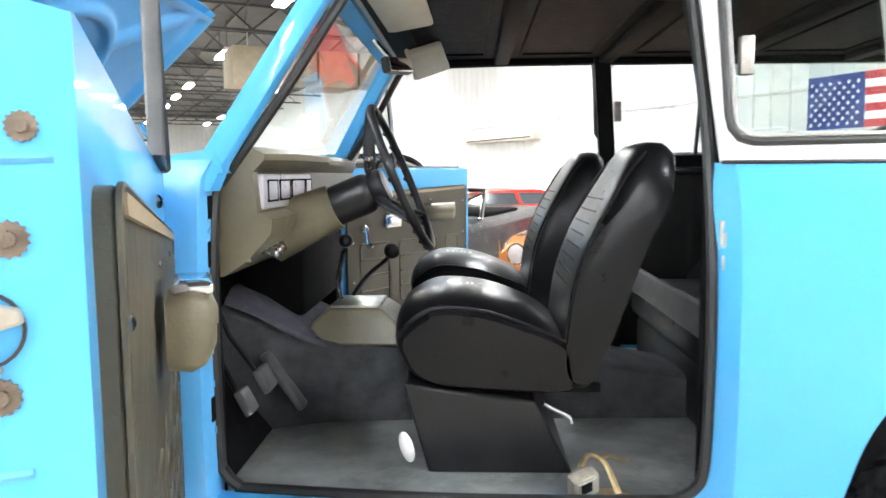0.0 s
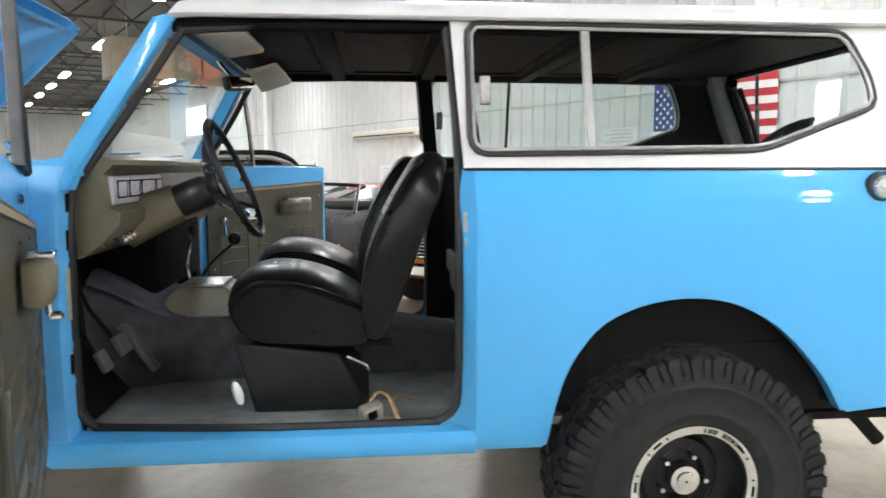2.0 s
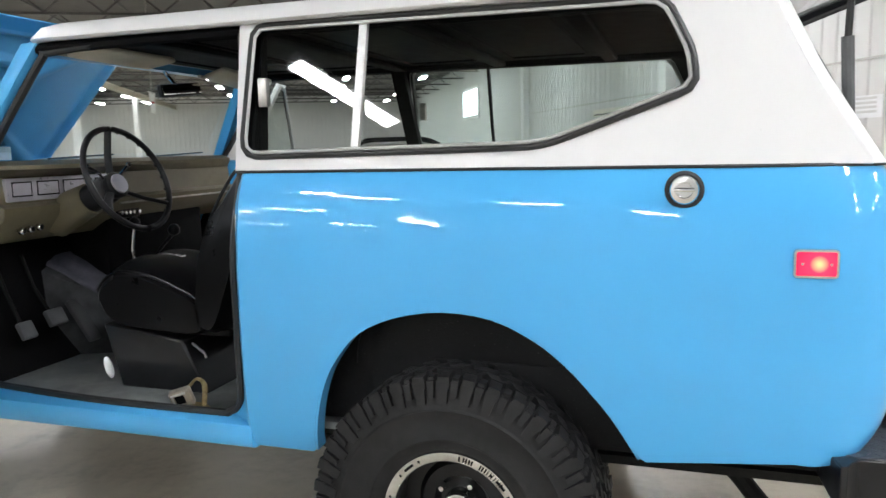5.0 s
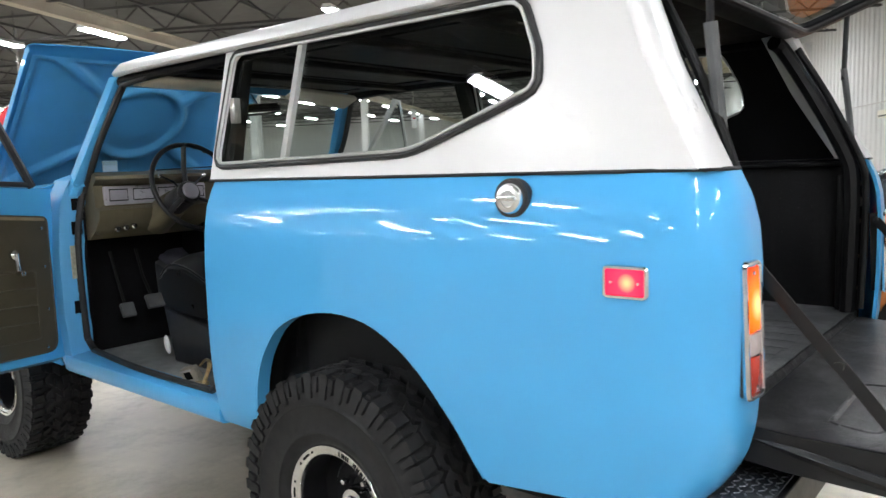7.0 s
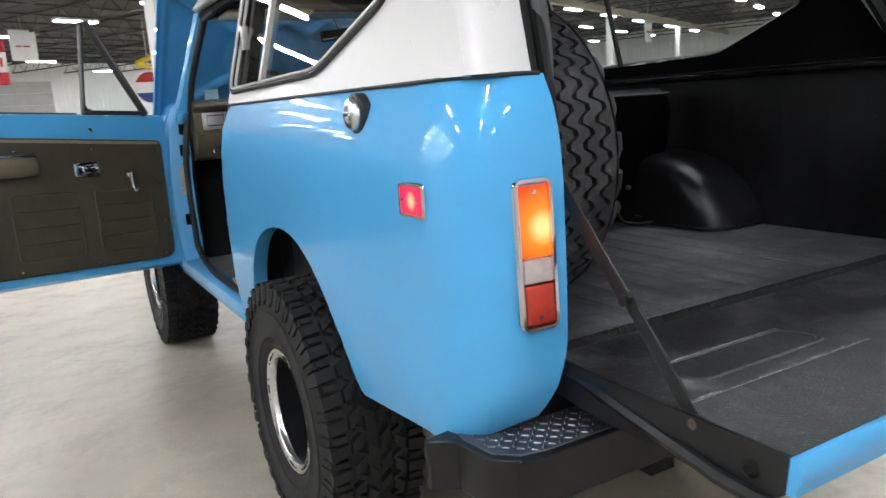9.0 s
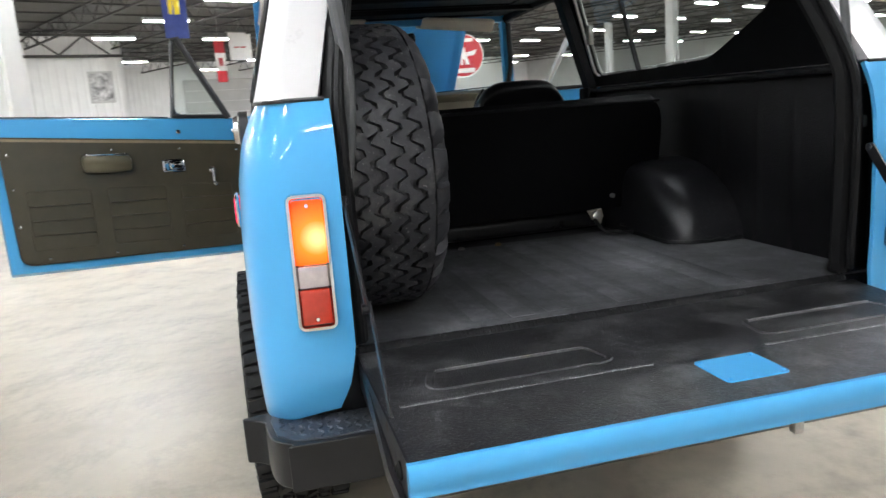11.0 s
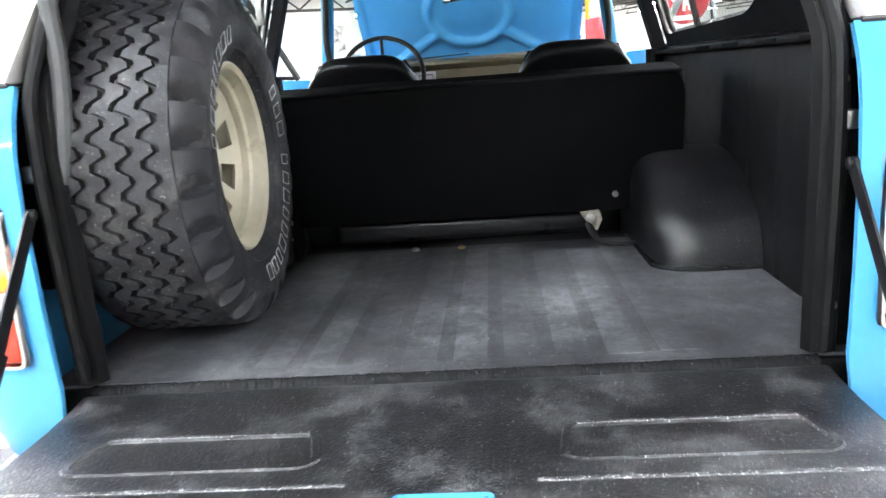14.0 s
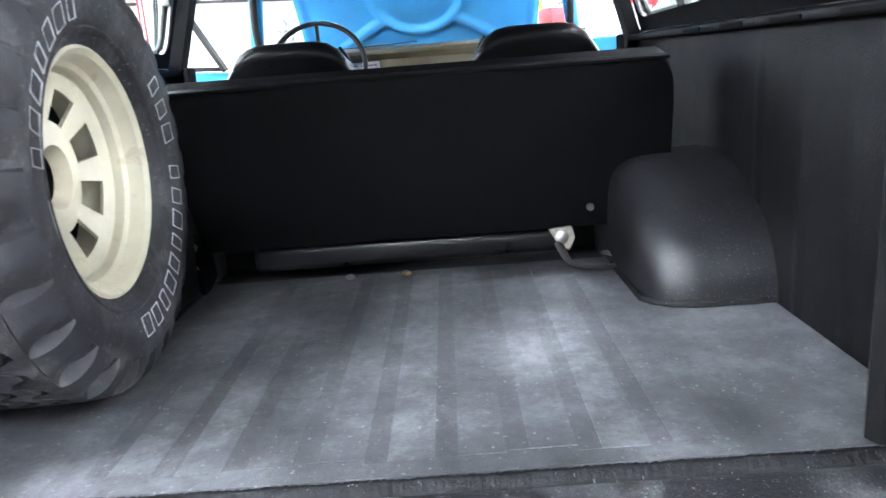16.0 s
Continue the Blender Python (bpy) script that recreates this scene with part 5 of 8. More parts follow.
sweep(bm, [(0.10, 0.2, 0.50), (0.26, 0.22, 0.47)], 0.03, 8)
part("spring_hanger", bm, GREASE, car)

# ---------------------------------------------------------------- rear bumper with step plates
bm = BM()
out = [(1.640, 2 * CY + 0.045), (1.625, CY), (1.640, -0.045), (1.70, -0.058), (1.79, -0.045), (1.835, -0.005), (1.850, 0.06), (1.850, CY), (1.850, 2 * CY - 0.06), (1.835, 2 * CY + 0.005), (1.79, 2 * CY + 0.045), (1.70, 2 * CY + 0.058)]
prism(bm, [(p.x, p.y) for p in smooth_line([(x, y, 0) for x, y in out], 4, closed=True)], "z", 0.585, 0.688)
bumper = part("rear_bumper", bm, BLACK_PAINT, car, "black rear bumper with studded step plates", bevel=0.008)
for side in (0, 1):
    f = mirror_y if side else (lambda b: b)
    bm = BM()
    prism(bm, [(1.652, -0.035), (1.70, -0.046), (1.785, -0.034), (1.823, 0.002), (1.836, 0.06), (1.836, 0.30), (1.652, 0.30)], "z", 0.688, 0.6915)
    plate = part("step_plate", f(bm), mat("grey_step_plate" + ("_far" if side else ""), (0.12, 0.13, 0.15), 0.4, metal=0.7, var=0.2, scale=30), bumper, "grey studded tread plate")
    bm = BM()
    for i in range(9):
        for j in range(16):
            x, y = 1.665 + 0.02 * i, -0.022 + 0.02 * j
            if x + max(0, 0.03 - y) * 0.8 > 1.825:
                continue
            d = 1 if (i + j) % 2 else -1
            sweep(bm, [(x - 0.005, y - 0.005 * d, 0.692), (x + 0.005, y + 0.005 * d, 0.692)], 0.0025, 4, 0.002)
    tagged(part("tread_studs", f(bm), plate.data.materials[0], plate), kind="stuff")

# ---------------------------------------------------------------- lamps, filler cap
for side in (0, 1):
    f = mirror_y if side else (lambda b: b)

    def tail_at(bm):
        """Local x sideways, z up, -y out; laid on the rear corner."""
        m = Matrix.Translation((1.799, 0.078, 1.056)) @ Matrix.Rotation(radians(90 - 4), 4, "Z") @ Matrix.Rotation(radians(-3), 4, "X")
        bmesh.ops.transform(bm, matrix=m, verts=bm.verts)
        for v in bm.verts:
            v.co.x += rear_x(v.co.z) - 1.797 - 0.010
        return f(bm)
    o = rounded([(-0.037, -0.138, 0.014), (0.037, -0.138, 0.014), (0.037, 0.138, 0.014), (-0.037, 0.138, 0.014)], 5)
    bm = BM()
    sweep(bm, [(x, -0.012, z) for x, z in o], 0.006, 6, 0.008, closed=True)
    lamp = part("tail_lamp", tail_at(bm), CHROME, car, "chrome rimmed tail lamp, lit orange above, red below")
    bm = BM()
    prism(bm, o, "y", 0.03, -0.006)
    part("lamp_body", tail_at(bm), SEAL, lamp)
    for nm, z0, z1, mt in (("orange_lens", -0.004, 0.130, LAMP_ORANGE), ("clear_lens", -0.052, -0.006, LENS_CLEAR), ("red_lens", -0.130, -0.054, LENS_RED)):
        bm = BM()
        box(bm, -0.031, 0.031, -0.018, -0.004, z0, z1, 0.005)
        part(nm, tail_at(bm), mt, lamp)
    for z in (0.118, -0.118):
        bm = BM()
        lathe(bm, [(0.006, -0.017), (0.004, -0.020)], 8, m=Matrix.Translation((0, 0, z)), cap=True)
        part("lens_screw", tail_at(bm), CHROME, lamp)
    # side marker
    bm = BM()
    o = rounded([(1.540, 1.127, 0.008), (1.632, 1.127, 0.008), (1.632, 1.189, 0.008), (1.540, 1.189, 0.008)], 4)

    def my(x):
        return -0.0622 + 0.16 * max(0, x - 1.5) ** 2
    sweep(bm, [(x, my(x), z) for x, z in o], 0.005, 6, closed=True)
    mk = part("side_marker", f(bm), CHROME, car, "chrome framed red side marker lamp, lit")
    bm = BM()
    prism(bm, inset(o, 0.003), "y", -0.042, -0.0665)
    part("marker_lens", f(bm), LAMP_RED, mk, bevel=0.003)
    for x in (1.556, 1.617):
        bm = BM()
        lathe(bm, [(0.004, -0.0667), (0.003, -0.0685)], 8, m=Matrix.Translation((x, 0, 1.158)), cap=True)
        part("marker_screw", f(bm), CHROME, mk)
bm = BM()
lathe(bm, [(0.047, 0.012), (0.047, -0.010), (0.040, -0.014), (0.034, -0.012)], 32, m=Matrix.Translation((1.290, -0.028, 1.330)))
cap = part("fuel_filler", bm, SEAL, car, "round fuel cap in a black rubber ring")
bm = BM()
lathe(bm, [(0.036, 0.0), (0.036, -0.016), (0.032, -0.022), (0.020, -0.024), (0.018, -0.020), (0.003, -0.020)], 32, m=Matrix.Translation((1.290, -0.032, 1.330)))
part("fuel_cap", bm, POLISHED, cap, "bright metal fuel cap")
bm = BM()
box(bm, 1.266, 1.314, -0.060, -0.050, 1.326, 1.336, 0.003)
part("cap_grip", bm, CHROME, cap)


# ---------------------------------------------------------------- cab
bm = BM()
box(bm, -1.16, 0.60, 0.055, 2 * CY - 0.055, 0.580, 0.605, 0.004)
part("cab_floor", bm, CAB_FLOOR, car, "scuffed black cab floor")
bm = BM()                                           # toe board and bulkhead, coloured black for the shade under the dash
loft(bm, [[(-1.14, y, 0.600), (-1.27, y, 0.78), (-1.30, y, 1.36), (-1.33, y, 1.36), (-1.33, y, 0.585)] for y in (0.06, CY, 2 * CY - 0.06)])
part("bulkhead", bm, HEADLINER, car, "toe board coloured black for the shade of the dash")
bm = BM()                                           # tunnel
sec = lambda x, h, w: [(x, CY - 0.03 - w, 0.600), (x, CY - 0.03 - w, 0.634 + h * 0.90), (x, CY - 0.03 - w * 0.75, 0.634 + h), (x, CY - 0.03 + w * 0.75, 0.634 + h), (x, CY - 0.03 + w, 0.634 + h * 0.90), (x, CY - 0.03 + w, 0.600)]
loft(bm, [sec(-1.28, 0.37, 0.31), sec(-1.18, 0.32, 0.285), sec(-1.10, 0.285, 0.262), sec(-1.0, 0.25, 0.215), sec(-0.70, 0.21, 0.18), (sec(-0.2, 0.16, 0.16)), sec(0.15, 0.10, 0.15)])
part("transmission_tunnel", bm, CARPET, car, "charcoal carpeted transmission tunnel", smooth=60)
bm = BM()                                           # heater box, near-black to stand in for the shaded cave under the dash
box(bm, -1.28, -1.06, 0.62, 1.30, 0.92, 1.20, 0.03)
part("heater_box", bm, DARK, car, "heater box coloured near-black for the shade under the dash")
bm = BM()                                           # grey carpet over the gearbox hump, rising to the bulkhead
rings = []
for x, z, ya in ((-0.965, 0.862, 0.615), (-1.00, 0.880, 0.575), (-1.05, 0.905, 0.545), (-1.11, 0.945, 0.525), (-1.18, 0.990, 0.515), (-1.27, 1.03, 0.51)):
    foot = z - 0.030 - (-0.965 - x) * 0.04
    rings.append([(x, ya - 0.022, foot), (x, ya - 0.012, foot + (z - foot) * 0.45), (x, ya + 0.004, z - 0.022), (x, ya + 0.03, z - 0.005), (x, ya + 0.07, z), (x, 0.92, z), (x, 0.98, z - 0.03), (x, 1.0, foot)])
loft(bm, rings)
part("toe_carpet", bm, mat("grey_carpet", (0.080, 0.080, 0.100), 0.95, var=0.25, scale=18, fine=1.0, fine_scale=450, spec=0.1), car, "grey carpet over the gearbox hump", smooth=70)
for side in (0, 1):                                 # black kick panels before the doors; they also blacken the shaded footwell
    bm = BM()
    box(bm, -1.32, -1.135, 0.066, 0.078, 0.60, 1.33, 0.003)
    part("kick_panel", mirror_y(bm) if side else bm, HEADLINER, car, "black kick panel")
# gear selector cover, levers
bm = BM()
loft(bm, [[(x0, y0, z), (x1, y0, z), (x1, y1, z), (x0, y1, z)] for x0, x1, y0, y1, z in ((-1.06, -0.74, 0.57, 0.90, 0.845), (-1.035, -0.775, 0.595, 0.87, 0.912), (-0.99, -0.825, 0.62, 0.84, 0.952))])
cover = part("gear_cover", bm, OLIVE, car, "olive metal gear lever cover", bevel=0.008)
bm = BM()
box(bm, -0.985, -0.83, 0.63, 0.83, 0.951, 0.960, 0.003)
part("cover_plate", bm, STEEL, cover)
for pts, kr, nm in (([(-0.955, 0.66, 0.975), (-0.965, 0.66, 1.03), (-0.955, 0.655, 1.08), (-0.935, 0.65, 1.16)], 0.022, "gear_lever"), ([(-0.93, 0.74, 0.975), (-0.88, 0.74, 1.04), (-0.82, 0.73, 1.09), (-0.80, 0.73, 1.12)], 0.026, "transfer_lever")):
    bm = BM()
    sweep(bm, smooth_line(pts, 4), 0.007, 8)
    lv = part(nm, bm, CHROME if nm == "gear_lever" else BLACK_PAINT, car, "slim gear lever with a black ball knob")
    bm = BM()
    bmesh.ops.create_uvsphere(bm, u_segments=16, v_segments=10, radius=kr, matrix=Matrix.Translation(pts[-1]))
    part("knob", bm, BLACK_PAINT, lv, "black ball knob")
# dash
def dash_sec(y, lip):
    return [(-1.075, y, 1.395), (-1.03, y, 1.425), (-0.97 + lip * 0.4, y, 1.432), (-0.90 + lip, y, 1.415), (-0.90 + lip, y, 1.400), (-0.975, y, 1.372), (-0.965, y, 1.275), (-0.93, y, 1.262), (-0.935, y, 1.225), (-0.99, y, 1.165), (-1.05, y, 1.125), (-1.13, y, 1.125), (-1.15, y, 1.33)]


bm = BM()
loft(bm, [dash_sec(y, l) for y, l in ((0.085, -0.045), (0.12, -0.02), (0.17, 0.02), (0.45, 0.035), (0.56, 0.02), (0.64, -0.05), (1.3, -0.05), (2 * CY - 0.085, -0.06))])
dash = part("dashboard", bm, OLIVE, car, "olive moulded dashboard with silver instrument faces", smooth=40)
bm = BM()
box(bm, -0.978, -0.958, 0.125, 0.64, 1.282, 1.368, 0.006)
face = part("instrument_face", bm, SILVER, dash, "silver instrument panel")
for y, w in ((0.19, 0.085), (0.31, 0.10), (0.46, 0.15), (0.59, 0.07)):
    bm = BM()
    box(bm, -0.960, -0.953, y - w / 2, y + w / 2, 1.302, 1.352, 0.004)
    part("dial", bm, SILVER, face, "grey square dial")
    bm = BM()
    o = [(y - w / 2, 1.302), (y + w / 2, 1.302), (y + w / 2, 1.352), (y - w / 2, 1.352)]
    sweep(bm, [(-0.954, p, q) for p, q in o], 0.003, 5, closed=True)
    part("dial_rim", bm, DARK, face)
bm = BM()
box(bm, -0.936, -0.925, 0.66, 1.50, 1.236, 1.244, 0.002)
part("dash_strip", bm, STEEL, dash, "bright dash strip")
for y, z in ((0.17, 1.178), (0.21, 1.182), (0.25, 1.186)):
    bm = BM()
    sweep(bm, [(-1.0, y, z), (-0.955, y, z - 0.004)], 0.005, 8)
    lathe(bm, [(0.014, 0.0), (0.014, 0.012), (0.01, 0.016)], 14, m=Matrix.Translation((-0.957, y, z - 0.004)) @ Matrix.Rotation(radians(-90), 4, "Z"), cap=True)
    part("pull_knob", bm, CHROME, dash, "chrome pull knob")
bm = BM()
box(bm, -0.985, -0.95, 0.66, 0.80, 1.17, 1.222, 0.004)
radio = part("radio", bm, BLACK_PAINT, dash, "small radio with bright knobs")
for y in (0.675, 0.70, 0.725, 0.75, 0.785):
    bm = BM()
    lathe(bm, [(0.009, 0.0), (0.008, 0.014)], 10, m=Matrix.Translation((-0.95, y, 1.195)) @ Matrix.Rotation(radians(-90), 4, "Z"), cap=True)
    part("radio_knob", bm, CHROME, radio)
bm = BM()
loft(bm, [[(x, y, z) for y, z in ((0.09, 1.16), (0.09, 1.41), (0.105, 1.42), (0.105, 1.15))] for x in (-1.12, -0.985)])
part("dash_end", bm, OLIVE, dash)
dash.matrix_basis = Matrix.Translation((-0.080, 0, 0))

# steering column and wheel
SW = Vector((-0.733, 0.40, 1.355))
AX = Vector((0.923, 0.0, 0.384)).normalized()
QW = AX.to_track_quat("Y", "Z").to_matrix().to_4x4()        # local y along the axis, towards the driver
WM = Matrix.Translation(SW) @ QW
bm = BM()
c0, c1, c2 = SW - AX * 0.40, SW - AX * 0.20, SW - AX * 0.05
loft(bm, [[tuple(c + QW.to_3x3() @ Vector((r * math.cos(a), 0, r * 1.1 * math.sin(a)))) for a in [2 * math.pi * k / 18 for k in range(18)]] for c, r in ((c0, 0.075), (c0.lerp(c1, 0.5), 0.066), (c1, 0.058))])
col = part("steering_column", bm, OLIVE, car, "olive and black steering column", smooth=50)
bm = BM()
lathe(bm, [(0.056, -0.205), (0.056, -0.11), (0.052, -0.095), (0.036, -0.085)], 22, m=WM, cap=True)
part("column_head", bm, BLACK_PAINT, col, "black column head", smooth=50)
for dz, ln in ((1, 0.13), (-1, 0.09)):
    bm = BM()
    p = SW - AX * 0.10
    sweep(bm, [p, p + Vector((0.01, -0.06 * dz, 0.06)), p + Vector((0.02, -ln * dz, 0.09))], 0.005, 6)
    bmesh.ops.create_uvsphere(bm, u_segments=10, v_segments=8, radius=0.011, matrix=Matrix.Translation(p + Vector((0.02, -ln * dz, 0.09))))
    part("stalk", bm, CHROME, col)
bm = BM()
sweep(bm, [WM @ Vector((0.205 * math.cos(a), 0, 0.205 * math.sin(a))) for a in [2 * math.pi * k / 64 for k in range(64)]], 0.0115, 10, closed=True)
sw = part("steering_wheel", bm, BLACK_PAINT, car, "thin black steering wheel with three spokes", smooth=60)
for ang in (90, 215, 325):
    bm = BM()
    a = radians(ang)
    sweep(bm, [WM @ Vector((0.02 * math.cos(a), -0.075, 0.02 * math.sin(a))), WM @ Vector((0.06 * math.cos(a), -0.070, 0.06 * math.sin(a))), WM @ Vector((0.12 * math.cos(a), -0.048, 0.12 * math.sin(a))), WM @ Vector((0.200 * math.cos(a), -0.004, 0.200 * math.sin(a)))], 0.017, 8, 0.009)
    part("spoke", bm, BLACK_PAINT, sw)
bm = BM()
lathe(bm, [(0.044, -0.095), (0.052, -0.080), (0.052, -0.058), (0.044, -0.050)], 24, m=WM, cap=True)
part("hub_boss", bm, BLACK_PAINT, sw)
bm = BM()
lathe(bm, [(0.040, -0.051), (0.038, -0.044), (0.004, -0.040)], 24, m=WM, cap=True)
part("horn_button", bm, SILVER, sw, "silver horn button")
bm = BM()
for k in range(24):                                  # finger grips under the rim
    a = 2 * math.pi * k / 24
    p = WM @ Vector((0.202 * math.cos(a), -0.008, 0.202 * math.sin(a)))
    bmesh.ops.create_icosphere(bm, subdivisions=1, radius=0.0095, matrix=Matrix.Translation(p))
tagged(part("rim_grips", bm, BLACK_PAINT, sw), kind="stuff")

# pedals
for y, x, z, w in ((0.24, -1.135, 0.775, 0.065), (0.37, -1.12, 0.80, 0.085)):
    bm = BM()
    sweep(bm, [(-1.27, y, 1.05), (-1.22, y, 0.92), (x - 0.02, y, z + 0.01)], 0.008, 6)
    pd = part("pedal", bm, GREASE, car, "black foot pedal")
    bm = BM()
    box(bm, -0.012, 0.012, -w / 2, w / 2, -0.035, 0.035, 0.006, m=Matrix.Translation((x, y, z)) @ Matrix.Rotation(radians(-28), 4, "Y"))
    part("pedal_pad", bm, STAY_GREY, pd, "worn rubber pad")
bm = BM()
box(bm, -0.012, 0.012, -0.03, 0.03, -0.10, 0.10, 0.008, m=Matrix.Translation((-1.10, 0.49, 0.76)) @ Matrix.Rotation(radians(-35), 4, "Y"))
part("accelerator", bm, STAY_GREY, car, "long grey accelerator pedal")


# front seats
def seat(yc, dx):
    first = set(bpy.data.objects)
    w = 0.234
    P = [(p.x, p.y) for p in smooth_line([(-0.722, 0.93, 0), (-0.728, 1.005, 0), (-0.695, 1.055, 0), (-0.62, 1.085, 0), (-0.50, 1.075, 0), (-0.38, 1.03, 0), (-0.31, 0.97, 0), (-0.29, 0.90, 0), (-0.30, 0.845, 0), (-0.45, 0.845, 0), (-0.66, 0.865, 0)], 4, closed=True)]

    def crown(x, z, e):
        """The cushion is full in the middle and falls to its piped side edges."""
        top = min(1, max(0, (z - 0.93) / 0.11))
        s = 1 - 0.05 * max(0, (e - 0.91) / 0.09) ** 2
        x, z = x + (0.018 * e ** 4 if x < -0.66 else 0), z - 0.052 * top * e ** 3 - 0.010 * top * max(0, 1 - 3 * e)
        return -0.51 + (x + 0.51) * s, 0.95 + (z - 0.95) * s
    ts = (0, 0.008, 0.018, 0.03, 0.05, 0.09, 0.15, 0.24, 0.36, 0.5)
    bm = BM()
    loft(bm, [[(*crown(x, z, abs(2 * t - 1)), yc - w + 2 * w * t) for x, z in P] for t in ts + tuple(1 - t for t in reversed(ts[:-1]))])
    for v in bm.verts:
        v.co = (v.co.x, v.co.z, v.co.y)
    cush = part("front_seat", bm, VINYL, car, "black vinyl high-back bucket seat", smooth=32)
    B = [(p.x, p.y) for p in smooth_line([(-0.325, 0.88, 0), (-0.315, 1.0, 0), (-0.295, 1.11, 0), (-0.245, 1.24, 0), (-0.175, 1.365, 0), (-0.135, 1.425, 0), (-0.095, 1.442, 0), (-0.062, 1.425, 0), (-0.055, 1.385, 0), (-0.100, 1.25, 0), (-0.145, 1.12, 0), (-0.195, 0.98, 0),
                                          (-0.235, 0.88, 0), (-0.265, 0.835, 0), (-0.305, 0.84, 0)], 4, closed=True)]
    bm = BM()
    cx, cz = -0.19, 1.13
    rings = []
    for i in range(13):
        t = i / 12
        e = abs(2 * t - 1)
        s = 1 - 0.10 * e ** 5
        top = 0.055 * e ** 6
        rings.append([(cx + (x - cx) * s + (0.02 * (1 - e ** 2) if x > -0.2 - (1.13 - z) * 0.35 else 0), yc - w + 2 * w * t * (1.0) + 0.0, cz + (z - cz) * s - top * min(1, max(0, (z - 1.22) / 0.16))) for x, z in B])
    for k, rg in enumerate(rings):
        f = 0.5 - k / 12
        rings[k] = [(x, y + f * 0.07 * max(0, (z - 1.25) / 0.2), z) for x, y, z in rg]
    loft(bm, rings)
    back = part("backrest", bm, VINYL, cush, "tapered black vinyl backrest", smooth=55)
    for s in (-1, 1):                                 # piping along the cushion and the back
        bm = BM()
        edge = [crown(x, z, 0.93) for x, z in ((-0.727, 1.00), (-0.695, 1.055), (-0.62, 1.085), (-0.50, 1.075), (-0.38, 1.03), (-0.31, 0.97), (-0.292, 0.91))]
        sweep(bm, smooth_line([(x + 0.002 * (x > -0.4) - 0.002 * (x < -0.7), yc + s * w * 0.945, z + 0.001) for x, z in edge], 4), 0.006, 6)
        part("cushion_piping", bm, VINYL, cush)
        bm = BM()
        sweep(bm, smooth_line([(-0.312, yc + s * (w - 0.02), 0.96), (-0.285, yc + s * (w - 0.02), 1.12), (-0.235, yc + s * (w - 0.02), 1.245), (-0.165, yc + s * (w - 0.035), 1.365), (-0.12, yc + s * (w - 0.06), 1.415)], 4), 0.006, 6)
        part("backrest_piping", bm, VINYL, cush)
    for k in range(9):                                # stitched flutes across the back
        z = 1.06 + 0.03 * k
        x = lerp_table([(0.95, -0.322), (1.11, -0.297), (1.24, -0.247), (1.365, -0.177)], z)
        bm = BM()
        sweep(bm, [(x + 0.0005, yc - 0.12, z), (x + 0.0005, yc + 0.12, z)], 0.0022, 5)
        part("stitched_flute", bm, VINYL_DARK, cush)
    for k in range(6):                                # pale embroidered script, too small to read
        bm = BM()
        x = -0.60 + 0.016 * k
        z = lerp_table([(-0.70, 1.05), (-0.62, 1.0785), (-0.50, 1.0685), (-0.38, 1.022)], x)
        sweep(bm, [(x, yc - 0.012, z), (x + 0.006 * (k % 2), yc + 0.014 + 0.008 * (k % 3 == 0), z + 0.0005)], 0.0034, 5, 0.0024)
        part("stitched_mark", bm, LETTER, cush)
    bm = BM()                                         # pedestal box
    prism(bm, [(-0.706, 0.857), (-0.645, 0.634), (-0.292, 0.634), (-0.385, 0.815)], "y", yc - w + 0.014, yc + w - 0.014)
    part("pedestal", bm, BLACK_PAINT, cush, "black steel seat pedestal", bevel=0.008)
    bm = BM()
    box(bm, -0.69, -0.22, yc - w + 0.05, yc - w + 0.075, 0.828, 0.85, 0.004)
    part("seat_runner", bm, GREASE, cush)
    bm = BM()
    box(bm, -0.69, -0.22, yc + w - 0.075, yc + w - 0.05, 0.828, 0.85, 0.004)
    part("seat_runner", bm, GREASE, cush)
    bm = BM()
    bmesh.ops.create_uvsphere(bm, u_segments=16, v_segments=12, radius=1.0, matrix=Matrix.Translation((-0.697, yc - w + 0.014, 0.700)) @ Matrix.Rotation(radians(-16), 4, "Y") @ Matrix.Diagonal((0.017, 0.012, 0.040, 1)))
    part("release_lever", bm, PLASTIC_WHITE, cush, "white plastic release lever", smooth=70)
    bm = BM()
    sweep(bm, [(-0.36, yc - w + 0.04, 0.80), (-0.30, yc - w + 0.02, 0.775), (-0.295, yc - w + 0.02, 0.76)], 0.005, 6)
    part("recline_catch", bm, STEEL, cush)

    grow = Matrix.Translation((-0.4 + dx, 0, 1.375)) @ Matrix.Diagonal((1.042, 1, 1.042, 1)) @ Matrix.Translation((0.4, 0, -1.375))
    for ob in set(bpy.data.objects) - first:
        ob.data.transform(grow)


seat(0.412, 0.0)
seat(1.262, -0.03)

# belts on the floor
LIE = Matrix.Translation((-0.283, 0.045, 0.640)) @ Matrix.Rotation(radians(24), 4, "Z") @ Matrix.Rotation(radians(-14), 4, "Y") @ Matrix.Rotation(radians(18), 4, "X")
bm = BM()
box(bm, -0.036, 0.036, -0.018, 0.018, -0.034, 0.034, 0.009, m=LIE)
belt = part("belt_buckle", bm, FORK, car, "worn steel belt buckle on the floor")
bm = BM()
box(bm, -0.018, 0.014, -0.0195, -0.010, -0.012, 0.022, 0.003, m=LIE)
part("buckle_slot", bm, DARK, belt)
bm = BM()
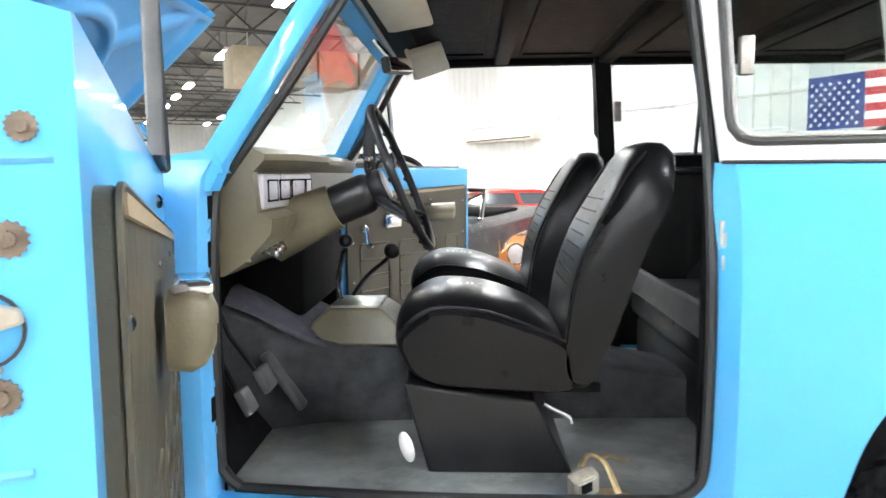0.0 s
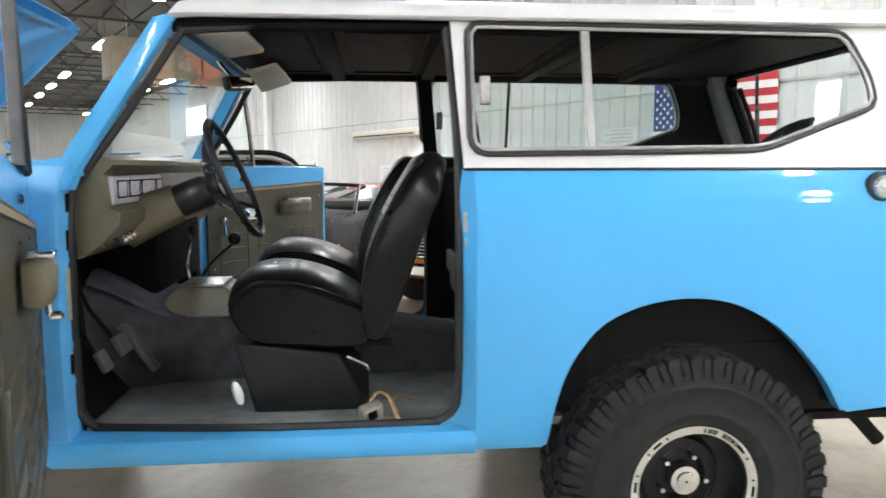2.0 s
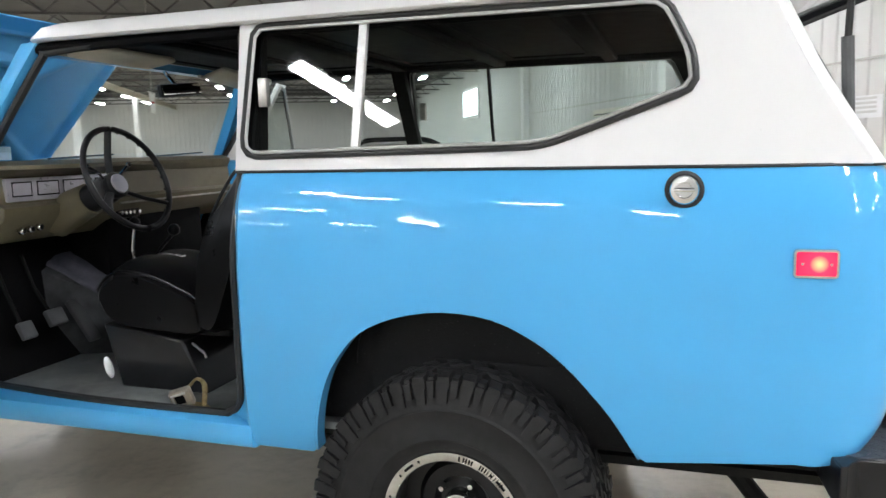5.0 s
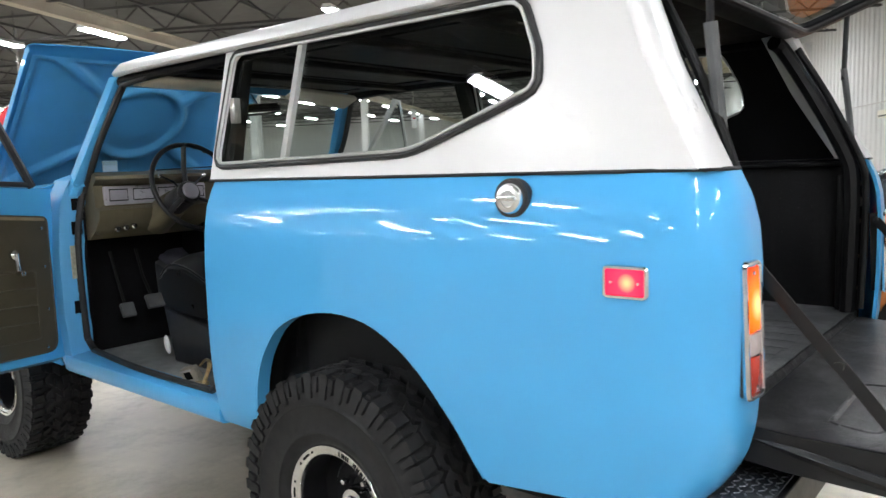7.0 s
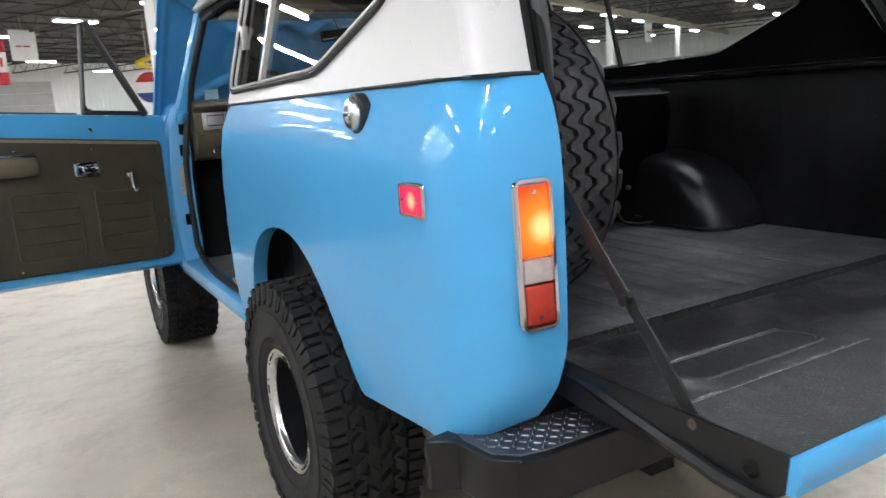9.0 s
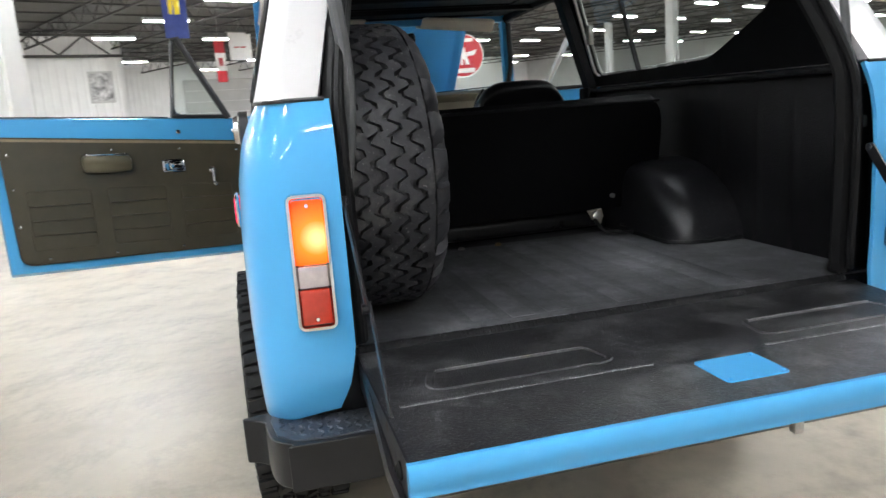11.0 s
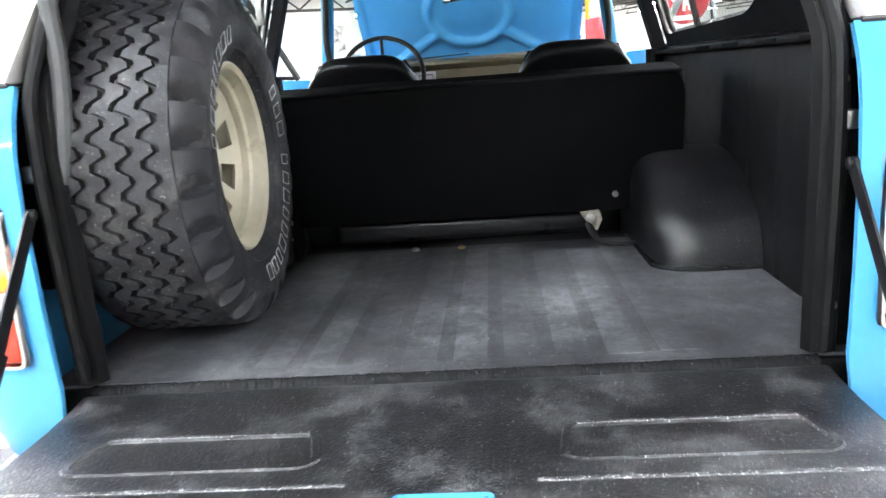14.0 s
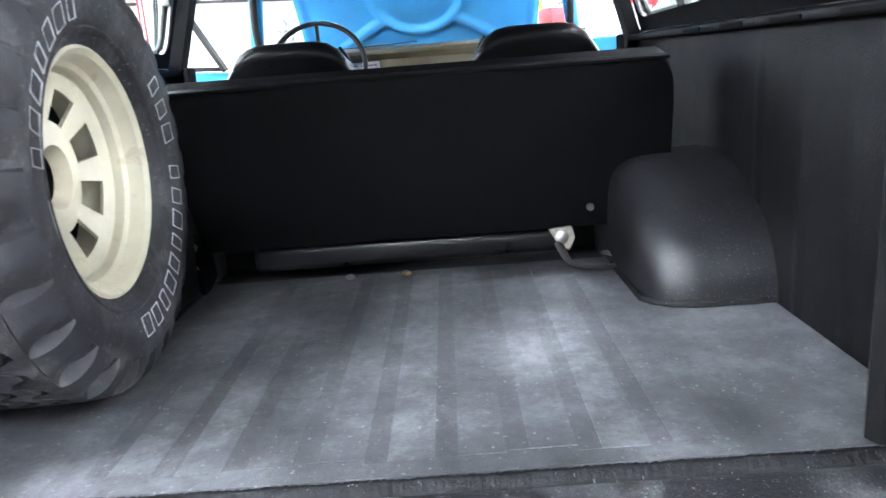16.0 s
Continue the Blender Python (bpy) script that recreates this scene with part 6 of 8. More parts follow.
sweep(bm, [LIE @ Vector(p) for p in ((-0.024, -0.021, -0.018), (-0.024, -0.021, 0.028), (0.022, -0.021, 0.028))], 0.004, 6)
part("buckle_rim", bm, STEEL, belt)
bm = BM()
prism(bm, [(-0.255, 0.035), (-0.20, 0.0), (-0.165, 0.005), (-0.172, 0.045), (-0.21, 0.075), (-0.255, 0.08)], "z", 0.606, 0.618)
part("anchor_plate", bm, BRASS, belt, "yellowed anchor plate", bevel=0.002)
bm = BM()
sweep(bm, smooth_line([(-0.20, 0.045, 0.619), (-0.225, 0.09, 0.675), (-0.262, 0.10, 0.690), (-0.285, 0.085, 0.665)], 3), 0.009, 6, 0.005)
part("anchor_hook", bm, BRASS, belt)
bm = BM()
sweep(bm, smooth_line([(-0.21, 0.27, 0.611), (-0.18, 0.28, 0.619), (-0.15, 0.27, 0.613), (-0.13, 0.275, 0.613)], 4), 0.008, 6, 0.004)
part("belt_tongue", bm, BRASS, car)

# rear bench: cushion frame, back
bm = BM()
box(bm, 0.10, 0.62, 0.27, 1.38, 0.80, 0.94, 0.03)
part("rear_bench_cushion", bm, VINYL, car, "black vinyl rear bench cushion")
bm = BM()
box(bm, 0.085, 0.115, 0.27, 1.38, 0.90, 1.00, 0.012)
part("bench_front_rail", bm, mat("grey_vinyl", (0.10, 0.10, 0.105), 0.5, var=0.15, scale=12, fine=0.3, fine_scale=300), car, "grey front rail of the bench")
bm = BM()
box(bm, 0.12, 0.60, 0.30, 1.34, 0.603, 0.80, 0.02)
part("bench_base", bm, BLACK_PAINT, car)
bm = BM()
rings = []
for y, e in ((0.270, 0.06), (0.274, 0.034), (0.286, 0.012), (0.305, 0.0), (CY, 0.0), (1.424, 0.0), (1.443, 0.012), (1.455, 0.034), (1.459, 0.06)):
    rings.append([(0.70 + e, y, 0.95 + e), (0.74, y, 0.925 + e), (0.785, y, 0.93 + e), (0.825, y, 1.27 - e), (0.826, y, 1.315 - e), (0.80, y, 1.34 - e), (0.70 + e, y, 1.335 - e), (0.655 + e, y, 1.26 - e)])
loft(bm, rings)
bench_back = part("rear_bench_back", bm, BENCH_CLOTH, car, "black covered back of the rear bench", smooth=45)
bm = BM()
sweep(bm, smooth_line([(0.828, 0.285, 1.318), (0.829, CY, 1.321), (0.828, 1.449, 1.318)], 3), 0.007, 6)
part("back_piping", bm, VINYL, bench_back)
bm = BM()
box(bm, 0.715, 0.772, 0.435, 1.228, 0.864, 0.928, 0.020, seg=4)
part("bench_crossbar", bm, VINYL, car, "black cross bar under the bench back")
for y in (0.30, 1.325):
    bm = BM()
    prism(bm, [(0.74, 0.86), (0.80, 0.842), (0.845, 0.842), (0.835, 0.93), (0.815, 0.985), (0.76, 0.96)], "y", y, y + 0.03)
    br = part("bench_bracket", bm, BENCH_CLOTH, car, "black hinge bracket")
    for x, z in ((0.808, 0.905), (0.80, 0.955)):
        bm = BM()
        lathe(bm, [(0.010, 0.0), (0.009, -0.010)], 8, m=Matrix.Translation((x + 0.02, y + 0.012, z)) @ Matrix.Rotation(radians(90), 4, "Z"), cap=True)
        part("bracket_bolt", bm, STEEL, br)
bm = BM()
prism(bm, [(1.165, 0.930), (1.222, 0.934), (1.230, 0.905), (1.215, 0.872), (1.185, 0.895)], "x", 0.785, 0.797)
latch = part("latch_plate", bm, FORK, car, "worn steel bench latch", bevel=0.003)
bm = BM()
lathe(bm, [(0.016, 0.0), (0.016, -0.014), (0.008, -0.018)], 14, m=Matrix.Translation((0.797, 1.196, 0.912)) @ Matrix.Rotation(radians(90), 4, "Z"), cap=True)
part("latch_knob", bm, STEEL, latch)
for y, z in ((1.268, 0.978), (1.330, 1.020)):       # bolts of the hinge, low on the bench back
    bm = BM()
    lathe(bm, [(0.009, 0.0), (0.009, -0.010), (0.005, -0.013)], 10, m=Matrix.Translation((0.785 + (z - 0.93) * 0.118, y, z)) @ Matrix.Rotation(radians(90), 4, "Z"), cap=True)
    part("hinge_bolt", bm, STEEL, bench_back)
bm = BM()
sweep(bm, smooth_line([(0.81, 1.185, 0.90), (0.84, 1.215, 0.852), (0.87, 1.295, 0.848), (0.85, 1.345, 0.855), (0.80, 1.295, 0.865)], 4), 0.014, 6, 0.005)
part("strap_loop", bm, SEAL, car, "black webbing loop")
for y in (0.673, 0.812):
    bm = BM()
    lathe(bm, [(0.012, 0.0), (0.012, 0.006), (0.006, 0.010)], 8, m=Matrix.Translation((0.785, y, 0.8395)) @ Matrix.Rotation(radians(90), 4, "X"), cap=True)
    part("floor_bolt", bm, STEEL if y < 0.75 else BRASS, car)

# ---------------------------------------------------------------- load bay
bm = BM()
box(bm, 0.60, 1.715, 0.055, 2 * CY - 0.055, 0.60, 0.832, 0.006)
part("load_floor", bm, LINER_WALL, car, "black coated load floor")
bm = BM()
prism(bm, [(0.75, 0.29), (1.12, 0.29), (1.17, 0.07), (1.707, 0.07), (1.707, 2 * CY - 0.07), (1.17, 2 * CY - 0.07), (1.12, 2 * CY - 0.29), (0.75, 2 * CY - 0.29)], "z", 0.832, 0.8385)
mat_part = part("load_mat", bm, MAT_FLOOR, car, "worn grey black ribbed load mat", smooth=0)
for k in range(9):                                   # broad ribs along the bay, parted by darker shallow grooves
    y = 0.436 + 0.0945 * k
    for y0, y1, z, mt in ((y - 0.0155, y + 0.0155, 0.8387, MAT_GROOVE), (y + 0.0160, y + 0.0785, 0.8396, MAT_STRIP)):
        bm = BM()
        box(bm, 0.800, 1.660 + 0.006 * ((k * 5) % 3), y0, y1, 0.8380, z)
        part("mat_strip", bm, mt, mat_part, smooth=0)
random.seed(5)
bm = BM()                                            # ragged coated lip
rings = []
for i in range(401):
    y = 0.165 + (2 * CY - 0.33) * i / 400
    j = [random.uniform(-0.0018, 0.0018) for _ in range(6)]
    rings.append([(1.708 + j[0] + 0.002 * math.sin(61 * y), y, 0.836), (1.713 + j[1], y, 0.8388 + j[2] * 0.7), (1.719 + j[3] + 0.002 * math.sin(47 * y), y, 0.8375 + j[4]), (1.728 + j[5], y, 0.826 + j[0]), (1.732, y, 0.815), (1.708, y, 0.815)])
loft(bm, rings)
part("floor_edge", bm, CRUST, car, "crusty coated floor lip", smooth=80)
bm = BM()
box(bm, 1.700, 1.745, 0.165, 2 * CY - 0.165, 0.78, 0.820)
part("gate_sill", bm, LINER_WALL, car)
for side in (0, 1):
    f = mirror_y if side else (lambda b: b)
    bm = BM()                                        # inner side wall with pressed ribs
    cols = []
    n = 130
    for i in range(n + 1):
        x = 0.03 + 1.69 * i / n
        rib = 0.0035 if any(abs(x - c) < 0.010 for c in (0.40, 1.04, 1.23, 1.40, 1.56)) else 0.0
        low = 1.02 if (side == 0 and x > 1.36) else 0.62
        cols.append([(x, 0.062 + rib, low), (x, 0.060 + rib, 1.25), (x, 0.058, 1.33), (x, 0.045, 1.372), (x, 0.02, 1.387)])
    loft(bm, cols, closed=False, cap=False)
    part("side_lining", f(bm), LINER_WALL, car, "black coated inner side wall", smooth=30)
    bm = BM()
    box(bm, 0.05, 1.70, 0.03, 0.085, 1.362, 1.380, 0.006)
    ledge = part("side_ledge", f(bm), LINER_WALL, car)
    for x in (0.7, 0.95, 1.2, 1.45):
        bm = BM()
        box(bm, x - 0.06, x + 0.06, 0.0855, 0.089, 1.366, 1.374)
        part("ledge_slot", f(bm), DARK, ledge)
    bm = BM()                                        # wheel housing
    rings = []
    for k in range(33):
        a = math.pi * k / 32
        x, z = 0.758 + 0.405 * math.cos(a), 0.80 + 0.298 * math.sin(a) ** 0.88
        rings.append([(x, 0.055, z), (x, 0.200, z)] + [(0.758 + (x - 0.758) * q, y, 0.80 + (z - 0.80) * q) for y, q in ((0.238, 0.992), (0.266, 0.970), (0.287, 0.932), (0.301, 0.88), (0.309, 0.81), (0.313, 0.72), (0.315, 0.5))] + [(0.758, 0.316, 0.80)])
    loft(bm, rings, closed=False, cap=False)
    part("wheel_housing", f(bm), HOUSING, car, "black coated wheel housing", smooth=60)
    bm = BM()                                        # crusty weld along its foot
    sweep(bm, [(1.163, y, 0.841 + 0.003 * math.sin(90 * y)) for y in [0.07 + 0.012 * k for k in range(14)]] + [(1.150, 0.265, 0.842), (1.125, 0.296, 0.842)] + [(1.10 - 0.03 * k, 0.313, 0.842) for k in range(10)], 0.009, 6)
    part("foot_bead", f(bm), CRUST, car)
    bm = BM()                                        # inner rail strip along the opening
    box(bm, 1.655, 1.69, 0.066, 0.145, 1.02 if side == 0 else 0.842, 1.33, 0.006)
    part("opening_inner_post", f(bm), FRAME_BLACK, car)

# ---------------------------------------------------------------- mirror, visors, wipers
bm = BM()
box(bm, -0.015, 0.015, -0.105, 0.105, -0.028, 0.028, 0.012, m=Matrix.Translation((-0.785, 0.815, 1.717)) @ Matrix.Rotation(radians(-17), 4, "Z") @ Matrix.Rotation(radians(-8), 4, "Y") @ Matrix.Rotation(radians(6), 4, "X"))
mirror = part("rear_view_mirror", bm, BLACK_PAINT, car, "black framed rear view mirror")
bm = BM()
box(bm, 0.0155, 0.018, -0.096, 0.096, -0.021, 0.021, 0.001, m=Matrix.Translation((-0.785, 0.815, 1.717)) @ Matrix.Rotation(radians(-17), 4, "Z") @ Matrix.Rotation(radians(-8), 4, "Y") @ Matrix.Rotation(radians(6), 4, "X"))
part("mirror_glass", bm, mat("mirror_silver", (0.9, 0.9, 0.9), 0.03, metal=1.0, var=0.0, rough_var=0.0), mirror)
bm = BM()
sweep(bm, [(-0.796, 0.815, 1.728), (-0.845, 0.8125, 1.785), (-0.858, 0.8125, 1.805)], 0.008, 8)
part("mirror_arm", bm, CHROME, mirror)
for corners in (((-0.795, 0.20, 1.800), (-0.784, 0.626, 1.793), (-0.655, 0.640, 1.818), (-0.662, 0.22, 1.818)),
                ((-0.762, 0.950, 1.780), (-0.765, 1.362, 1.744), (-0.628, 1.332, 1.785), (-0.646, 0.940, 1.812))):
    bm = BM()
    a, b, c, d = [Vector(p) for p in corners]
    n_ = (b - a).cross(d - a).normalized() * 0.009
    ring = [a.lerp(b, 0.03), a.lerp(b, 0.97), b.lerp(c, 0.08), b.lerp(c, 0.92), c.lerp(d, 0.04), c.lerp(d, 0.96), d.lerp(a, 0.08), d.lerp(a, 0.92)]
    mid = (a + b + c + d) / 4
    loft(bm, [[p.lerp(mid, 0.03) - n_ for p in ring], [p - n_ * 0.4 for p in ring], [p + n_ * 0.4 for p in ring], [p.lerp(mid, 0.03) + n_ for p in ring]])
    v = part("sun_visor", bm, CREAM, car, "cream padded sun visor, swung down", smooth=50)
    bm = BM()
    sweep(bm, [a.lerp(b, -0.06), a.lerp(b, 0.98)], 0.008, 6)
    part("visor_rod", bm, CREAM, v)
for y in (0.36, 1.02):
    bm = BM()
    sweep(bm, [(-1.21, y, 1.418), (-1.185, y + 0.06, 1.432), (-1.175, y + 0.30, 1.440)], 0.005, 6)
    w = part("wiper", bm, STEEL, car, "parked windscreen wiper")
    bm = BM()
    sweep(bm, [(-1.172, y + 0.10, 1.436), (-1.168, y + 0.46, 1.448)], 0.006, 6, 0.004)
    part("wiper_blade", bm, SEAL, w)
bm = BM()
box(bm, -1.128, -1.124, 0.17, 0.24, 1.435, 1.485)
part("inspection_sticker", bm, mat("pale_blue_sticker", (0.45, 0.62, 0.75), 0.6, var=0.1, scale=60), car, "pale sticker on the windscreen")


# ---------------------------------------------------------------- spare wheel, standing in the bay
def spare_wheel():
    root = thing("spare_wheel", (1.345, 0.255, 0.842), "worn all-terrain spare tyre on an ivory spoked wheel", "spare wheel")
    S = Matrix.Translation((1.345, 0.255, 0.840 + 0.366)) @ Matrix.Rotation(radians(2.5), 4, "Z") @ Matrix.Rotation(radians(0.5), 4, "X") @ Matrix.Diagonal((1, 1.07, 1, 1))
    def put(bm):
        bmesh.ops.transform(bm, matrix=S, verts=bm.verts)
        return bm
    bm = BM()
    lathe(bm, [(0.200, 0.100), (0.212, 0.118), (0.245, 0.134), (0.285, 0.1405), (0.308, 0.1395), (0.322, 0.125), (0.336, 0.098), (0.350, 0.088), (0.350, -0.088), (0.336, -0.098), (0.322, -0.125), (0.308, -0.1395), (0.285, -0.1405), (0.245, -0.134), (0.212, -0.118), (0.200, -0.100)], 72)
    for s in (-1, 1):
        lathe(bm, [(0.222, s * 0.124), (0.225, s * 0.1285), (0.230, s * 0.1305), (0.233, s * 0.129)], 72)
    tyre = part("tyre", put(bm), RUBBER_OLD, root, "grey black worn tyre", smooth=50)
    # zigzag ribs parted by narrow grooves
    random.seed(11)
    n = 176
    edges = [-0.104, -0.063, -0.022, 0.020, 0.062, 0.102]
    zig = [0.0125 * (1, 0.75, -1, -0.75)[k % 4] + random.uniform(-0.0025, 0.0025) for k in range(n)]
    for r in range(5):
        bm = BM()
        y0, y1 = edges[r] + 0.0062, edges[r + 1] - 0.0062
        rows = []
        for k in range(n):
            a = 2 * math.pi * k / n
            c, s = math.cos(a), math.sin(a)
            za = 0.0 if r == 0 else zig[k]
            zb = 0.0 if r == 4 else zig[k]
            top = 0.3655 + random.uniform(-0.0008, 0.0008)
            rows.append([bm.verts.new((rr * c, yy, rr * s)) for rr, yy in ((0.350, y0 + za), (top - 0.005 * (r == 0), y0 + za), (top - 0.005 * (r == 4), y1 + zb), (0.350, y1 + zb))])
        for k in range(n):
            A, B = rows[k], rows[(k + 1) % n]
            for i in range(3):
                bm.faces.new((A[i], A[i + 1], B[i + 1], B[i]))
        part("tread_rib", put(bm), RUBBER_OLD, tyre, smooth=25)
    # shoulders with a row of scooped notches: one steep wall, one worn ramp
    m_, sub = 26, 12
    line = [(0.3625, 0.0985), (0.3605, 0.106), (0.3570, 0.113), (0.3510, 0.121), (0.3430, 0.128), (0.3330, 0.134), (0.3210, 0.1385), (0.3060, 0.1405)]
    deep = [0.0, 0.55, 0.85, 1.0, 1.0, 0.9, 0.55, 0.0]
    for s in (-1, 1):
        bm = BM()
        rows = []
        for k in range(m_ * sub):
            ph = ((k % sub) + 0.5) / sub
            a = 2 * math.pi * (k / sub + 0.5 * (s > 0)) / m_
            row = []
            for (r, y), d in zip(line, deep):
                wide = 0.30 + 0.26 * d
                cut = max(0.0, 1 - (ph - 0.15) / wide) if ph > 0.15 else 0.0
                row.append(bm.verts.new(((r - 0.019 * d * cut) * math.cos(a), s * (y - 0.017 * d * cut), (r - 0.019 * d * cut) * math.sin(a))))
            rows.append(row)
        for k in range(len(rows)):
            A, B = rows[k], rows[(k + 1) % len(rows)]
            for i in range(len(line) - 1):
                bm.faces.new((A[i], A[i + 1], B[i + 1], B[i]))
        part("shoulder", put(bm), RUBBER_TIP, tyre, "scuffed notched tyre shoulder", smooth=28)
    # raised outlines on the wall, one for each unreadable mark
    for start, count in ((12, 7), (150, 3), (188, 9)):
        for k in range(count):
            a = radians(start + k * 10.5)
            w = 0.050 + 0.010 * ((k * 7) % 3)
            bm = BM()
            o = [(a - w, 0.246), (a - w * 0.85, 0.280), (a + w * 0.85, 0.280), (a + w, 0.246)]
            sweep(bm, [(r * math.cos(q), 0.1350 + (r - 0.246) * 0.13, r * math.sin(q)) for q, r in o], 0.0015, 4, 0.0013, closed=True)
            part("wall_mark", put(bm), LETTER, tyre, smooth=0)
    # wheel: rim and pierced disc
    bm = BM()
    lathe(bm, [(0.202, 0.098), (0.206, 0.108), (0.200, 0.112), (0.192, 0.104), (0.187, 0.088), (0.184, 0.080), (0.176, 0.074), (0.175, 0.058), (0.171, 0.052), (0.168, 0.020), (0.160, -0.02), (0.165, -0.09), (0.200, -0.105)], 64)
    rim = part("rim", put(bm), IVORY, root, "ivory painted steel rim", smooth=22)
    bm = BM()
    n_w = 8
    N = 96
    prof = [(0.170, 0.054), (0.147, 0.044), (0.094, 0.028), (0.078, 0.030), (0.058, 0.034), (0.054, 0.012)]
    rows = []
    for k in range(N):
        a = 2 * math.pi * k / N
        rows.append([bm.verts.new((r * math.cos(a), y, r * math.sin(a))) for r, y in prof])
    for k in range(N):
        ph = (k * n_w / N) % 1
        for i in range(len(prof) - 1):
            if i == 1 and 0.20 < ph < 0.80:
                continue                              # window between two spokes
            A, B = rows[k], rows[(k + 1) % N]
            bm.faces.new((A[i], A[i + 1], B[i + 1], B[i]))
    disc = part("disc", put(bm), IVORY, rim, "pierced ivory wheel disc", smooth=40, solid=0.008)
    # dark disc added behind the windows as the shade inside the rim
    bm = BM()
    lathe(bm, [(0.166, 0.002), (0.05, -0.004), (0.01, -0.004)], 32)
    part("dark_back", put(bm), DARK, rim)
    return root


spare_wheel()


# ---------------------------------------------------------------- other cars in the hall
def heading(at, towards):
    """Pose with local -y along 'towards' (front of a car), origin at the front bumper's middle on the floor."""
    t = Vector((*towards, 0)).normalized()
    return Matrix.Translation((*at, 0)) @ Matrix.Rotation(math.atan2(t.x, -t.y), 4, "Z")


bm = BM()
lathe(bm, [(0.17, -0.09), (0.20, -0.105), (0.27, -0.11), (0.31, -0.095), (0.32, -0.06), (0.32, 0.06), (0.31, 0.095), (0.20, 0.105), (0.17, 0.09)], 36)
ROAD_TYRE = finish(bm, 45)
bm = BM()
lathe(bm, [(0.185, -0.088), (0.19, -0.10), (0.17, -0.085), (0.13, -0.05), (0.08, -0.06), (0.05, -0.085), (0.01, -0.09)], 28)
ROAD_RIM = finish(bm, 40)


def parked_car(name, m, paint, label, roof=1.28, hood_up=False, length=4.5, width=1.78, plate=0.0, open_top=False):
    """A sixties coupe; local y runs from the nose (0) to the tail."""
    root = new(name)
    root.matrix_basis = m
    tagged(root, label, "car")
    def put(bm):
        bmesh.ops.transform(bm, matrix=m, verts=bm.verts)
        return bm
    hw = width / 2
    L = length
    stations = [(0.0, 0.50, 0.74, 0.93), (0.10, 0.36, 0.82, 0.98), (0.5, 0.30, 0.87, 1.0), (1.2, 0.28, 0.90, 1.0), (2.2, 0.27, 0.90, 1.0), (3.3, 0.28, 0.91, 1.0), (4.1, 0.33, 0.93, 0.99), (L - 0.08, 0.40, 0.90, 0.96), (L, 0.50, 0.82, 0.92)]
    rings = []
    for y, zb, zt, w in stations:
        a = hw * w
        rings.append([(-a * 0.92, y, zb), (-a, y, zb + 0.12), (-a * 1.0, y, zb + 0.30), (-a * 0.97, y, zt - 0.08), (-a * 0.86, y, zt), (0, y, zt + 0.03), (a * 0.86, y, zt), (a * 0.97, y, zt - 0.08), (a, y, zb + 0.30), (a, y, zb + 0.12), (a * 0.92, y, zb)])
    bm = BM()
    loft(bm, rings)
    part("body", put(bm), paint, root, smooth=40)
    if open_top:                                       # windscreen frame and a low dark cockpit
        bm = BM()
        sweep(bm, smooth_line([(-hw * 0.84, 1.50, 0.89), (-hw * 0.74, 1.90, 1.15), (-hw * 0.66, 1.99, 1.19), (0, 2.0, 1.20), (hw * 0.66, 1.99, 1.19), (hw * 0.74, 1.90, 1.15), (hw * 0.84, 1.50, 0.89)], 4), 0.022, 6)
        part("windscreen_frame", put(bm), CHROME, root, "bright windscreen frame")
        bm = BM()
        bm.faces.new([bm.verts.new(p) for p in ((-hw * 0.82, 1.51, 0.90), (hw * 0.82, 1.51, 0.90), (hw * 0.68, 1.98, 1.18), (-hw * 0.68, 1.98, 1.18))])
        g = part("windscreen", put(bm), GLASS, root)
        g.visible_shadow = False
        bm = BM()
        box(bm, -hw * 0.78, hw * 0.78, 1.9, 3.3, 0.88, 0.945, 0.02)
        part("cockpit", put(bm), DARK, root, "dark open cockpit")
        bm = BM()
        box(bm, -0.06, 0.06, 1.80, 1.83, 1.10, 1.14, 0.01)
        part("inside_mirror", put(bm), BLACK_PAINT, root)
    if not open_top:
        bm = BM()                                          # cabin
        loft(bm, [[(-hw * 0.86, 1.45, 0.88), (-hw * 0.80, 3.55, 0.90), (hw * 0.80, 3.55, 0.90), (hw * 0.86, 1.45, 0.88)],
                  [(-hw * 0.70, 2.0, roof - 0.06), (-hw * 0.66, 2.95, roof - 0.06), (hw * 0.66, 2.95, roof - 0.06), (hw * 0.70, 2.0, roof - 0.06)]])
        part("cabin_glass", put(bm), mat("dark_car_glass_" + name, (0.05, 0.06, 0.065), 0.08, var=0.2, scale=3, coat=0.5), root, "dark window glass")
        bm = BM()
        loft(bm, [[(-hw * 0.70, 1.97, roof - 0.07), (-hw * 0.66, 3.0, roof - 0.07), (hw * 0.66, 3.0, roof - 0.07), (hw * 0.70, 1.97, roof - 0.07)], [(-hw * 0.66, 2.0, roof - 0.02), (-hw * 0.62, 2.95, roof - 0.02), (hw * 0.62, 2.95, roof - 0.02), (hw * 0.66, 2.0, roof - 0.02)],
                  [(-hw * 0.5, 2.15, roof), (-hw * 0.5, 2.85, roof), (hw * 0.5, 2.85, roof), (hw * 0.5, 2.15, roof)]])
        part("roof", put(bm), paint, root)
    for s in (-1, 1):
        for a, b in (((s * hw * 0.86, 1.45, 0.88), (s * hw * 0.70, 2.0, roof - 0.05)), ((s * hw * 0.83, 2.55, 0.89), (s * hw * 0.68, 2.5, roof - 0.05)), ((s * hw * 0.80, 3.55, 0.90), (s * hw * 0.66, 2.95, roof - 0.05))) if not open_top else ():
            bm = BM()
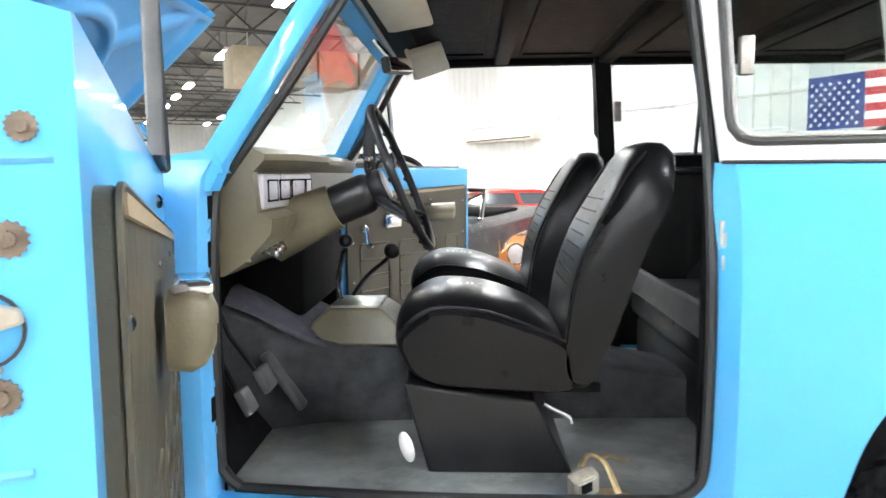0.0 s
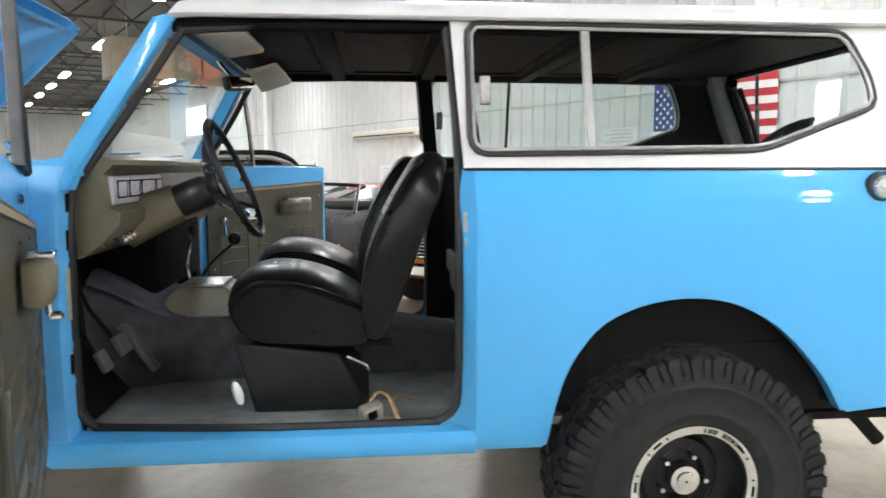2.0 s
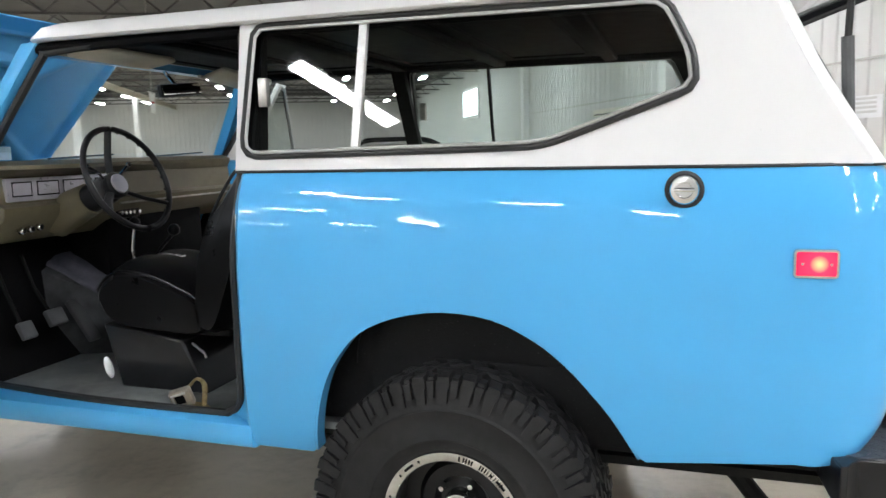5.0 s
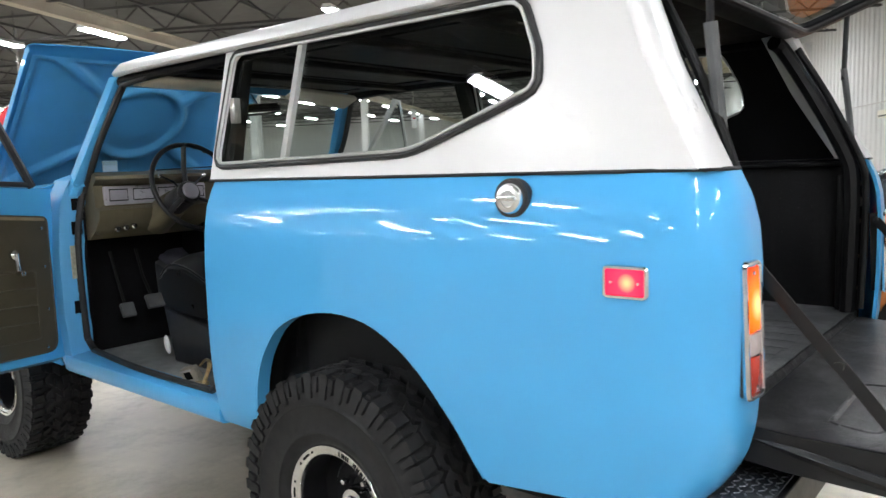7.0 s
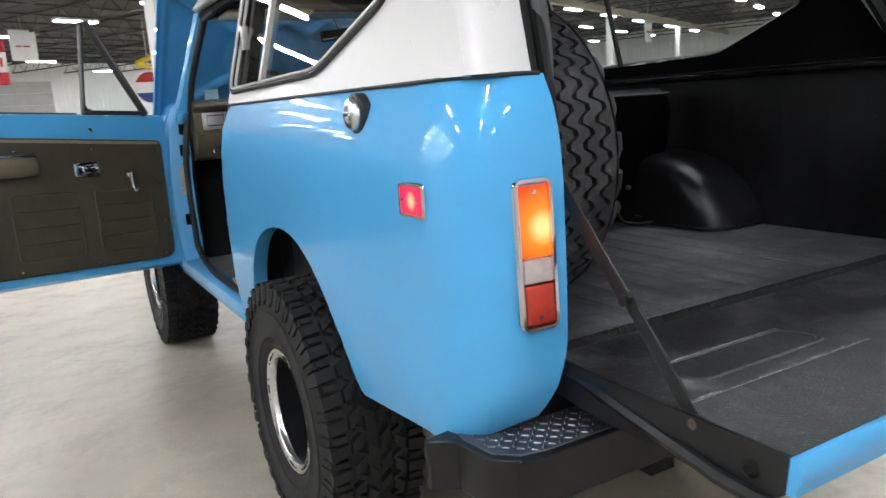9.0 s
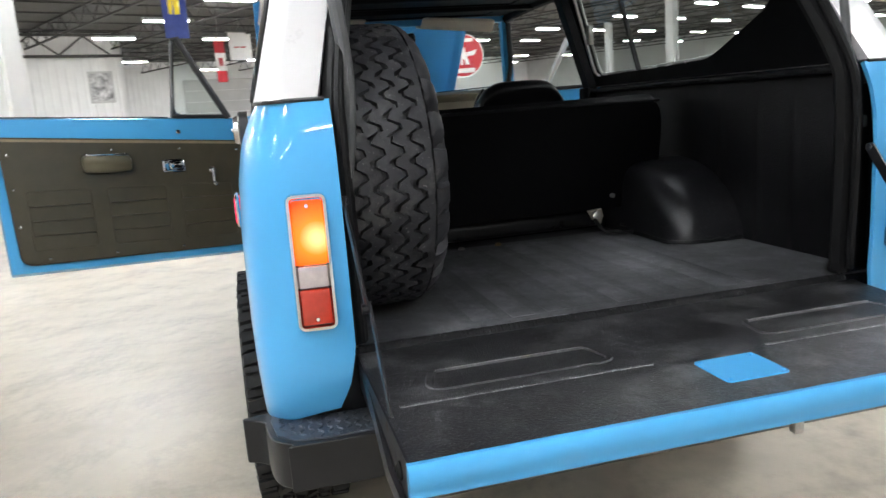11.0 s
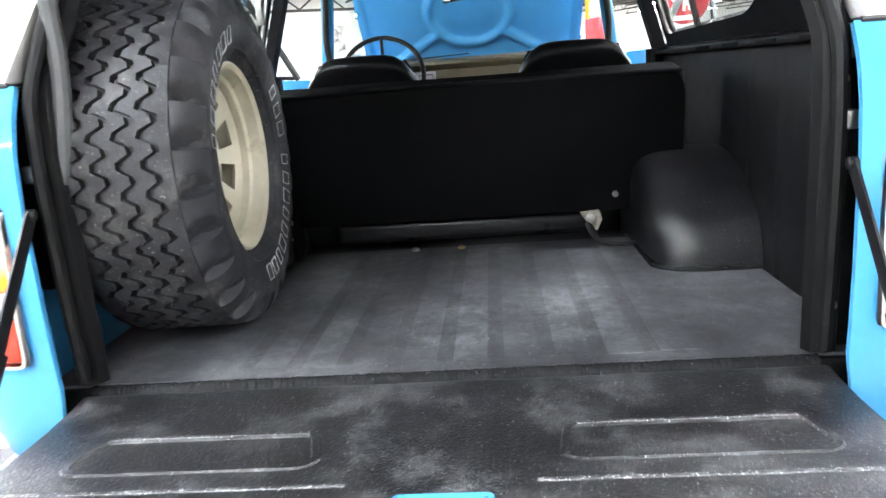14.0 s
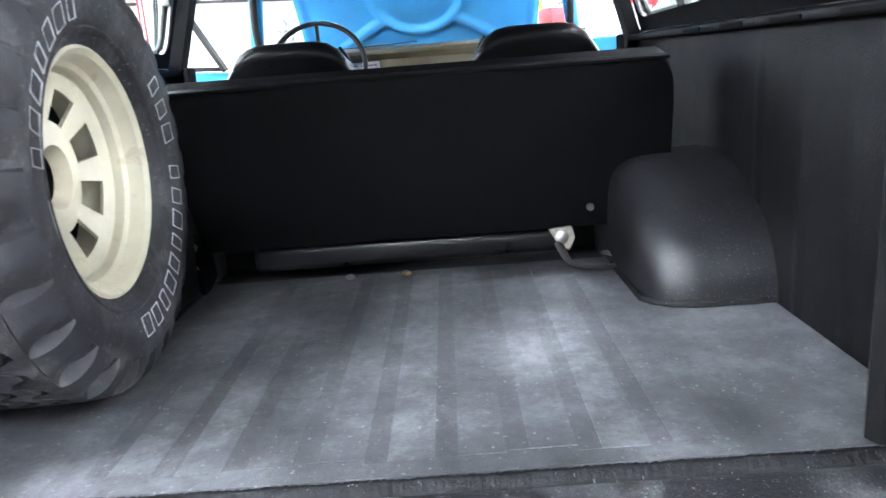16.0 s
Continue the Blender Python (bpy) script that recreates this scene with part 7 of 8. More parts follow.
            sweep(bm, [a, b], 0.028, 6)
            part("window_pillar", put(bm), CHROME if b[1] < 2.2 else paint, root)
        for y in (0.85, 3.45):
            t = part("wheel", ROAD_TYRE, RUBBER, root, at=m @ Matrix.Translation((s * (hw - 0.11), y, 0.32)) @ Matrix.Rotation(radians(90 if s > 0 else -90), 4, "Z"))
            t.matrix_basis = m @ Matrix.Translation((s * (hw - 0.11), y, 0.32)) @ Matrix.Rotation(radians(0 if s < 0 else 180), 4, "Z") @ Matrix.Rotation(radians(-90), 4, "Z")
            o = part("rim", ROAD_RIM, CHROME, None)
            o.parent = t
        bm = BM()                                      # head lamp and ring
        lathe(bm, [(0.075, 0.0), (0.09, -0.02), (0.095, -0.03), (0.085, -0.035)], 24, m=Matrix.Translation((s * hw * 0.72, 0.02, 0.67)))
        hl = part("headlamp", put(bm), CHROME, root)
        bm = BM()
        lathe(bm, [(0.085, -0.028), (0.05, -0.045), (0.005, -0.05)], 20, m=Matrix.Translation((s * hw * 0.72, 0.02, 0.67)))
        part("headlamp_glass", put(bm), LENS_CLEAR, hl)
        bm = BM()
        box(bm, s * hw * 0.72 - 0.09, s * hw * 0.72 + 0.09, -0.03, 0.03, 0.47, 0.52, 0.01)
        part("indicator", put(bm), mat("amber_lens_" + name, (0.8, 0.22, 0.02), 0.2, var=0.1, coat=0.5), root, "amber indicator")
        bm = BM()
        box(bm, s * (hw + 0.004) - 0.006, s * (hw + 0.004) + 0.006, 0.45, 0.60, 0.60, 0.645, 0.004)
        part("side_reflector", put(bm), mat("amber_side_lens_" + name + str(s), (0.8, 0.25, 0.02), 0.2, var=0.1, coat=0.5), root)
    bm = BM()
    loft(bm, [[(x, y, 0.40), (x, y - 0.06, 0.42), (x, y - 0.06, 0.50), (x, y, 0.52)] for x, y in ((-hw * 0.98, 0.12), (-hw * 0.8, -0.03), (0, -0.06), (hw * 0.8, -0.03), (hw * 0.98, 0.12))])
    part("bumper", put(bm), CHROME, root, "chrome front bumper")
    bm = BM()
    box(bm, -hw * 0.55, hw * 0.55, -0.015, 0.03, 0.56, 0.76, 0.01)
    gr = part("grille", put(bm), DARK, root, "dark grille with bright bars")
    for k in range(6):
        bm = BM()
        box(bm, -hw * 0.54, hw * 0.54, -0.028, -0.012, 0.575 + 0.032 * k, 0.585 + 0.032 * k)
        part("grille_bar", put(bm), CHROME, gr, smooth=0)
    bm = BM()
    box(bm, -0.15, 0.15, -0.075, -0.068, 0.30 + plate, 0.42 + plate, 0.005)
    part("number_plate", put(bm), PLASTIC_WHITE, root, "white plate with unreadable marks")
    for k in range(5):
        bm = BM()
        box(bm, -0.11 + 0.047 * k, -0.085 + 0.047 * k, -0.079, -0.0745, 0.335 + plate, 0.39 + plate)
        part("plate_mark", put(bm), DARK, root, smooth=0)
    if hood_up:
        bm = BM()
        hm = Matrix.Translation((0, 1.35, 0.93)) @ Matrix.Rotation(radians(-36), 4, "X")
        o = rounded([(-hw * 0.80, -1.06, 0.30), (hw * 0.50, -1.06, 0.30), (hw * 0.50, 0.0, 0.05), (-hw * 0.80, 0.0, 0.05)], 8)
        cx = -hw * 0.15
        prism(bm, o, "z", -0.012, 0.022, m=hm)
        part("raised_bonnet", put(bm), paint, root, "raised bonnet", bevel=0.008)
        bm = BM()
        sweep(bm, [hm @ Vector((cx + (x - cx) * 0.90, -0.53 + (y + 0.53) * 0.88, -0.024)) for x, y in o], 0.075, 8, 0.024, closed=True)
        part("bonnet_frame", put(bm), PALE_FRAME, root, "pale grey bonnet inner frame")
        bm = BM()
        prism(bm, [(cx + (x - cx) * 0.80, -0.53 + (y + 0.53) * 0.80) for x, y in o], "z", -0.034, -0.010, m=hm)
        part("bonnet_pad", put(bm), DARK, root, "black bonnet pad")
        for s in (-1, 1):
            bm = BM()
            sweep(bm, [(cx + s * hw * 0.56, 1.15, 0.88), hm @ Vector((cx + s * hw * 0.54, -0.45, -0.02))], 0.012, 6)
            part("bonnet_stay", put(bm), STEEL, root)
    return root


PALE_FRAME = mat("pale_grey_frame", (0.34, 0.33, 0.31), 0.5, var=0.15, scale=8)
CAR_BLACK = mat("black_car_paint", (0.008, 0.008, 0.009), 0.25, var=0.05, coat=0.05, spec=0.10)
CAR_RED = mat("red_car_paint", (0.62, 0.03, 0.02), 0.18, var=0.04, coat=0.9)
CAR_ORANGE = mat("orange_brown_paint", (0.48, 0.17, 0.05), 0.2, var=0.04, coat=0.8)
CAR_LIME = mat("lime_car_paint", (0.42, 0.45, 0.05), 0.2, var=0.04, coat=0.8)
CAR_YELLOW = mat("yellow_truck_paint", (0.80, 0.60, 0.03), 0.2, var=0.03, coat=0.8)
FACING = (-0.58, -0.81)
parked_car("orange_coupe", heading((0.365, 4.43), FACING), CAR_ORANGE, "orange brown classic car with chrome bumper and barred grille", plate=0.06)
parked_car("black_convertible", heading((-1.62, 4.85), (-0.30, -0.95)), CAR_BLACK, "glossy black open classic car with its bonnet raised", hood_up=True, open_top=True)
parked_car("red_coupe", heading((-2.45, 9.75), (-0.96, -0.28)), CAR_RED, "red classic coupe behind a black open car", roof=1.14, length=4.4)
parked_car("lime_coupe", heading((-5.2, 10.6), FACING), CAR_LIME, "lime green classic coupe at the end of a row", roof=1.30)


def yellow_truck(m):
    root = new("yellow_off_roader")
    root.matrix_basis = m
    tagged(root, "yellow boxy off-road vehicle with chrome grille and roof rack", "car")
    def put(bm):
        bmesh.ops.transform(bm, matrix=m, verts=bm.verts)
        return bm
    hw = 0.82
    bm = BM()
    rings = []
    for y, zb, zt, w in ((0.0, 0.78, 1.16, 0.97), (0.06, 0.70, 1.20, 1.0), (1.15, 0.66, 1.27, 1.0), (1.35, 0.62, 1.27, 1.0), (3.7, 0.62, 1.27, 1.0), (3.9, 0.72, 1.25, 0.98)):
        a = hw * w
        rings.append([(-a * 0.95, y, zb), (-a, y, zb + 0.1), (-a, y, zt - 0.10), (-a * 0.95, y, zt - 0.02), (-a * 0.8, y, zt), (a * 0.8, y, zt), (a * 0.95, y, zt - 0.02), (a, y, zt - 0.10), (a, y, zb + 0.1), (a * 0.95, y, zb)])
    loft(bm, rings)
    part("body", put(bm), CAR_YELLOW, root, "yellow body", smooth=40)
    bm = BM()
    loft(bm, [[(-hw * 0.66, y, z - 0.05), (-hw * 0.62, y, z), (0, y, z + 0.012), (hw * 0.62, y, z), (hw * 0.66, y, z - 0.05)] for y, z in ((0.03, 1.185), (0.10, 1.222), (0.6, 1.262), (1.14, 1.292))])
    part("bonnet", put(bm), CAR_YELLOW, root)
    low = {k: (x * hw * 0.94, y, 1.26) for k, x, y in (("a", 1, 1.25), ("b", 1, 2.42), ("c", 1, 3.85))}
    high = {k: (x * hw * 0.80, y, 1.69) for k, x, y in (("a", 1, 1.52), ("b", 1, 2.42), ("c", 1, 3.60))}
    for s in (-1, 1):
        for k in "abc":                                # cab posts
            bm = BM()
            sweep(bm, [(s * low[k][0], *low[k][1:]), (s * high[k][0], *high[k][1:])], 0.045, 8, 0.035)
            part("cab_post", put(bm), CAR_YELLOW, root)
    for y, z in ((1.26, 1.275), (1.505, 1.665)):       # windscreen rails
        bm = BM()
        sweep(bm, [(-hw * (0.93 if z < 1.5 else 0.80), y, z), (hw * (0.93 if z < 1.5 else 0.80), y, z)], 0.035, 8)
        part("windscreen_rail", put(bm), CAR_YELLOW, root)
    for x in (-0.36, 0.36):
        bm = BM()
        box(bm, x - 0.22, x + 0.22, 2.05, 2.18, 1.24, 1.48, 0.05)
        part("seat_back", put(bm), DARK, root, "dark seat back")
    bm = BM()
    box(bm, -hw * 0.86, hw * 0.86, 1.30, 1.42, 1.25, 1.325, 0.02)
    part("dash_top", put(bm), DARK, root)
    bm = BM()
    sweep(bm, [(0.36 + 0.17 * math.cos(a), 1.56 + 0.04 * math.sin(a), 1.36 + 0.16 * math.sin(a)) for a in [2 * math.pi * i / 28 for i in range(28)]], 0.012, 6, closed=True)
    part("steering_wheel", put(bm), DARK, root)
    bm = BM()
    loft(bm, [[(-hw * 0.82, 1.485, 1.68), (hw * 0.82, 1.485, 1.68), (hw * 0.82, 3.65, 1.68), (-hw * 0.82, 3.65, 1.68)], [(-hw * 0.78, 1.54, 1.74), (hw * 0.78, 1.54, 1.74), (hw * 0.78, 3.6, 1.74), (-hw * 0.78, 3.6, 1.74)]])
    part("roof", put(bm), CAR_BLACK, root, "dark roof")
    bm = BM()
    vs = [bm.verts.new(v) for v in ((-hw * 0.84, 1.272, 1.31), (hw * 0.84, 1.272, 1.31), (hw * 0.745, 1.487, 1.65), (-hw * 0.745, 1.487, 1.65))]
    bm.faces.new(vs)
    part("windscreen", put(bm), GLASS_DARK, root, "clear windscreen").visible_shadow = False
    for s in (-1, 1):
        bm = BM()
        vs = [bm.verts.new(v) for v in ((s * hw * 0.935, 1.45, 1.30), (s * hw * 0.935, 2.35, 1.30), (s * hw * 0.815, 2.35, 1.65), (s * hw * 0.815, 1.62, 1.65))]
        bm.faces.new(vs)
        part("side_glass", put(bm), GLASS_DARK, root).visible_shadow = False
        bm = BM()
        lathe(bm, [(0.082, 0.02), (0.09, -0.01), (0.085, -0.02)], 24, m=Matrix.Translation((s * 0.60, -0.005, 1.0)))
        hl = part("headlamp", put(bm), CHROME, root)
        bm = BM()
        lathe(bm, [(0.083, -0.015), (0.05, -0.032), (0.004, -0.036)], 20, m=Matrix.Translation((s * 0.60, -0.005, 1.0)))
        part("headlamp_glass", put(bm), LENS_CLEAR, hl)
        bm = BM()
        box(bm, s * 0.60 - 0.115, s * 0.60 + 0.115, -0.008, 0.01, 0.885, 1.115, 0.01)
        part("headlamp_panel", put(bm), BLACK_PAINT, root)
        bm = BM()
        box(bm, s * 0.60 - 0.085, s * 0.60 + 0.085, -0.02, 0.02, 0.795, 0.84, 0.008)
        part("indicator", put(bm), mat("truck_amber" + str(s), (0.75, 0.16, 0.03), 0.2, coat=0.5), root, "amber indicator")
        for y in (0.72, 3.1):
            mm = m @ Matrix.Translation((s * 0.80, y, 0.40)) @ Matrix.Rotation(radians(-90 if s < 0 else 90), 4, "Z") @ Matrix.Diagonal((0.96, 0.85, 0.96, 1))
            t = part("wheel", TYRE_MESH, RUBBER, root, at=mm)
            for me, mt, nm in ((TREAD_MESH, RUBBER, "tread"), (RING_MESH, POLISHED, "rim_ring"), (BARREL_MESH, BLACK_PAINT, "rim")):
                o = part(nm, me, mt, None)
                o.parent = t
            bm = BM()
            rr = [[(s * (hw + 0.004), y + 0.47 * math.cos(a), 0.62 + 0.42 * math.sin(a)), (s * (hw - 0.25), y + 0.47 * math.cos(a), 0.62 + 0.42 * math.sin(a))] for a in [math.pi * i / 14 for i in range(15)]]
            loft(bm, rr, closed=False, cap=False)
            part("arch", put(bm), BLACK_PAINT, root, solid=0.02)
            # dark sheet over the arch, standing in for the shade inside it
            bm = BM()
            prism(bm, [(y + 0.46 * math.cos(a), 0.61 + 0.41 * math.sin(a)) for a in [math.pi * i / 16 for i in range(17)]], "x", s * (hw + 0.003), s * (hw - 0.01))
            part("arch_shadow", put(bm), DARK, root, smooth=0)
    bm = BM()
    box(bm, -0.46, 0.46, -0.012, 0.02, 0.90, 1.10, 0.01)
    gr = part("grille", put(bm), BLACK_PAINT, root, "black grille with chrome bars")
    for z in (0.915, 0.955, 1.0, 1.045, 1.085):
        bm = BM()
        box(bm, -0.45, 0.45, -0.03, -0.010, z - 0.008, z + 0.008, 0.003)
        part("grille_bar", put(bm), CHROME, gr)
    for z in (0.78, 0.81, 0.84):
        bm = BM()
        box(bm, -0.42, 0.42, -0.004, 0.006, z - 0.006, z + 0.006)
        part("vent_slot", put(bm), DARK, root, smooth=0)
    bm = BM()
    box(bm, -0.86, 0.86, -0.16, -0.05, 0.62, 0.74, 0.02)
    part("bumper", put(bm), CHROME, root, "chrome front bumper")
    bm = BM()
    sweep(bm, [(-0.72, 0.72, 0.42), (0.72, 0.72, 0.42)], 0.05, 10)
    box(bm, -0.12, 0.12, 0.6, 0.85, 0.34, 0.52, 0.04)
    part("axle", put(bm), GREASE, root)
    bm = BM()
    box(bm, -0.5, 0.5, 0.1, 3.6, 0.50, 0.66, 0.02)
    part("underbody", put(bm), GREASE, root)
    bm = BM()
    sweep(bm, [(-0.62, 1.7, 1.80), (0.62, 1.7, 1.80), (0.62, 3.3, 1.80), (-0.62, 3.3, 1.80)], 0.015, 6, closed=True)
    rack = part("roof_rack", put(bm), STEEL, root, "pale roof rack")
    for k in range(7):
        bm = BM()
        sweep(bm, [(-0.62, 1.75 + 0.25 * k, 1.80), (0.62, 1.75 + 0.25 * k, 1.80)], 0.012, 6)
        part("rack_bar", put(bm), STEEL, rack)
    for x in (-0.6, 0.6):
        for y in (1.8, 3.2):
            bm = BM()
            sweep(bm, [(x, y, 1.735), (x, y, 1.80)], 0.012, 6)
            part("rack_foot", put(bm), STEEL, rack)
    bm = BM()
    box(bm, hw + 0.001, hw + 0.004, 1.5, 2.7, 0.86, 0.90)
    part("side_stripe", put(bm), CAR_RED, root, "red side stripe", smooth=0)
    return root


yellow_truck(heading((-5.25, -3.60), (0.76, 0.65)) @ Matrix.Diagonal((1.0, 1.0, 0.95, 1)))

# ---------------------------------------------------------------- walls: flag, boards, window, fixtures
FLAG_RED = mat("flag_red", (0.45, 0.03, 0.04), 0.8, var=0.1, scale=8, fine=0.2)
FLAG_WHITE = mat("flag_white", (0.75, 0.74, 0.73), 0.8, var=0.05, scale=8, fine=0.2)
FLAG_BLUE = mat("flag_blue", (0.03, 0.05, 0.20), 0.8, var=0.15, scale=8, fine=0.2)
flag = new("wall_flag")
flag.matrix_basis = H @ Matrix.Translation((P1 - 0.02, 4.5, 1.33))
tagged(flag, "large striped flag with white stars hung on the wall", "flag")
F0, F1, Z0, Z1 = 3.55, 5.45, 1.33, 2.55
for k in range(13):
    h = (Z1 - Z0) / 13
    bm = BM()
    pts = []
    q1 = F1 if k < 6 else F1 - 0.78
    n = 14
    rr = [[(P1 - 0.045 + 0.012 * math.sin(6 * q + 0.6 * k), q, Z0 + h * k), (P1 - 0.045 + 0.012 * math.sin(6 * q + 0.6 * k + 0.6), q, Z0 + h * (k + 1))] for q in [F0 + (q1 - F0) * i / n for i in range(n + 1)]]
    loft(bm, rr, closed=False, cap=False)
    bmesh.ops.transform(bm, matrix=H, verts=bm.verts)
    part("stripe", bm, FLAG_WHITE if k % 2 else FLAG_RED, flag, solid=0.004)
bm = BM()
rr = [[(P1 - 0.048 + 0.010 * math.sin(6 * q), q, Z0 + (Z1 - Z0) * 6 / 13), (P1 - 0.048 + 0.010 * math.sin(6 * q + 0.6), q, Z1)] for q in [F1 - 0.78 + 0.78 * i / 8 for i in range(9)]]
loft(bm, rr, closed=False, cap=False)
bmesh.ops.transform(bm, matrix=H, verts=bm.verts)
canton = part("canton", bm, FLAG_BLUE, flag, "dark blue corner with stars", solid=0.004)
star = BM()
o = [((0.030 if i % 2 == 0 else 0.012) * math.sin(math.pi * i / 5), (0.030 if i % 2 == 0 else 0.012) * math.cos(math.pi * i / 5)) for i in range(10)]
prism(star, o, "x", -0.003, 0.003)
star_mesh = finish(star, 0)
star_mesh.materials.append(FLAG_WHITE)
for r in range(9):
    for c in range(6 if r % 2 == 0 else 5):
        q = F1 - 0.075 - (c + (0.5 if r % 2 else 0)) * 0.125
        z = Z0 + (Z1 - Z0) * 6 / 13 + 0.06 + r * 0.062
        part("star", star_mesh, FLAG_WHITE, canton, at=H @ Matrix.Translation((P1 - 0.064, q, z)))

bm = BM()
hbox(bm, P1 - 0.035, P1 + 0.0, Q0, Q1, 2.42, 2.45)
tagged(part("wall_seam", bm, STEEL, smooth=0), "thin horizontal joint along the sheet wall", "wall joint", kind="structure")
bm = BM()
hbox(bm, P1 - 0.20, P1, 11.05, 11.35, 0, TOP - 0.5)
hbox(bm, P1 - 0.20, P1, 20.5, 20.8, 0, TOP - 0.5)
tagged(part("wall_column", bm, COLUMN, smooth=0), "white boxed columns on the sheet wall", "column", kind="structure")
fix = thing("wall_heater", hall(P1 - 0.15, 13.0, 2.0), "long pale wall mounted strip heater", "heater")
bm = BM()
hbox(bm, P1 - 0.25, P1, 11.6, 14.6, 2.08, 2.24, 0.02)
part("casing", bm, CREAM, fix)
bm = BM()
hbox(bm, P1 - 0.26, P1 - 0.24, 11.7, 14.5, 2.11, 2.14)
part("slot", bm, JOIST, fix, smooth=0)
for q0, q1, z0, z1 in ((12.0, 13.6, 1.05, 1.45), (5.75, 6.5, 1.70, 1.98)):
    b = thing("wall_notice", hall(P1 - 0.02, (q0 + q1) / 2, z0), "pale printed notice on the white wall", "notice", group="wall notices")
    bm = BM()
    hbox(bm, P1 - 0.03, P1 + 0.0, q0, q1, z0, z1)
    part("sheet", bm, mat("pale_notice", (0.66, 0.67, 0.68), 0.6, var=0.05), b, smooth=0)
    for k in range(4):
        bm = BM()
        hbox(bm, P1 - 0.034, P1 - 0.029, q0 + 0.1, q1 - 0.1 - 0.1 * (k % 2), z0 + 0.06 + k * (z1 - z0) / 5, z0 + 0.09 + k * (z1 - z0) / 5)
        part("text_line", bm, WALL_GREY, b, smooth=0)
win = thing("window_1", hall(P1 - 0.05, 28.4, 2.5), "bright white hall window high in the wall", "window", kind="structure")
bm = BM()
hbox(bm, P1 - 0.06, P1 - 0.01, 27.4, 30.2, 2.75, 3.80)
part("window_pane", bm, glow("daylight_pane", (0.9, 0.96, 1.0), 6.0), win, "bright daylight pane", smooth=0)
for a, b, c, d in ((27.25, 27.4, 2.63, 3.92), (30.2, 30.35, 2.63, 3.92), (27.4, 30.2, 2.63, 2.75), (27.4, 30.2, 3.80, 3.92)):
    bm = BM()
    hbox(bm, P1 - 0.09, P1, a, b, c, d)
    part("window_frame", bm, COLUMN, win, smooth=0)

# far wall: banner, photograph, hanging flags
ban = thing("wall_banner", hall(P0 + 0.06, 1.5, 2.3), "long pale banner with faded drawings on the far wall", "banner")
bm = BM()
hbox(bm, P0 + 0.02, P0 + 0.05, 0.31, 1.5, 2.35, 3.5)
part("left_sheet", bm, mat("tan_banner", (0.62, 0.55, 0.42), 0.7, var=0.15, scale=3), ban, "tan printed sheet", smooth=0)
bm = BM()
hbox(bm, P0 + 0.02, P0 + 0.05, 1.5, 3.56, 2.32, 2.97)
part("right_sheet", bm, mat("grey_banner", (0.55, 0.55, 0.56), 0.7, var=0.25, scale=4), ban, "grey printed sheet", smooth=0)
for k in range(6):
    bm = BM()
    hbox(bm, P0 + 0.05, P0 + 0.056, 0.5 + 0.5 * k, 0.85 + 0.5 * k, 2.62 + 0.12 * (k % 3 == 0), 2.69 + 0.12 * (k % 3 == 0))
    part("print_mark", bm, WALL_GREY, ban, smooth=0)
ph = thing("wall_photograph", hall(P0 + 0.06, -3.4, 2.0), "wide black and white photograph on the far wall", "photograph")
bm = BM()
hbox(bm, P0 + 0.02, P0 + 0.06, -5.0, -1.75, 2.05, 2.95, 0.01)
part("frame", bm, COLUMN, ph, smooth=0)
bm = BM()
hbox(bm, P0 + 0.06, P0 + 0.066, -4.9, -1.85, 2.12, 2.88)
part("print", bm, mat("photo_print", (0.35, 0.35, 0.35), 0.5, var=0.8, scale=3.5), ph, smooth=0)

po = thing("wall_poster", hall(P0 + 0.06, 8.4, 2.4), "upright black and white framed poster on the far wall", "poster")
bm = BM()
hbox(bm, P0 + 0.02, P0 + 0.05, 7.95, 8.85, 2.42, 3.60, 0.01)
part("frame", bm, WALL_GREY, po, smooth=0)
bm = BM()
hbox(bm, P0 + 0.05, P0 + 0.056, 8.02, 8.78, 2.50, 3.52)
part("print", bm, mat("poster_print", (0.42, 0.42, 0.42), 0.5, var=0.9, scale=4.5), po, smooth=0)


def hanging_flag(name, p, q0, q1, z0, z1, label, bands):
    root = thing(name, hall(p, (q0 + q1) / 2, z0), label, "flag")
    bm = BM()
    sweep(bm, [hall(p, q0 - 0.1, z1 + 0.02), hall(p, q1 + 0.1, z1 + 0.02)], 0.015, 6)
    part("pole", bm, STEEL, root)
    bm = BM()
    sweep(bm, [hall(p, (q0 + q1) / 2, z1 + 0.02), hall(p, (q0 + q1) / 2, TOP)], 0.006, 5)
    part("cord", bm, STEEL, root)
    for a, b, c, d, mt in bands:
        bm = BM()
        rr = []
        for i in range(9):
            t = i / 8
            q = q0 + (q1 - q0) * (a + (b - a) * t)
            rr.append([hall(p + 0.03 * math.sin(9 * t + 1), q, z0 + (z1 - z0) * c), hall(p + 0.02 * math.sin(9 * t), q, z0 + (z1 - z0) * d)])
        loft(bm, rr, closed=False, cap=False)
        part("cloth", bm, mt, root, solid=0.005)
    return root


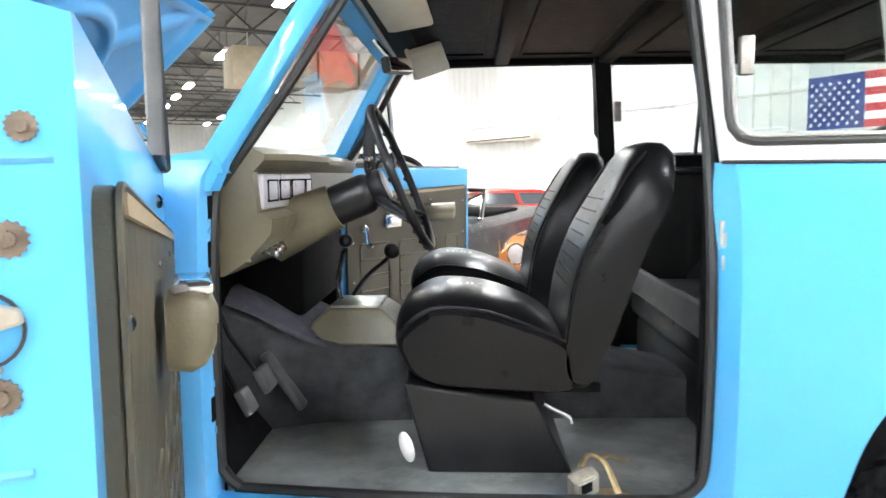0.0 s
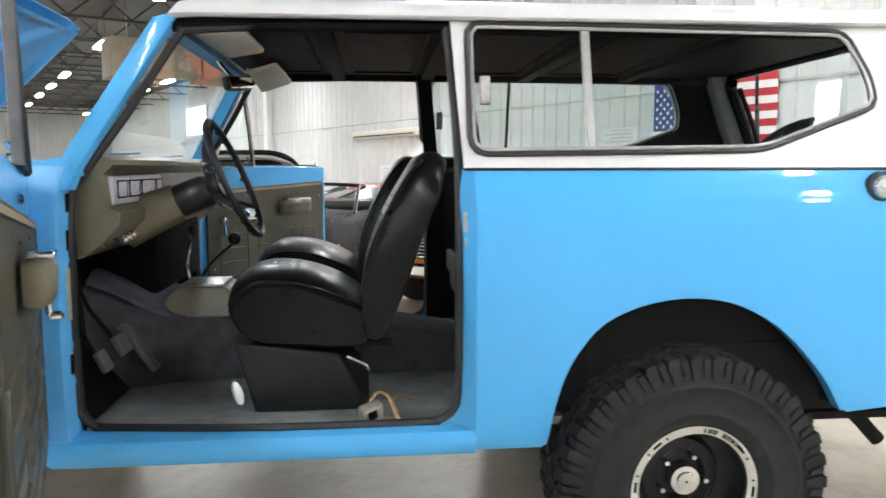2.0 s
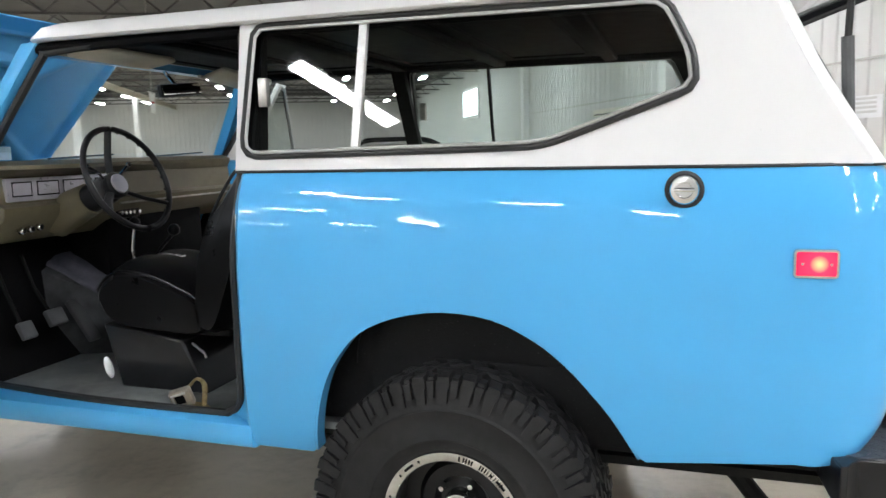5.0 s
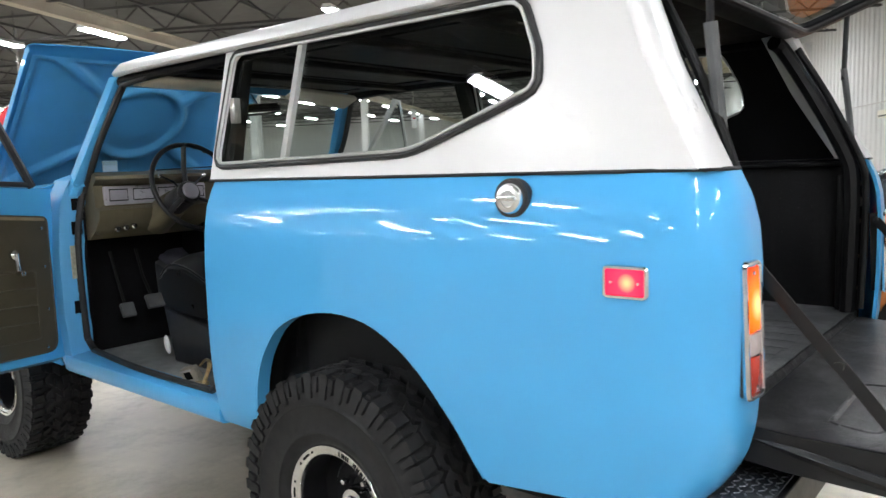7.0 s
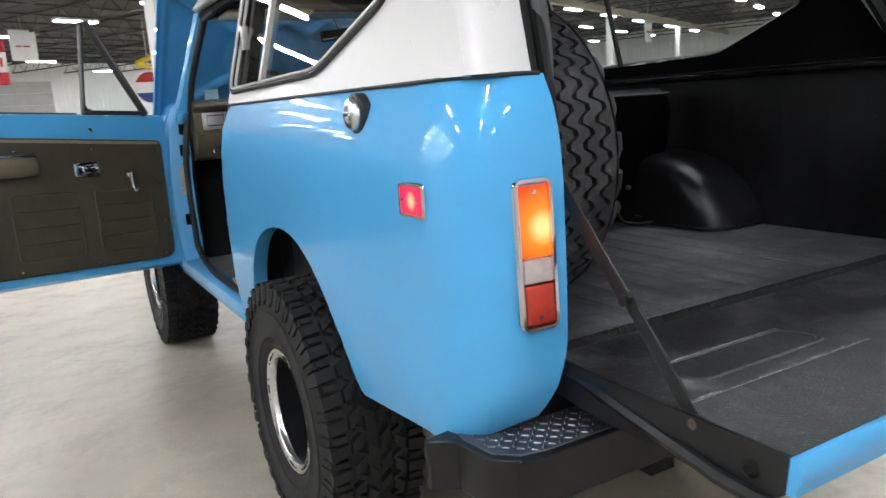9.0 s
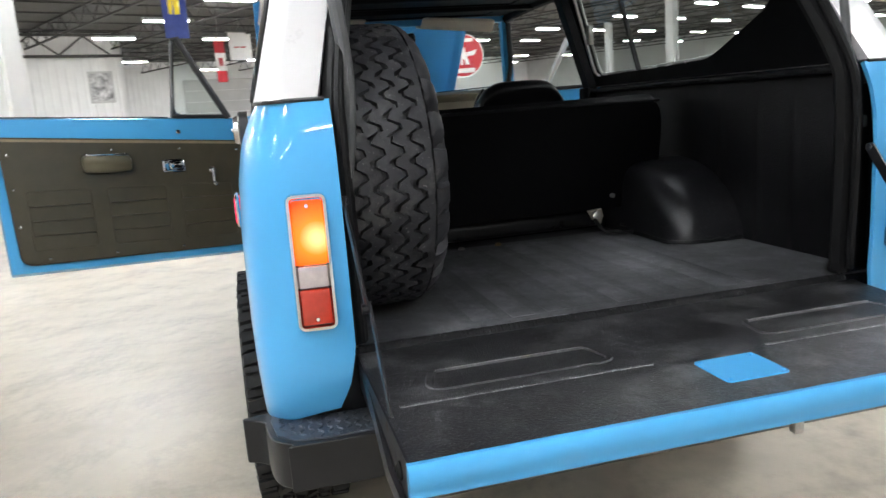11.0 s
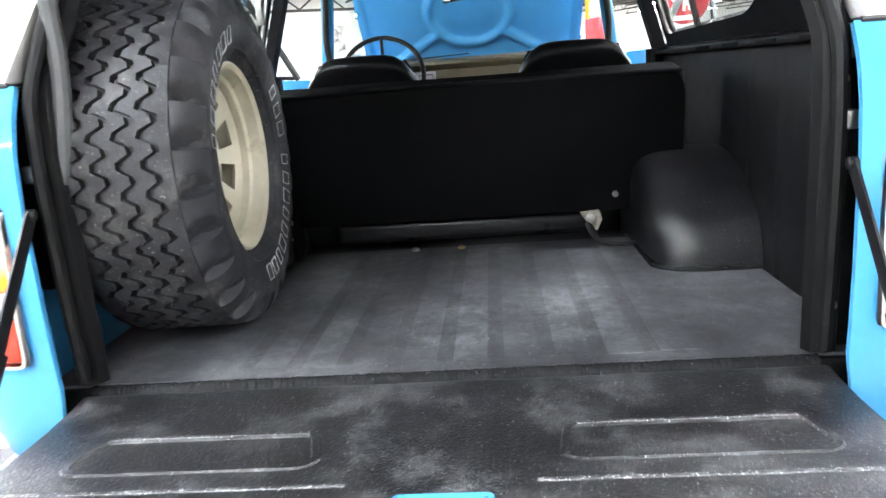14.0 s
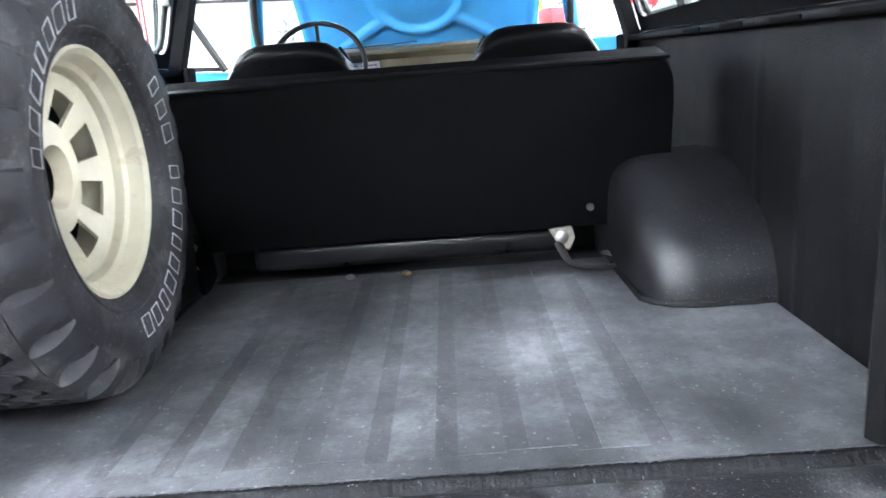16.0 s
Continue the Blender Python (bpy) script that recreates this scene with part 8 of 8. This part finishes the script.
hanging_flag("hanging_flag", -22.0, 10.70, 11.10, 2.75, 4.15, "red and white flag hanging from the roof", ((0, 1, 0.0, 0.28, FLAG_RED), (0, 1, 0.28, 0.72, FLAG_WHITE), (0.3, 0.7, 0.40, 0.60, FLAG_RED), (0, 1, 0.72, 1.0, FLAG_RED)))
hanging_flag("hanging_banner", -22.0, 11.28, 12.15, 3.5, 4.45, "white printed banner hanging from the roof", ((0, 1, 0, 1, FLAG_WHITE), (0.2, 0.8, 0.45, 0.5, FLAG_RED)))
hanging_flag("striped_flag", -20.0, 2.3, 2.7, 2.5, 3.95, "striped flag hanging by the far wall", tuple((k / 7, (k + 1) / 7, 0, 1, FLAG_RED if k % 2 == 0 else FLAG_WHITE) for k in range(7)))
post = thing("white_column", hall(-9.0, 1.25, 0.0), "tall white column with a red base label", "column")
hanging_flag("dark_banner", -13.0, 5.2, 5.75, 3.2, 4.3, "dark banner with a yellow emblem hanging from the roof", ((0, 1, 0, 1, FLAG_BLUE), (0.25, 0.75, 0.45, 0.75, CAR_YELLOW)))
hanging_flag("paper_sign", -3.3, 16.0, 16.6, 2.40, 2.85, "white paper sign hanging among the roof lights", ((0, 1, 0, 1, FLAG_WHITE), (0.2, 0.8, 0.5, 0.6, FLAG_RED)))
bm = BM()
hbox(bm, -9.12, -8.88, 1.13, 1.37, 0, TOP - 0.56)
part("shaft", bm, COLUMN, post, smooth=0)
bm = BM()
hbox(bm, -9.14, -8.86, 1.11, 1.39, 1.45, 1.62)
part("label_band", bm, FLAG_RED, post, smooth=0)

# round red sign and a globe-topped pump
sg = thing("round_sign", hall(-12.0, 13.0, 2.0), "large round red sign with a white emblem, no readable words", "sign")
face_m = H @ Matrix.Translation((-12.0, 13.0, 2.66)) @ Matrix.Rotation(radians(50), 4, "Z")
bm = BM()
lathe(bm, [(0.01, -0.03), (0.55, -0.03), (0.58, -0.02), (0.58, 0.02), (0.55, 0.03), (0.01, 0.03)], 40, m=face_m)
part("disc", bm, FLAG_RED, sg)
bm = BM()
lathe(bm, [(0.555, -0.034), (0.582, -0.034), (0.582, 0.034), (0.555, 0.034)], 40, m=face_m)
part("rim", bm, FLAG_WHITE, sg)
for oo in ([(-0.07, -0.24), (-0.02, 0.22), (0.06, 0.22), (0.18, -0.24), (0.08, -0.24), (0.05, -0.1), (-0.0, -0.1), (-0.0, -0.24)], [(-0.40, 0.14), (-0.08, 0.08), (-0.08, -0.02), (-0.30, 0.0)], [(0.40, 0.14), (0.12, 0.08), (0.12, -0.02), (0.32, 0.0)],
           [(-0.30, 0.36), (0.30, 0.36), (0.30, 0.45), (-0.30, 0.45)], [(-0.32, -0.46), (0.32, -0.46), (0.32, -0.34), (-0.32, -0.34)]):
    bm = BM()
    prism(bm, oo, "y", -0.038, 0.038, m=face_m)
    part("emblem", bm, FLAG_WHITE, sg, smooth=0)
bm = BM()
sweep(bm, [hall(-12.0, 13.0, 3.18), hall(-12.0, 13.0, TOP)], 0.02, 6)
part("hanger", bm, STEEL, sg)
pump = thing("globe_pump", hall(-12.0, 10.4, 0), "old fuel pump with a white globe on top", "fuel pump")
pm = H @ Matrix.Translation((-12.0, 10.4, 0))
bm = BM()
box(bm, -0.25, 0.25, -0.22, 0.22, 0, 1.75, 0.04, m=pm)
part("cabinet", bm, FLAG_WHITE, pump)
bm = BM()
box(bm, -0.27, 0.27, -0.24, 0.24, 1.75, 2.36, 0.05, m=pm)
part("head", bm, FLAG_RED, pump)
bm = BM()
lathe(bm, [(0.02, -0.07), (0.20, -0.06), (0.22, 0.0), (0.20, 0.06), (0.02, 0.07)], 28, m=pm @ Matrix.Translation((0, 0, 2.62)) @ Matrix.Rotation(radians(50), 4, "Z"), cap=True)
part("globe", bm, FLAG_WHITE, pump)

# boxed duct under the roof and a yellow hoist
duct = thing("air_duct", hall(3.5, 15.8, 3.35), "beige boxed air duct hung under the roof", "duct")
for k in range(4):
    bm = BM()
    hbox(bm, 1.7 + 0.95 * k, 2.6 + 0.95 * k, 15.2, 16.4, 3.35 + 0.10 * (k % 2), 4.15, 0.02)
    part("duct_section", bm, mat("beige_duct_" + "abcd"[k], (0.30, 0.255, 0.19), 0.6, var=0.12), duct)
for p in (2.1, 4.9):
    bm = BM()
    sweep(bm, [hall(p, 15.6, 4.1), hall(p, 15.6, TOP)], 0.012, 5)
    part("hanger_rod", bm, STEEL, duct)
hoist = thing("yellow_hoist", hall(-21.5, 16.5, 3.0), "yellow painted hoist arm in the far hall", "hoist")
for a, b in (((-21.5, 15.4, 3.4), (-21.5, 17.4, 4.1)), ((-21.5, 15.4, 3.4), (-21.5, 16.2, 3.2)), ((-21.5, 16.8, 0.0), (-21.5, 16.8, 4.0))):
    bm = BM()
    sweep(bm, [hall(*a), hall(*b)], 0.09, 4)
    part("arm", bm, CAR_YELLOW, hoist, smooth=0)
disc_m = H @ Matrix.Translation((-21.4, 15.8, 2.55)) @ Matrix.Rotation(radians(65), 4, "Z")
em = thing("emblem_sign", hall(-21.4, 15.8, 2.0), "round red, white and blue sign hanging under a yellow hoist", "sign")
bm = BM()
lathe(bm, [(0.01, -0.04), (0.58, -0.04), (0.60, -0.03), (0.60, 0.03), (0.58, 0.04), (0.01, 0.04)], 36, m=disc_m)
part("disc", bm, FLAG_WHITE, em)
for lo, hi, mt in ((20, 160, FLAG_RED), (200, 340, FLAG_BLUE)):
    bm = BM()
    prism(bm, [(0.55 * math.cos(radians(lo + (hi - lo) * i / 14)), 0.55 * math.sin(radians(lo + (hi - lo) * i / 14))) for i in range(15)], "y", -0.046, 0.046, m=disc_m)
    part("emblem", bm, mt, em, smooth=0)
bm = BM()
sweep(bm, [hall(-21.4, 15.8, 3.14), hall(-21.4, 15.8, TOP)], 0.02, 6)
part("hanger", bm, STEEL, em)
gd = thing("roller_door", hall(PF + 0.05, 20.2, 0), "grey sectional roller door in the far wall", "door", kind="structure")
for k in range(6):
    bm = BM()
    hbox(bm, PF + 0.02, PF + 0.06, 17.3, 23.1, 0.02 + 0.66 * k, 0.66 + 0.66 * k, 0.01)
    part("door_section", bm, WALL_GREY, gd, smooth=0)
bm = BM()
for a, b in (((-5.35, -4.15), (-4.80, -3.79)), ((-4.45, -3.53), (-3.75, -3.05))):
    a, b = Vector((*a, 0)), Vector((*b, 0))
    n_ = Vector((a.y - b.y, b.x - a.x, 0)).normalized() * 0.05
    prism(bm, [(p.x, p.y) for p in (a - n_, b - n_, b + n_, a + n_)], "z", 0.001, 0.003)
tagged(part("floor_marking", bm, mat("worn_yellow_paint", (0.62, 0.47, 0.14), 0.6, var=0.3, scale=10), smooth=0), "worn yellow dashes painted on the floor", "floor marking", kind="structure")
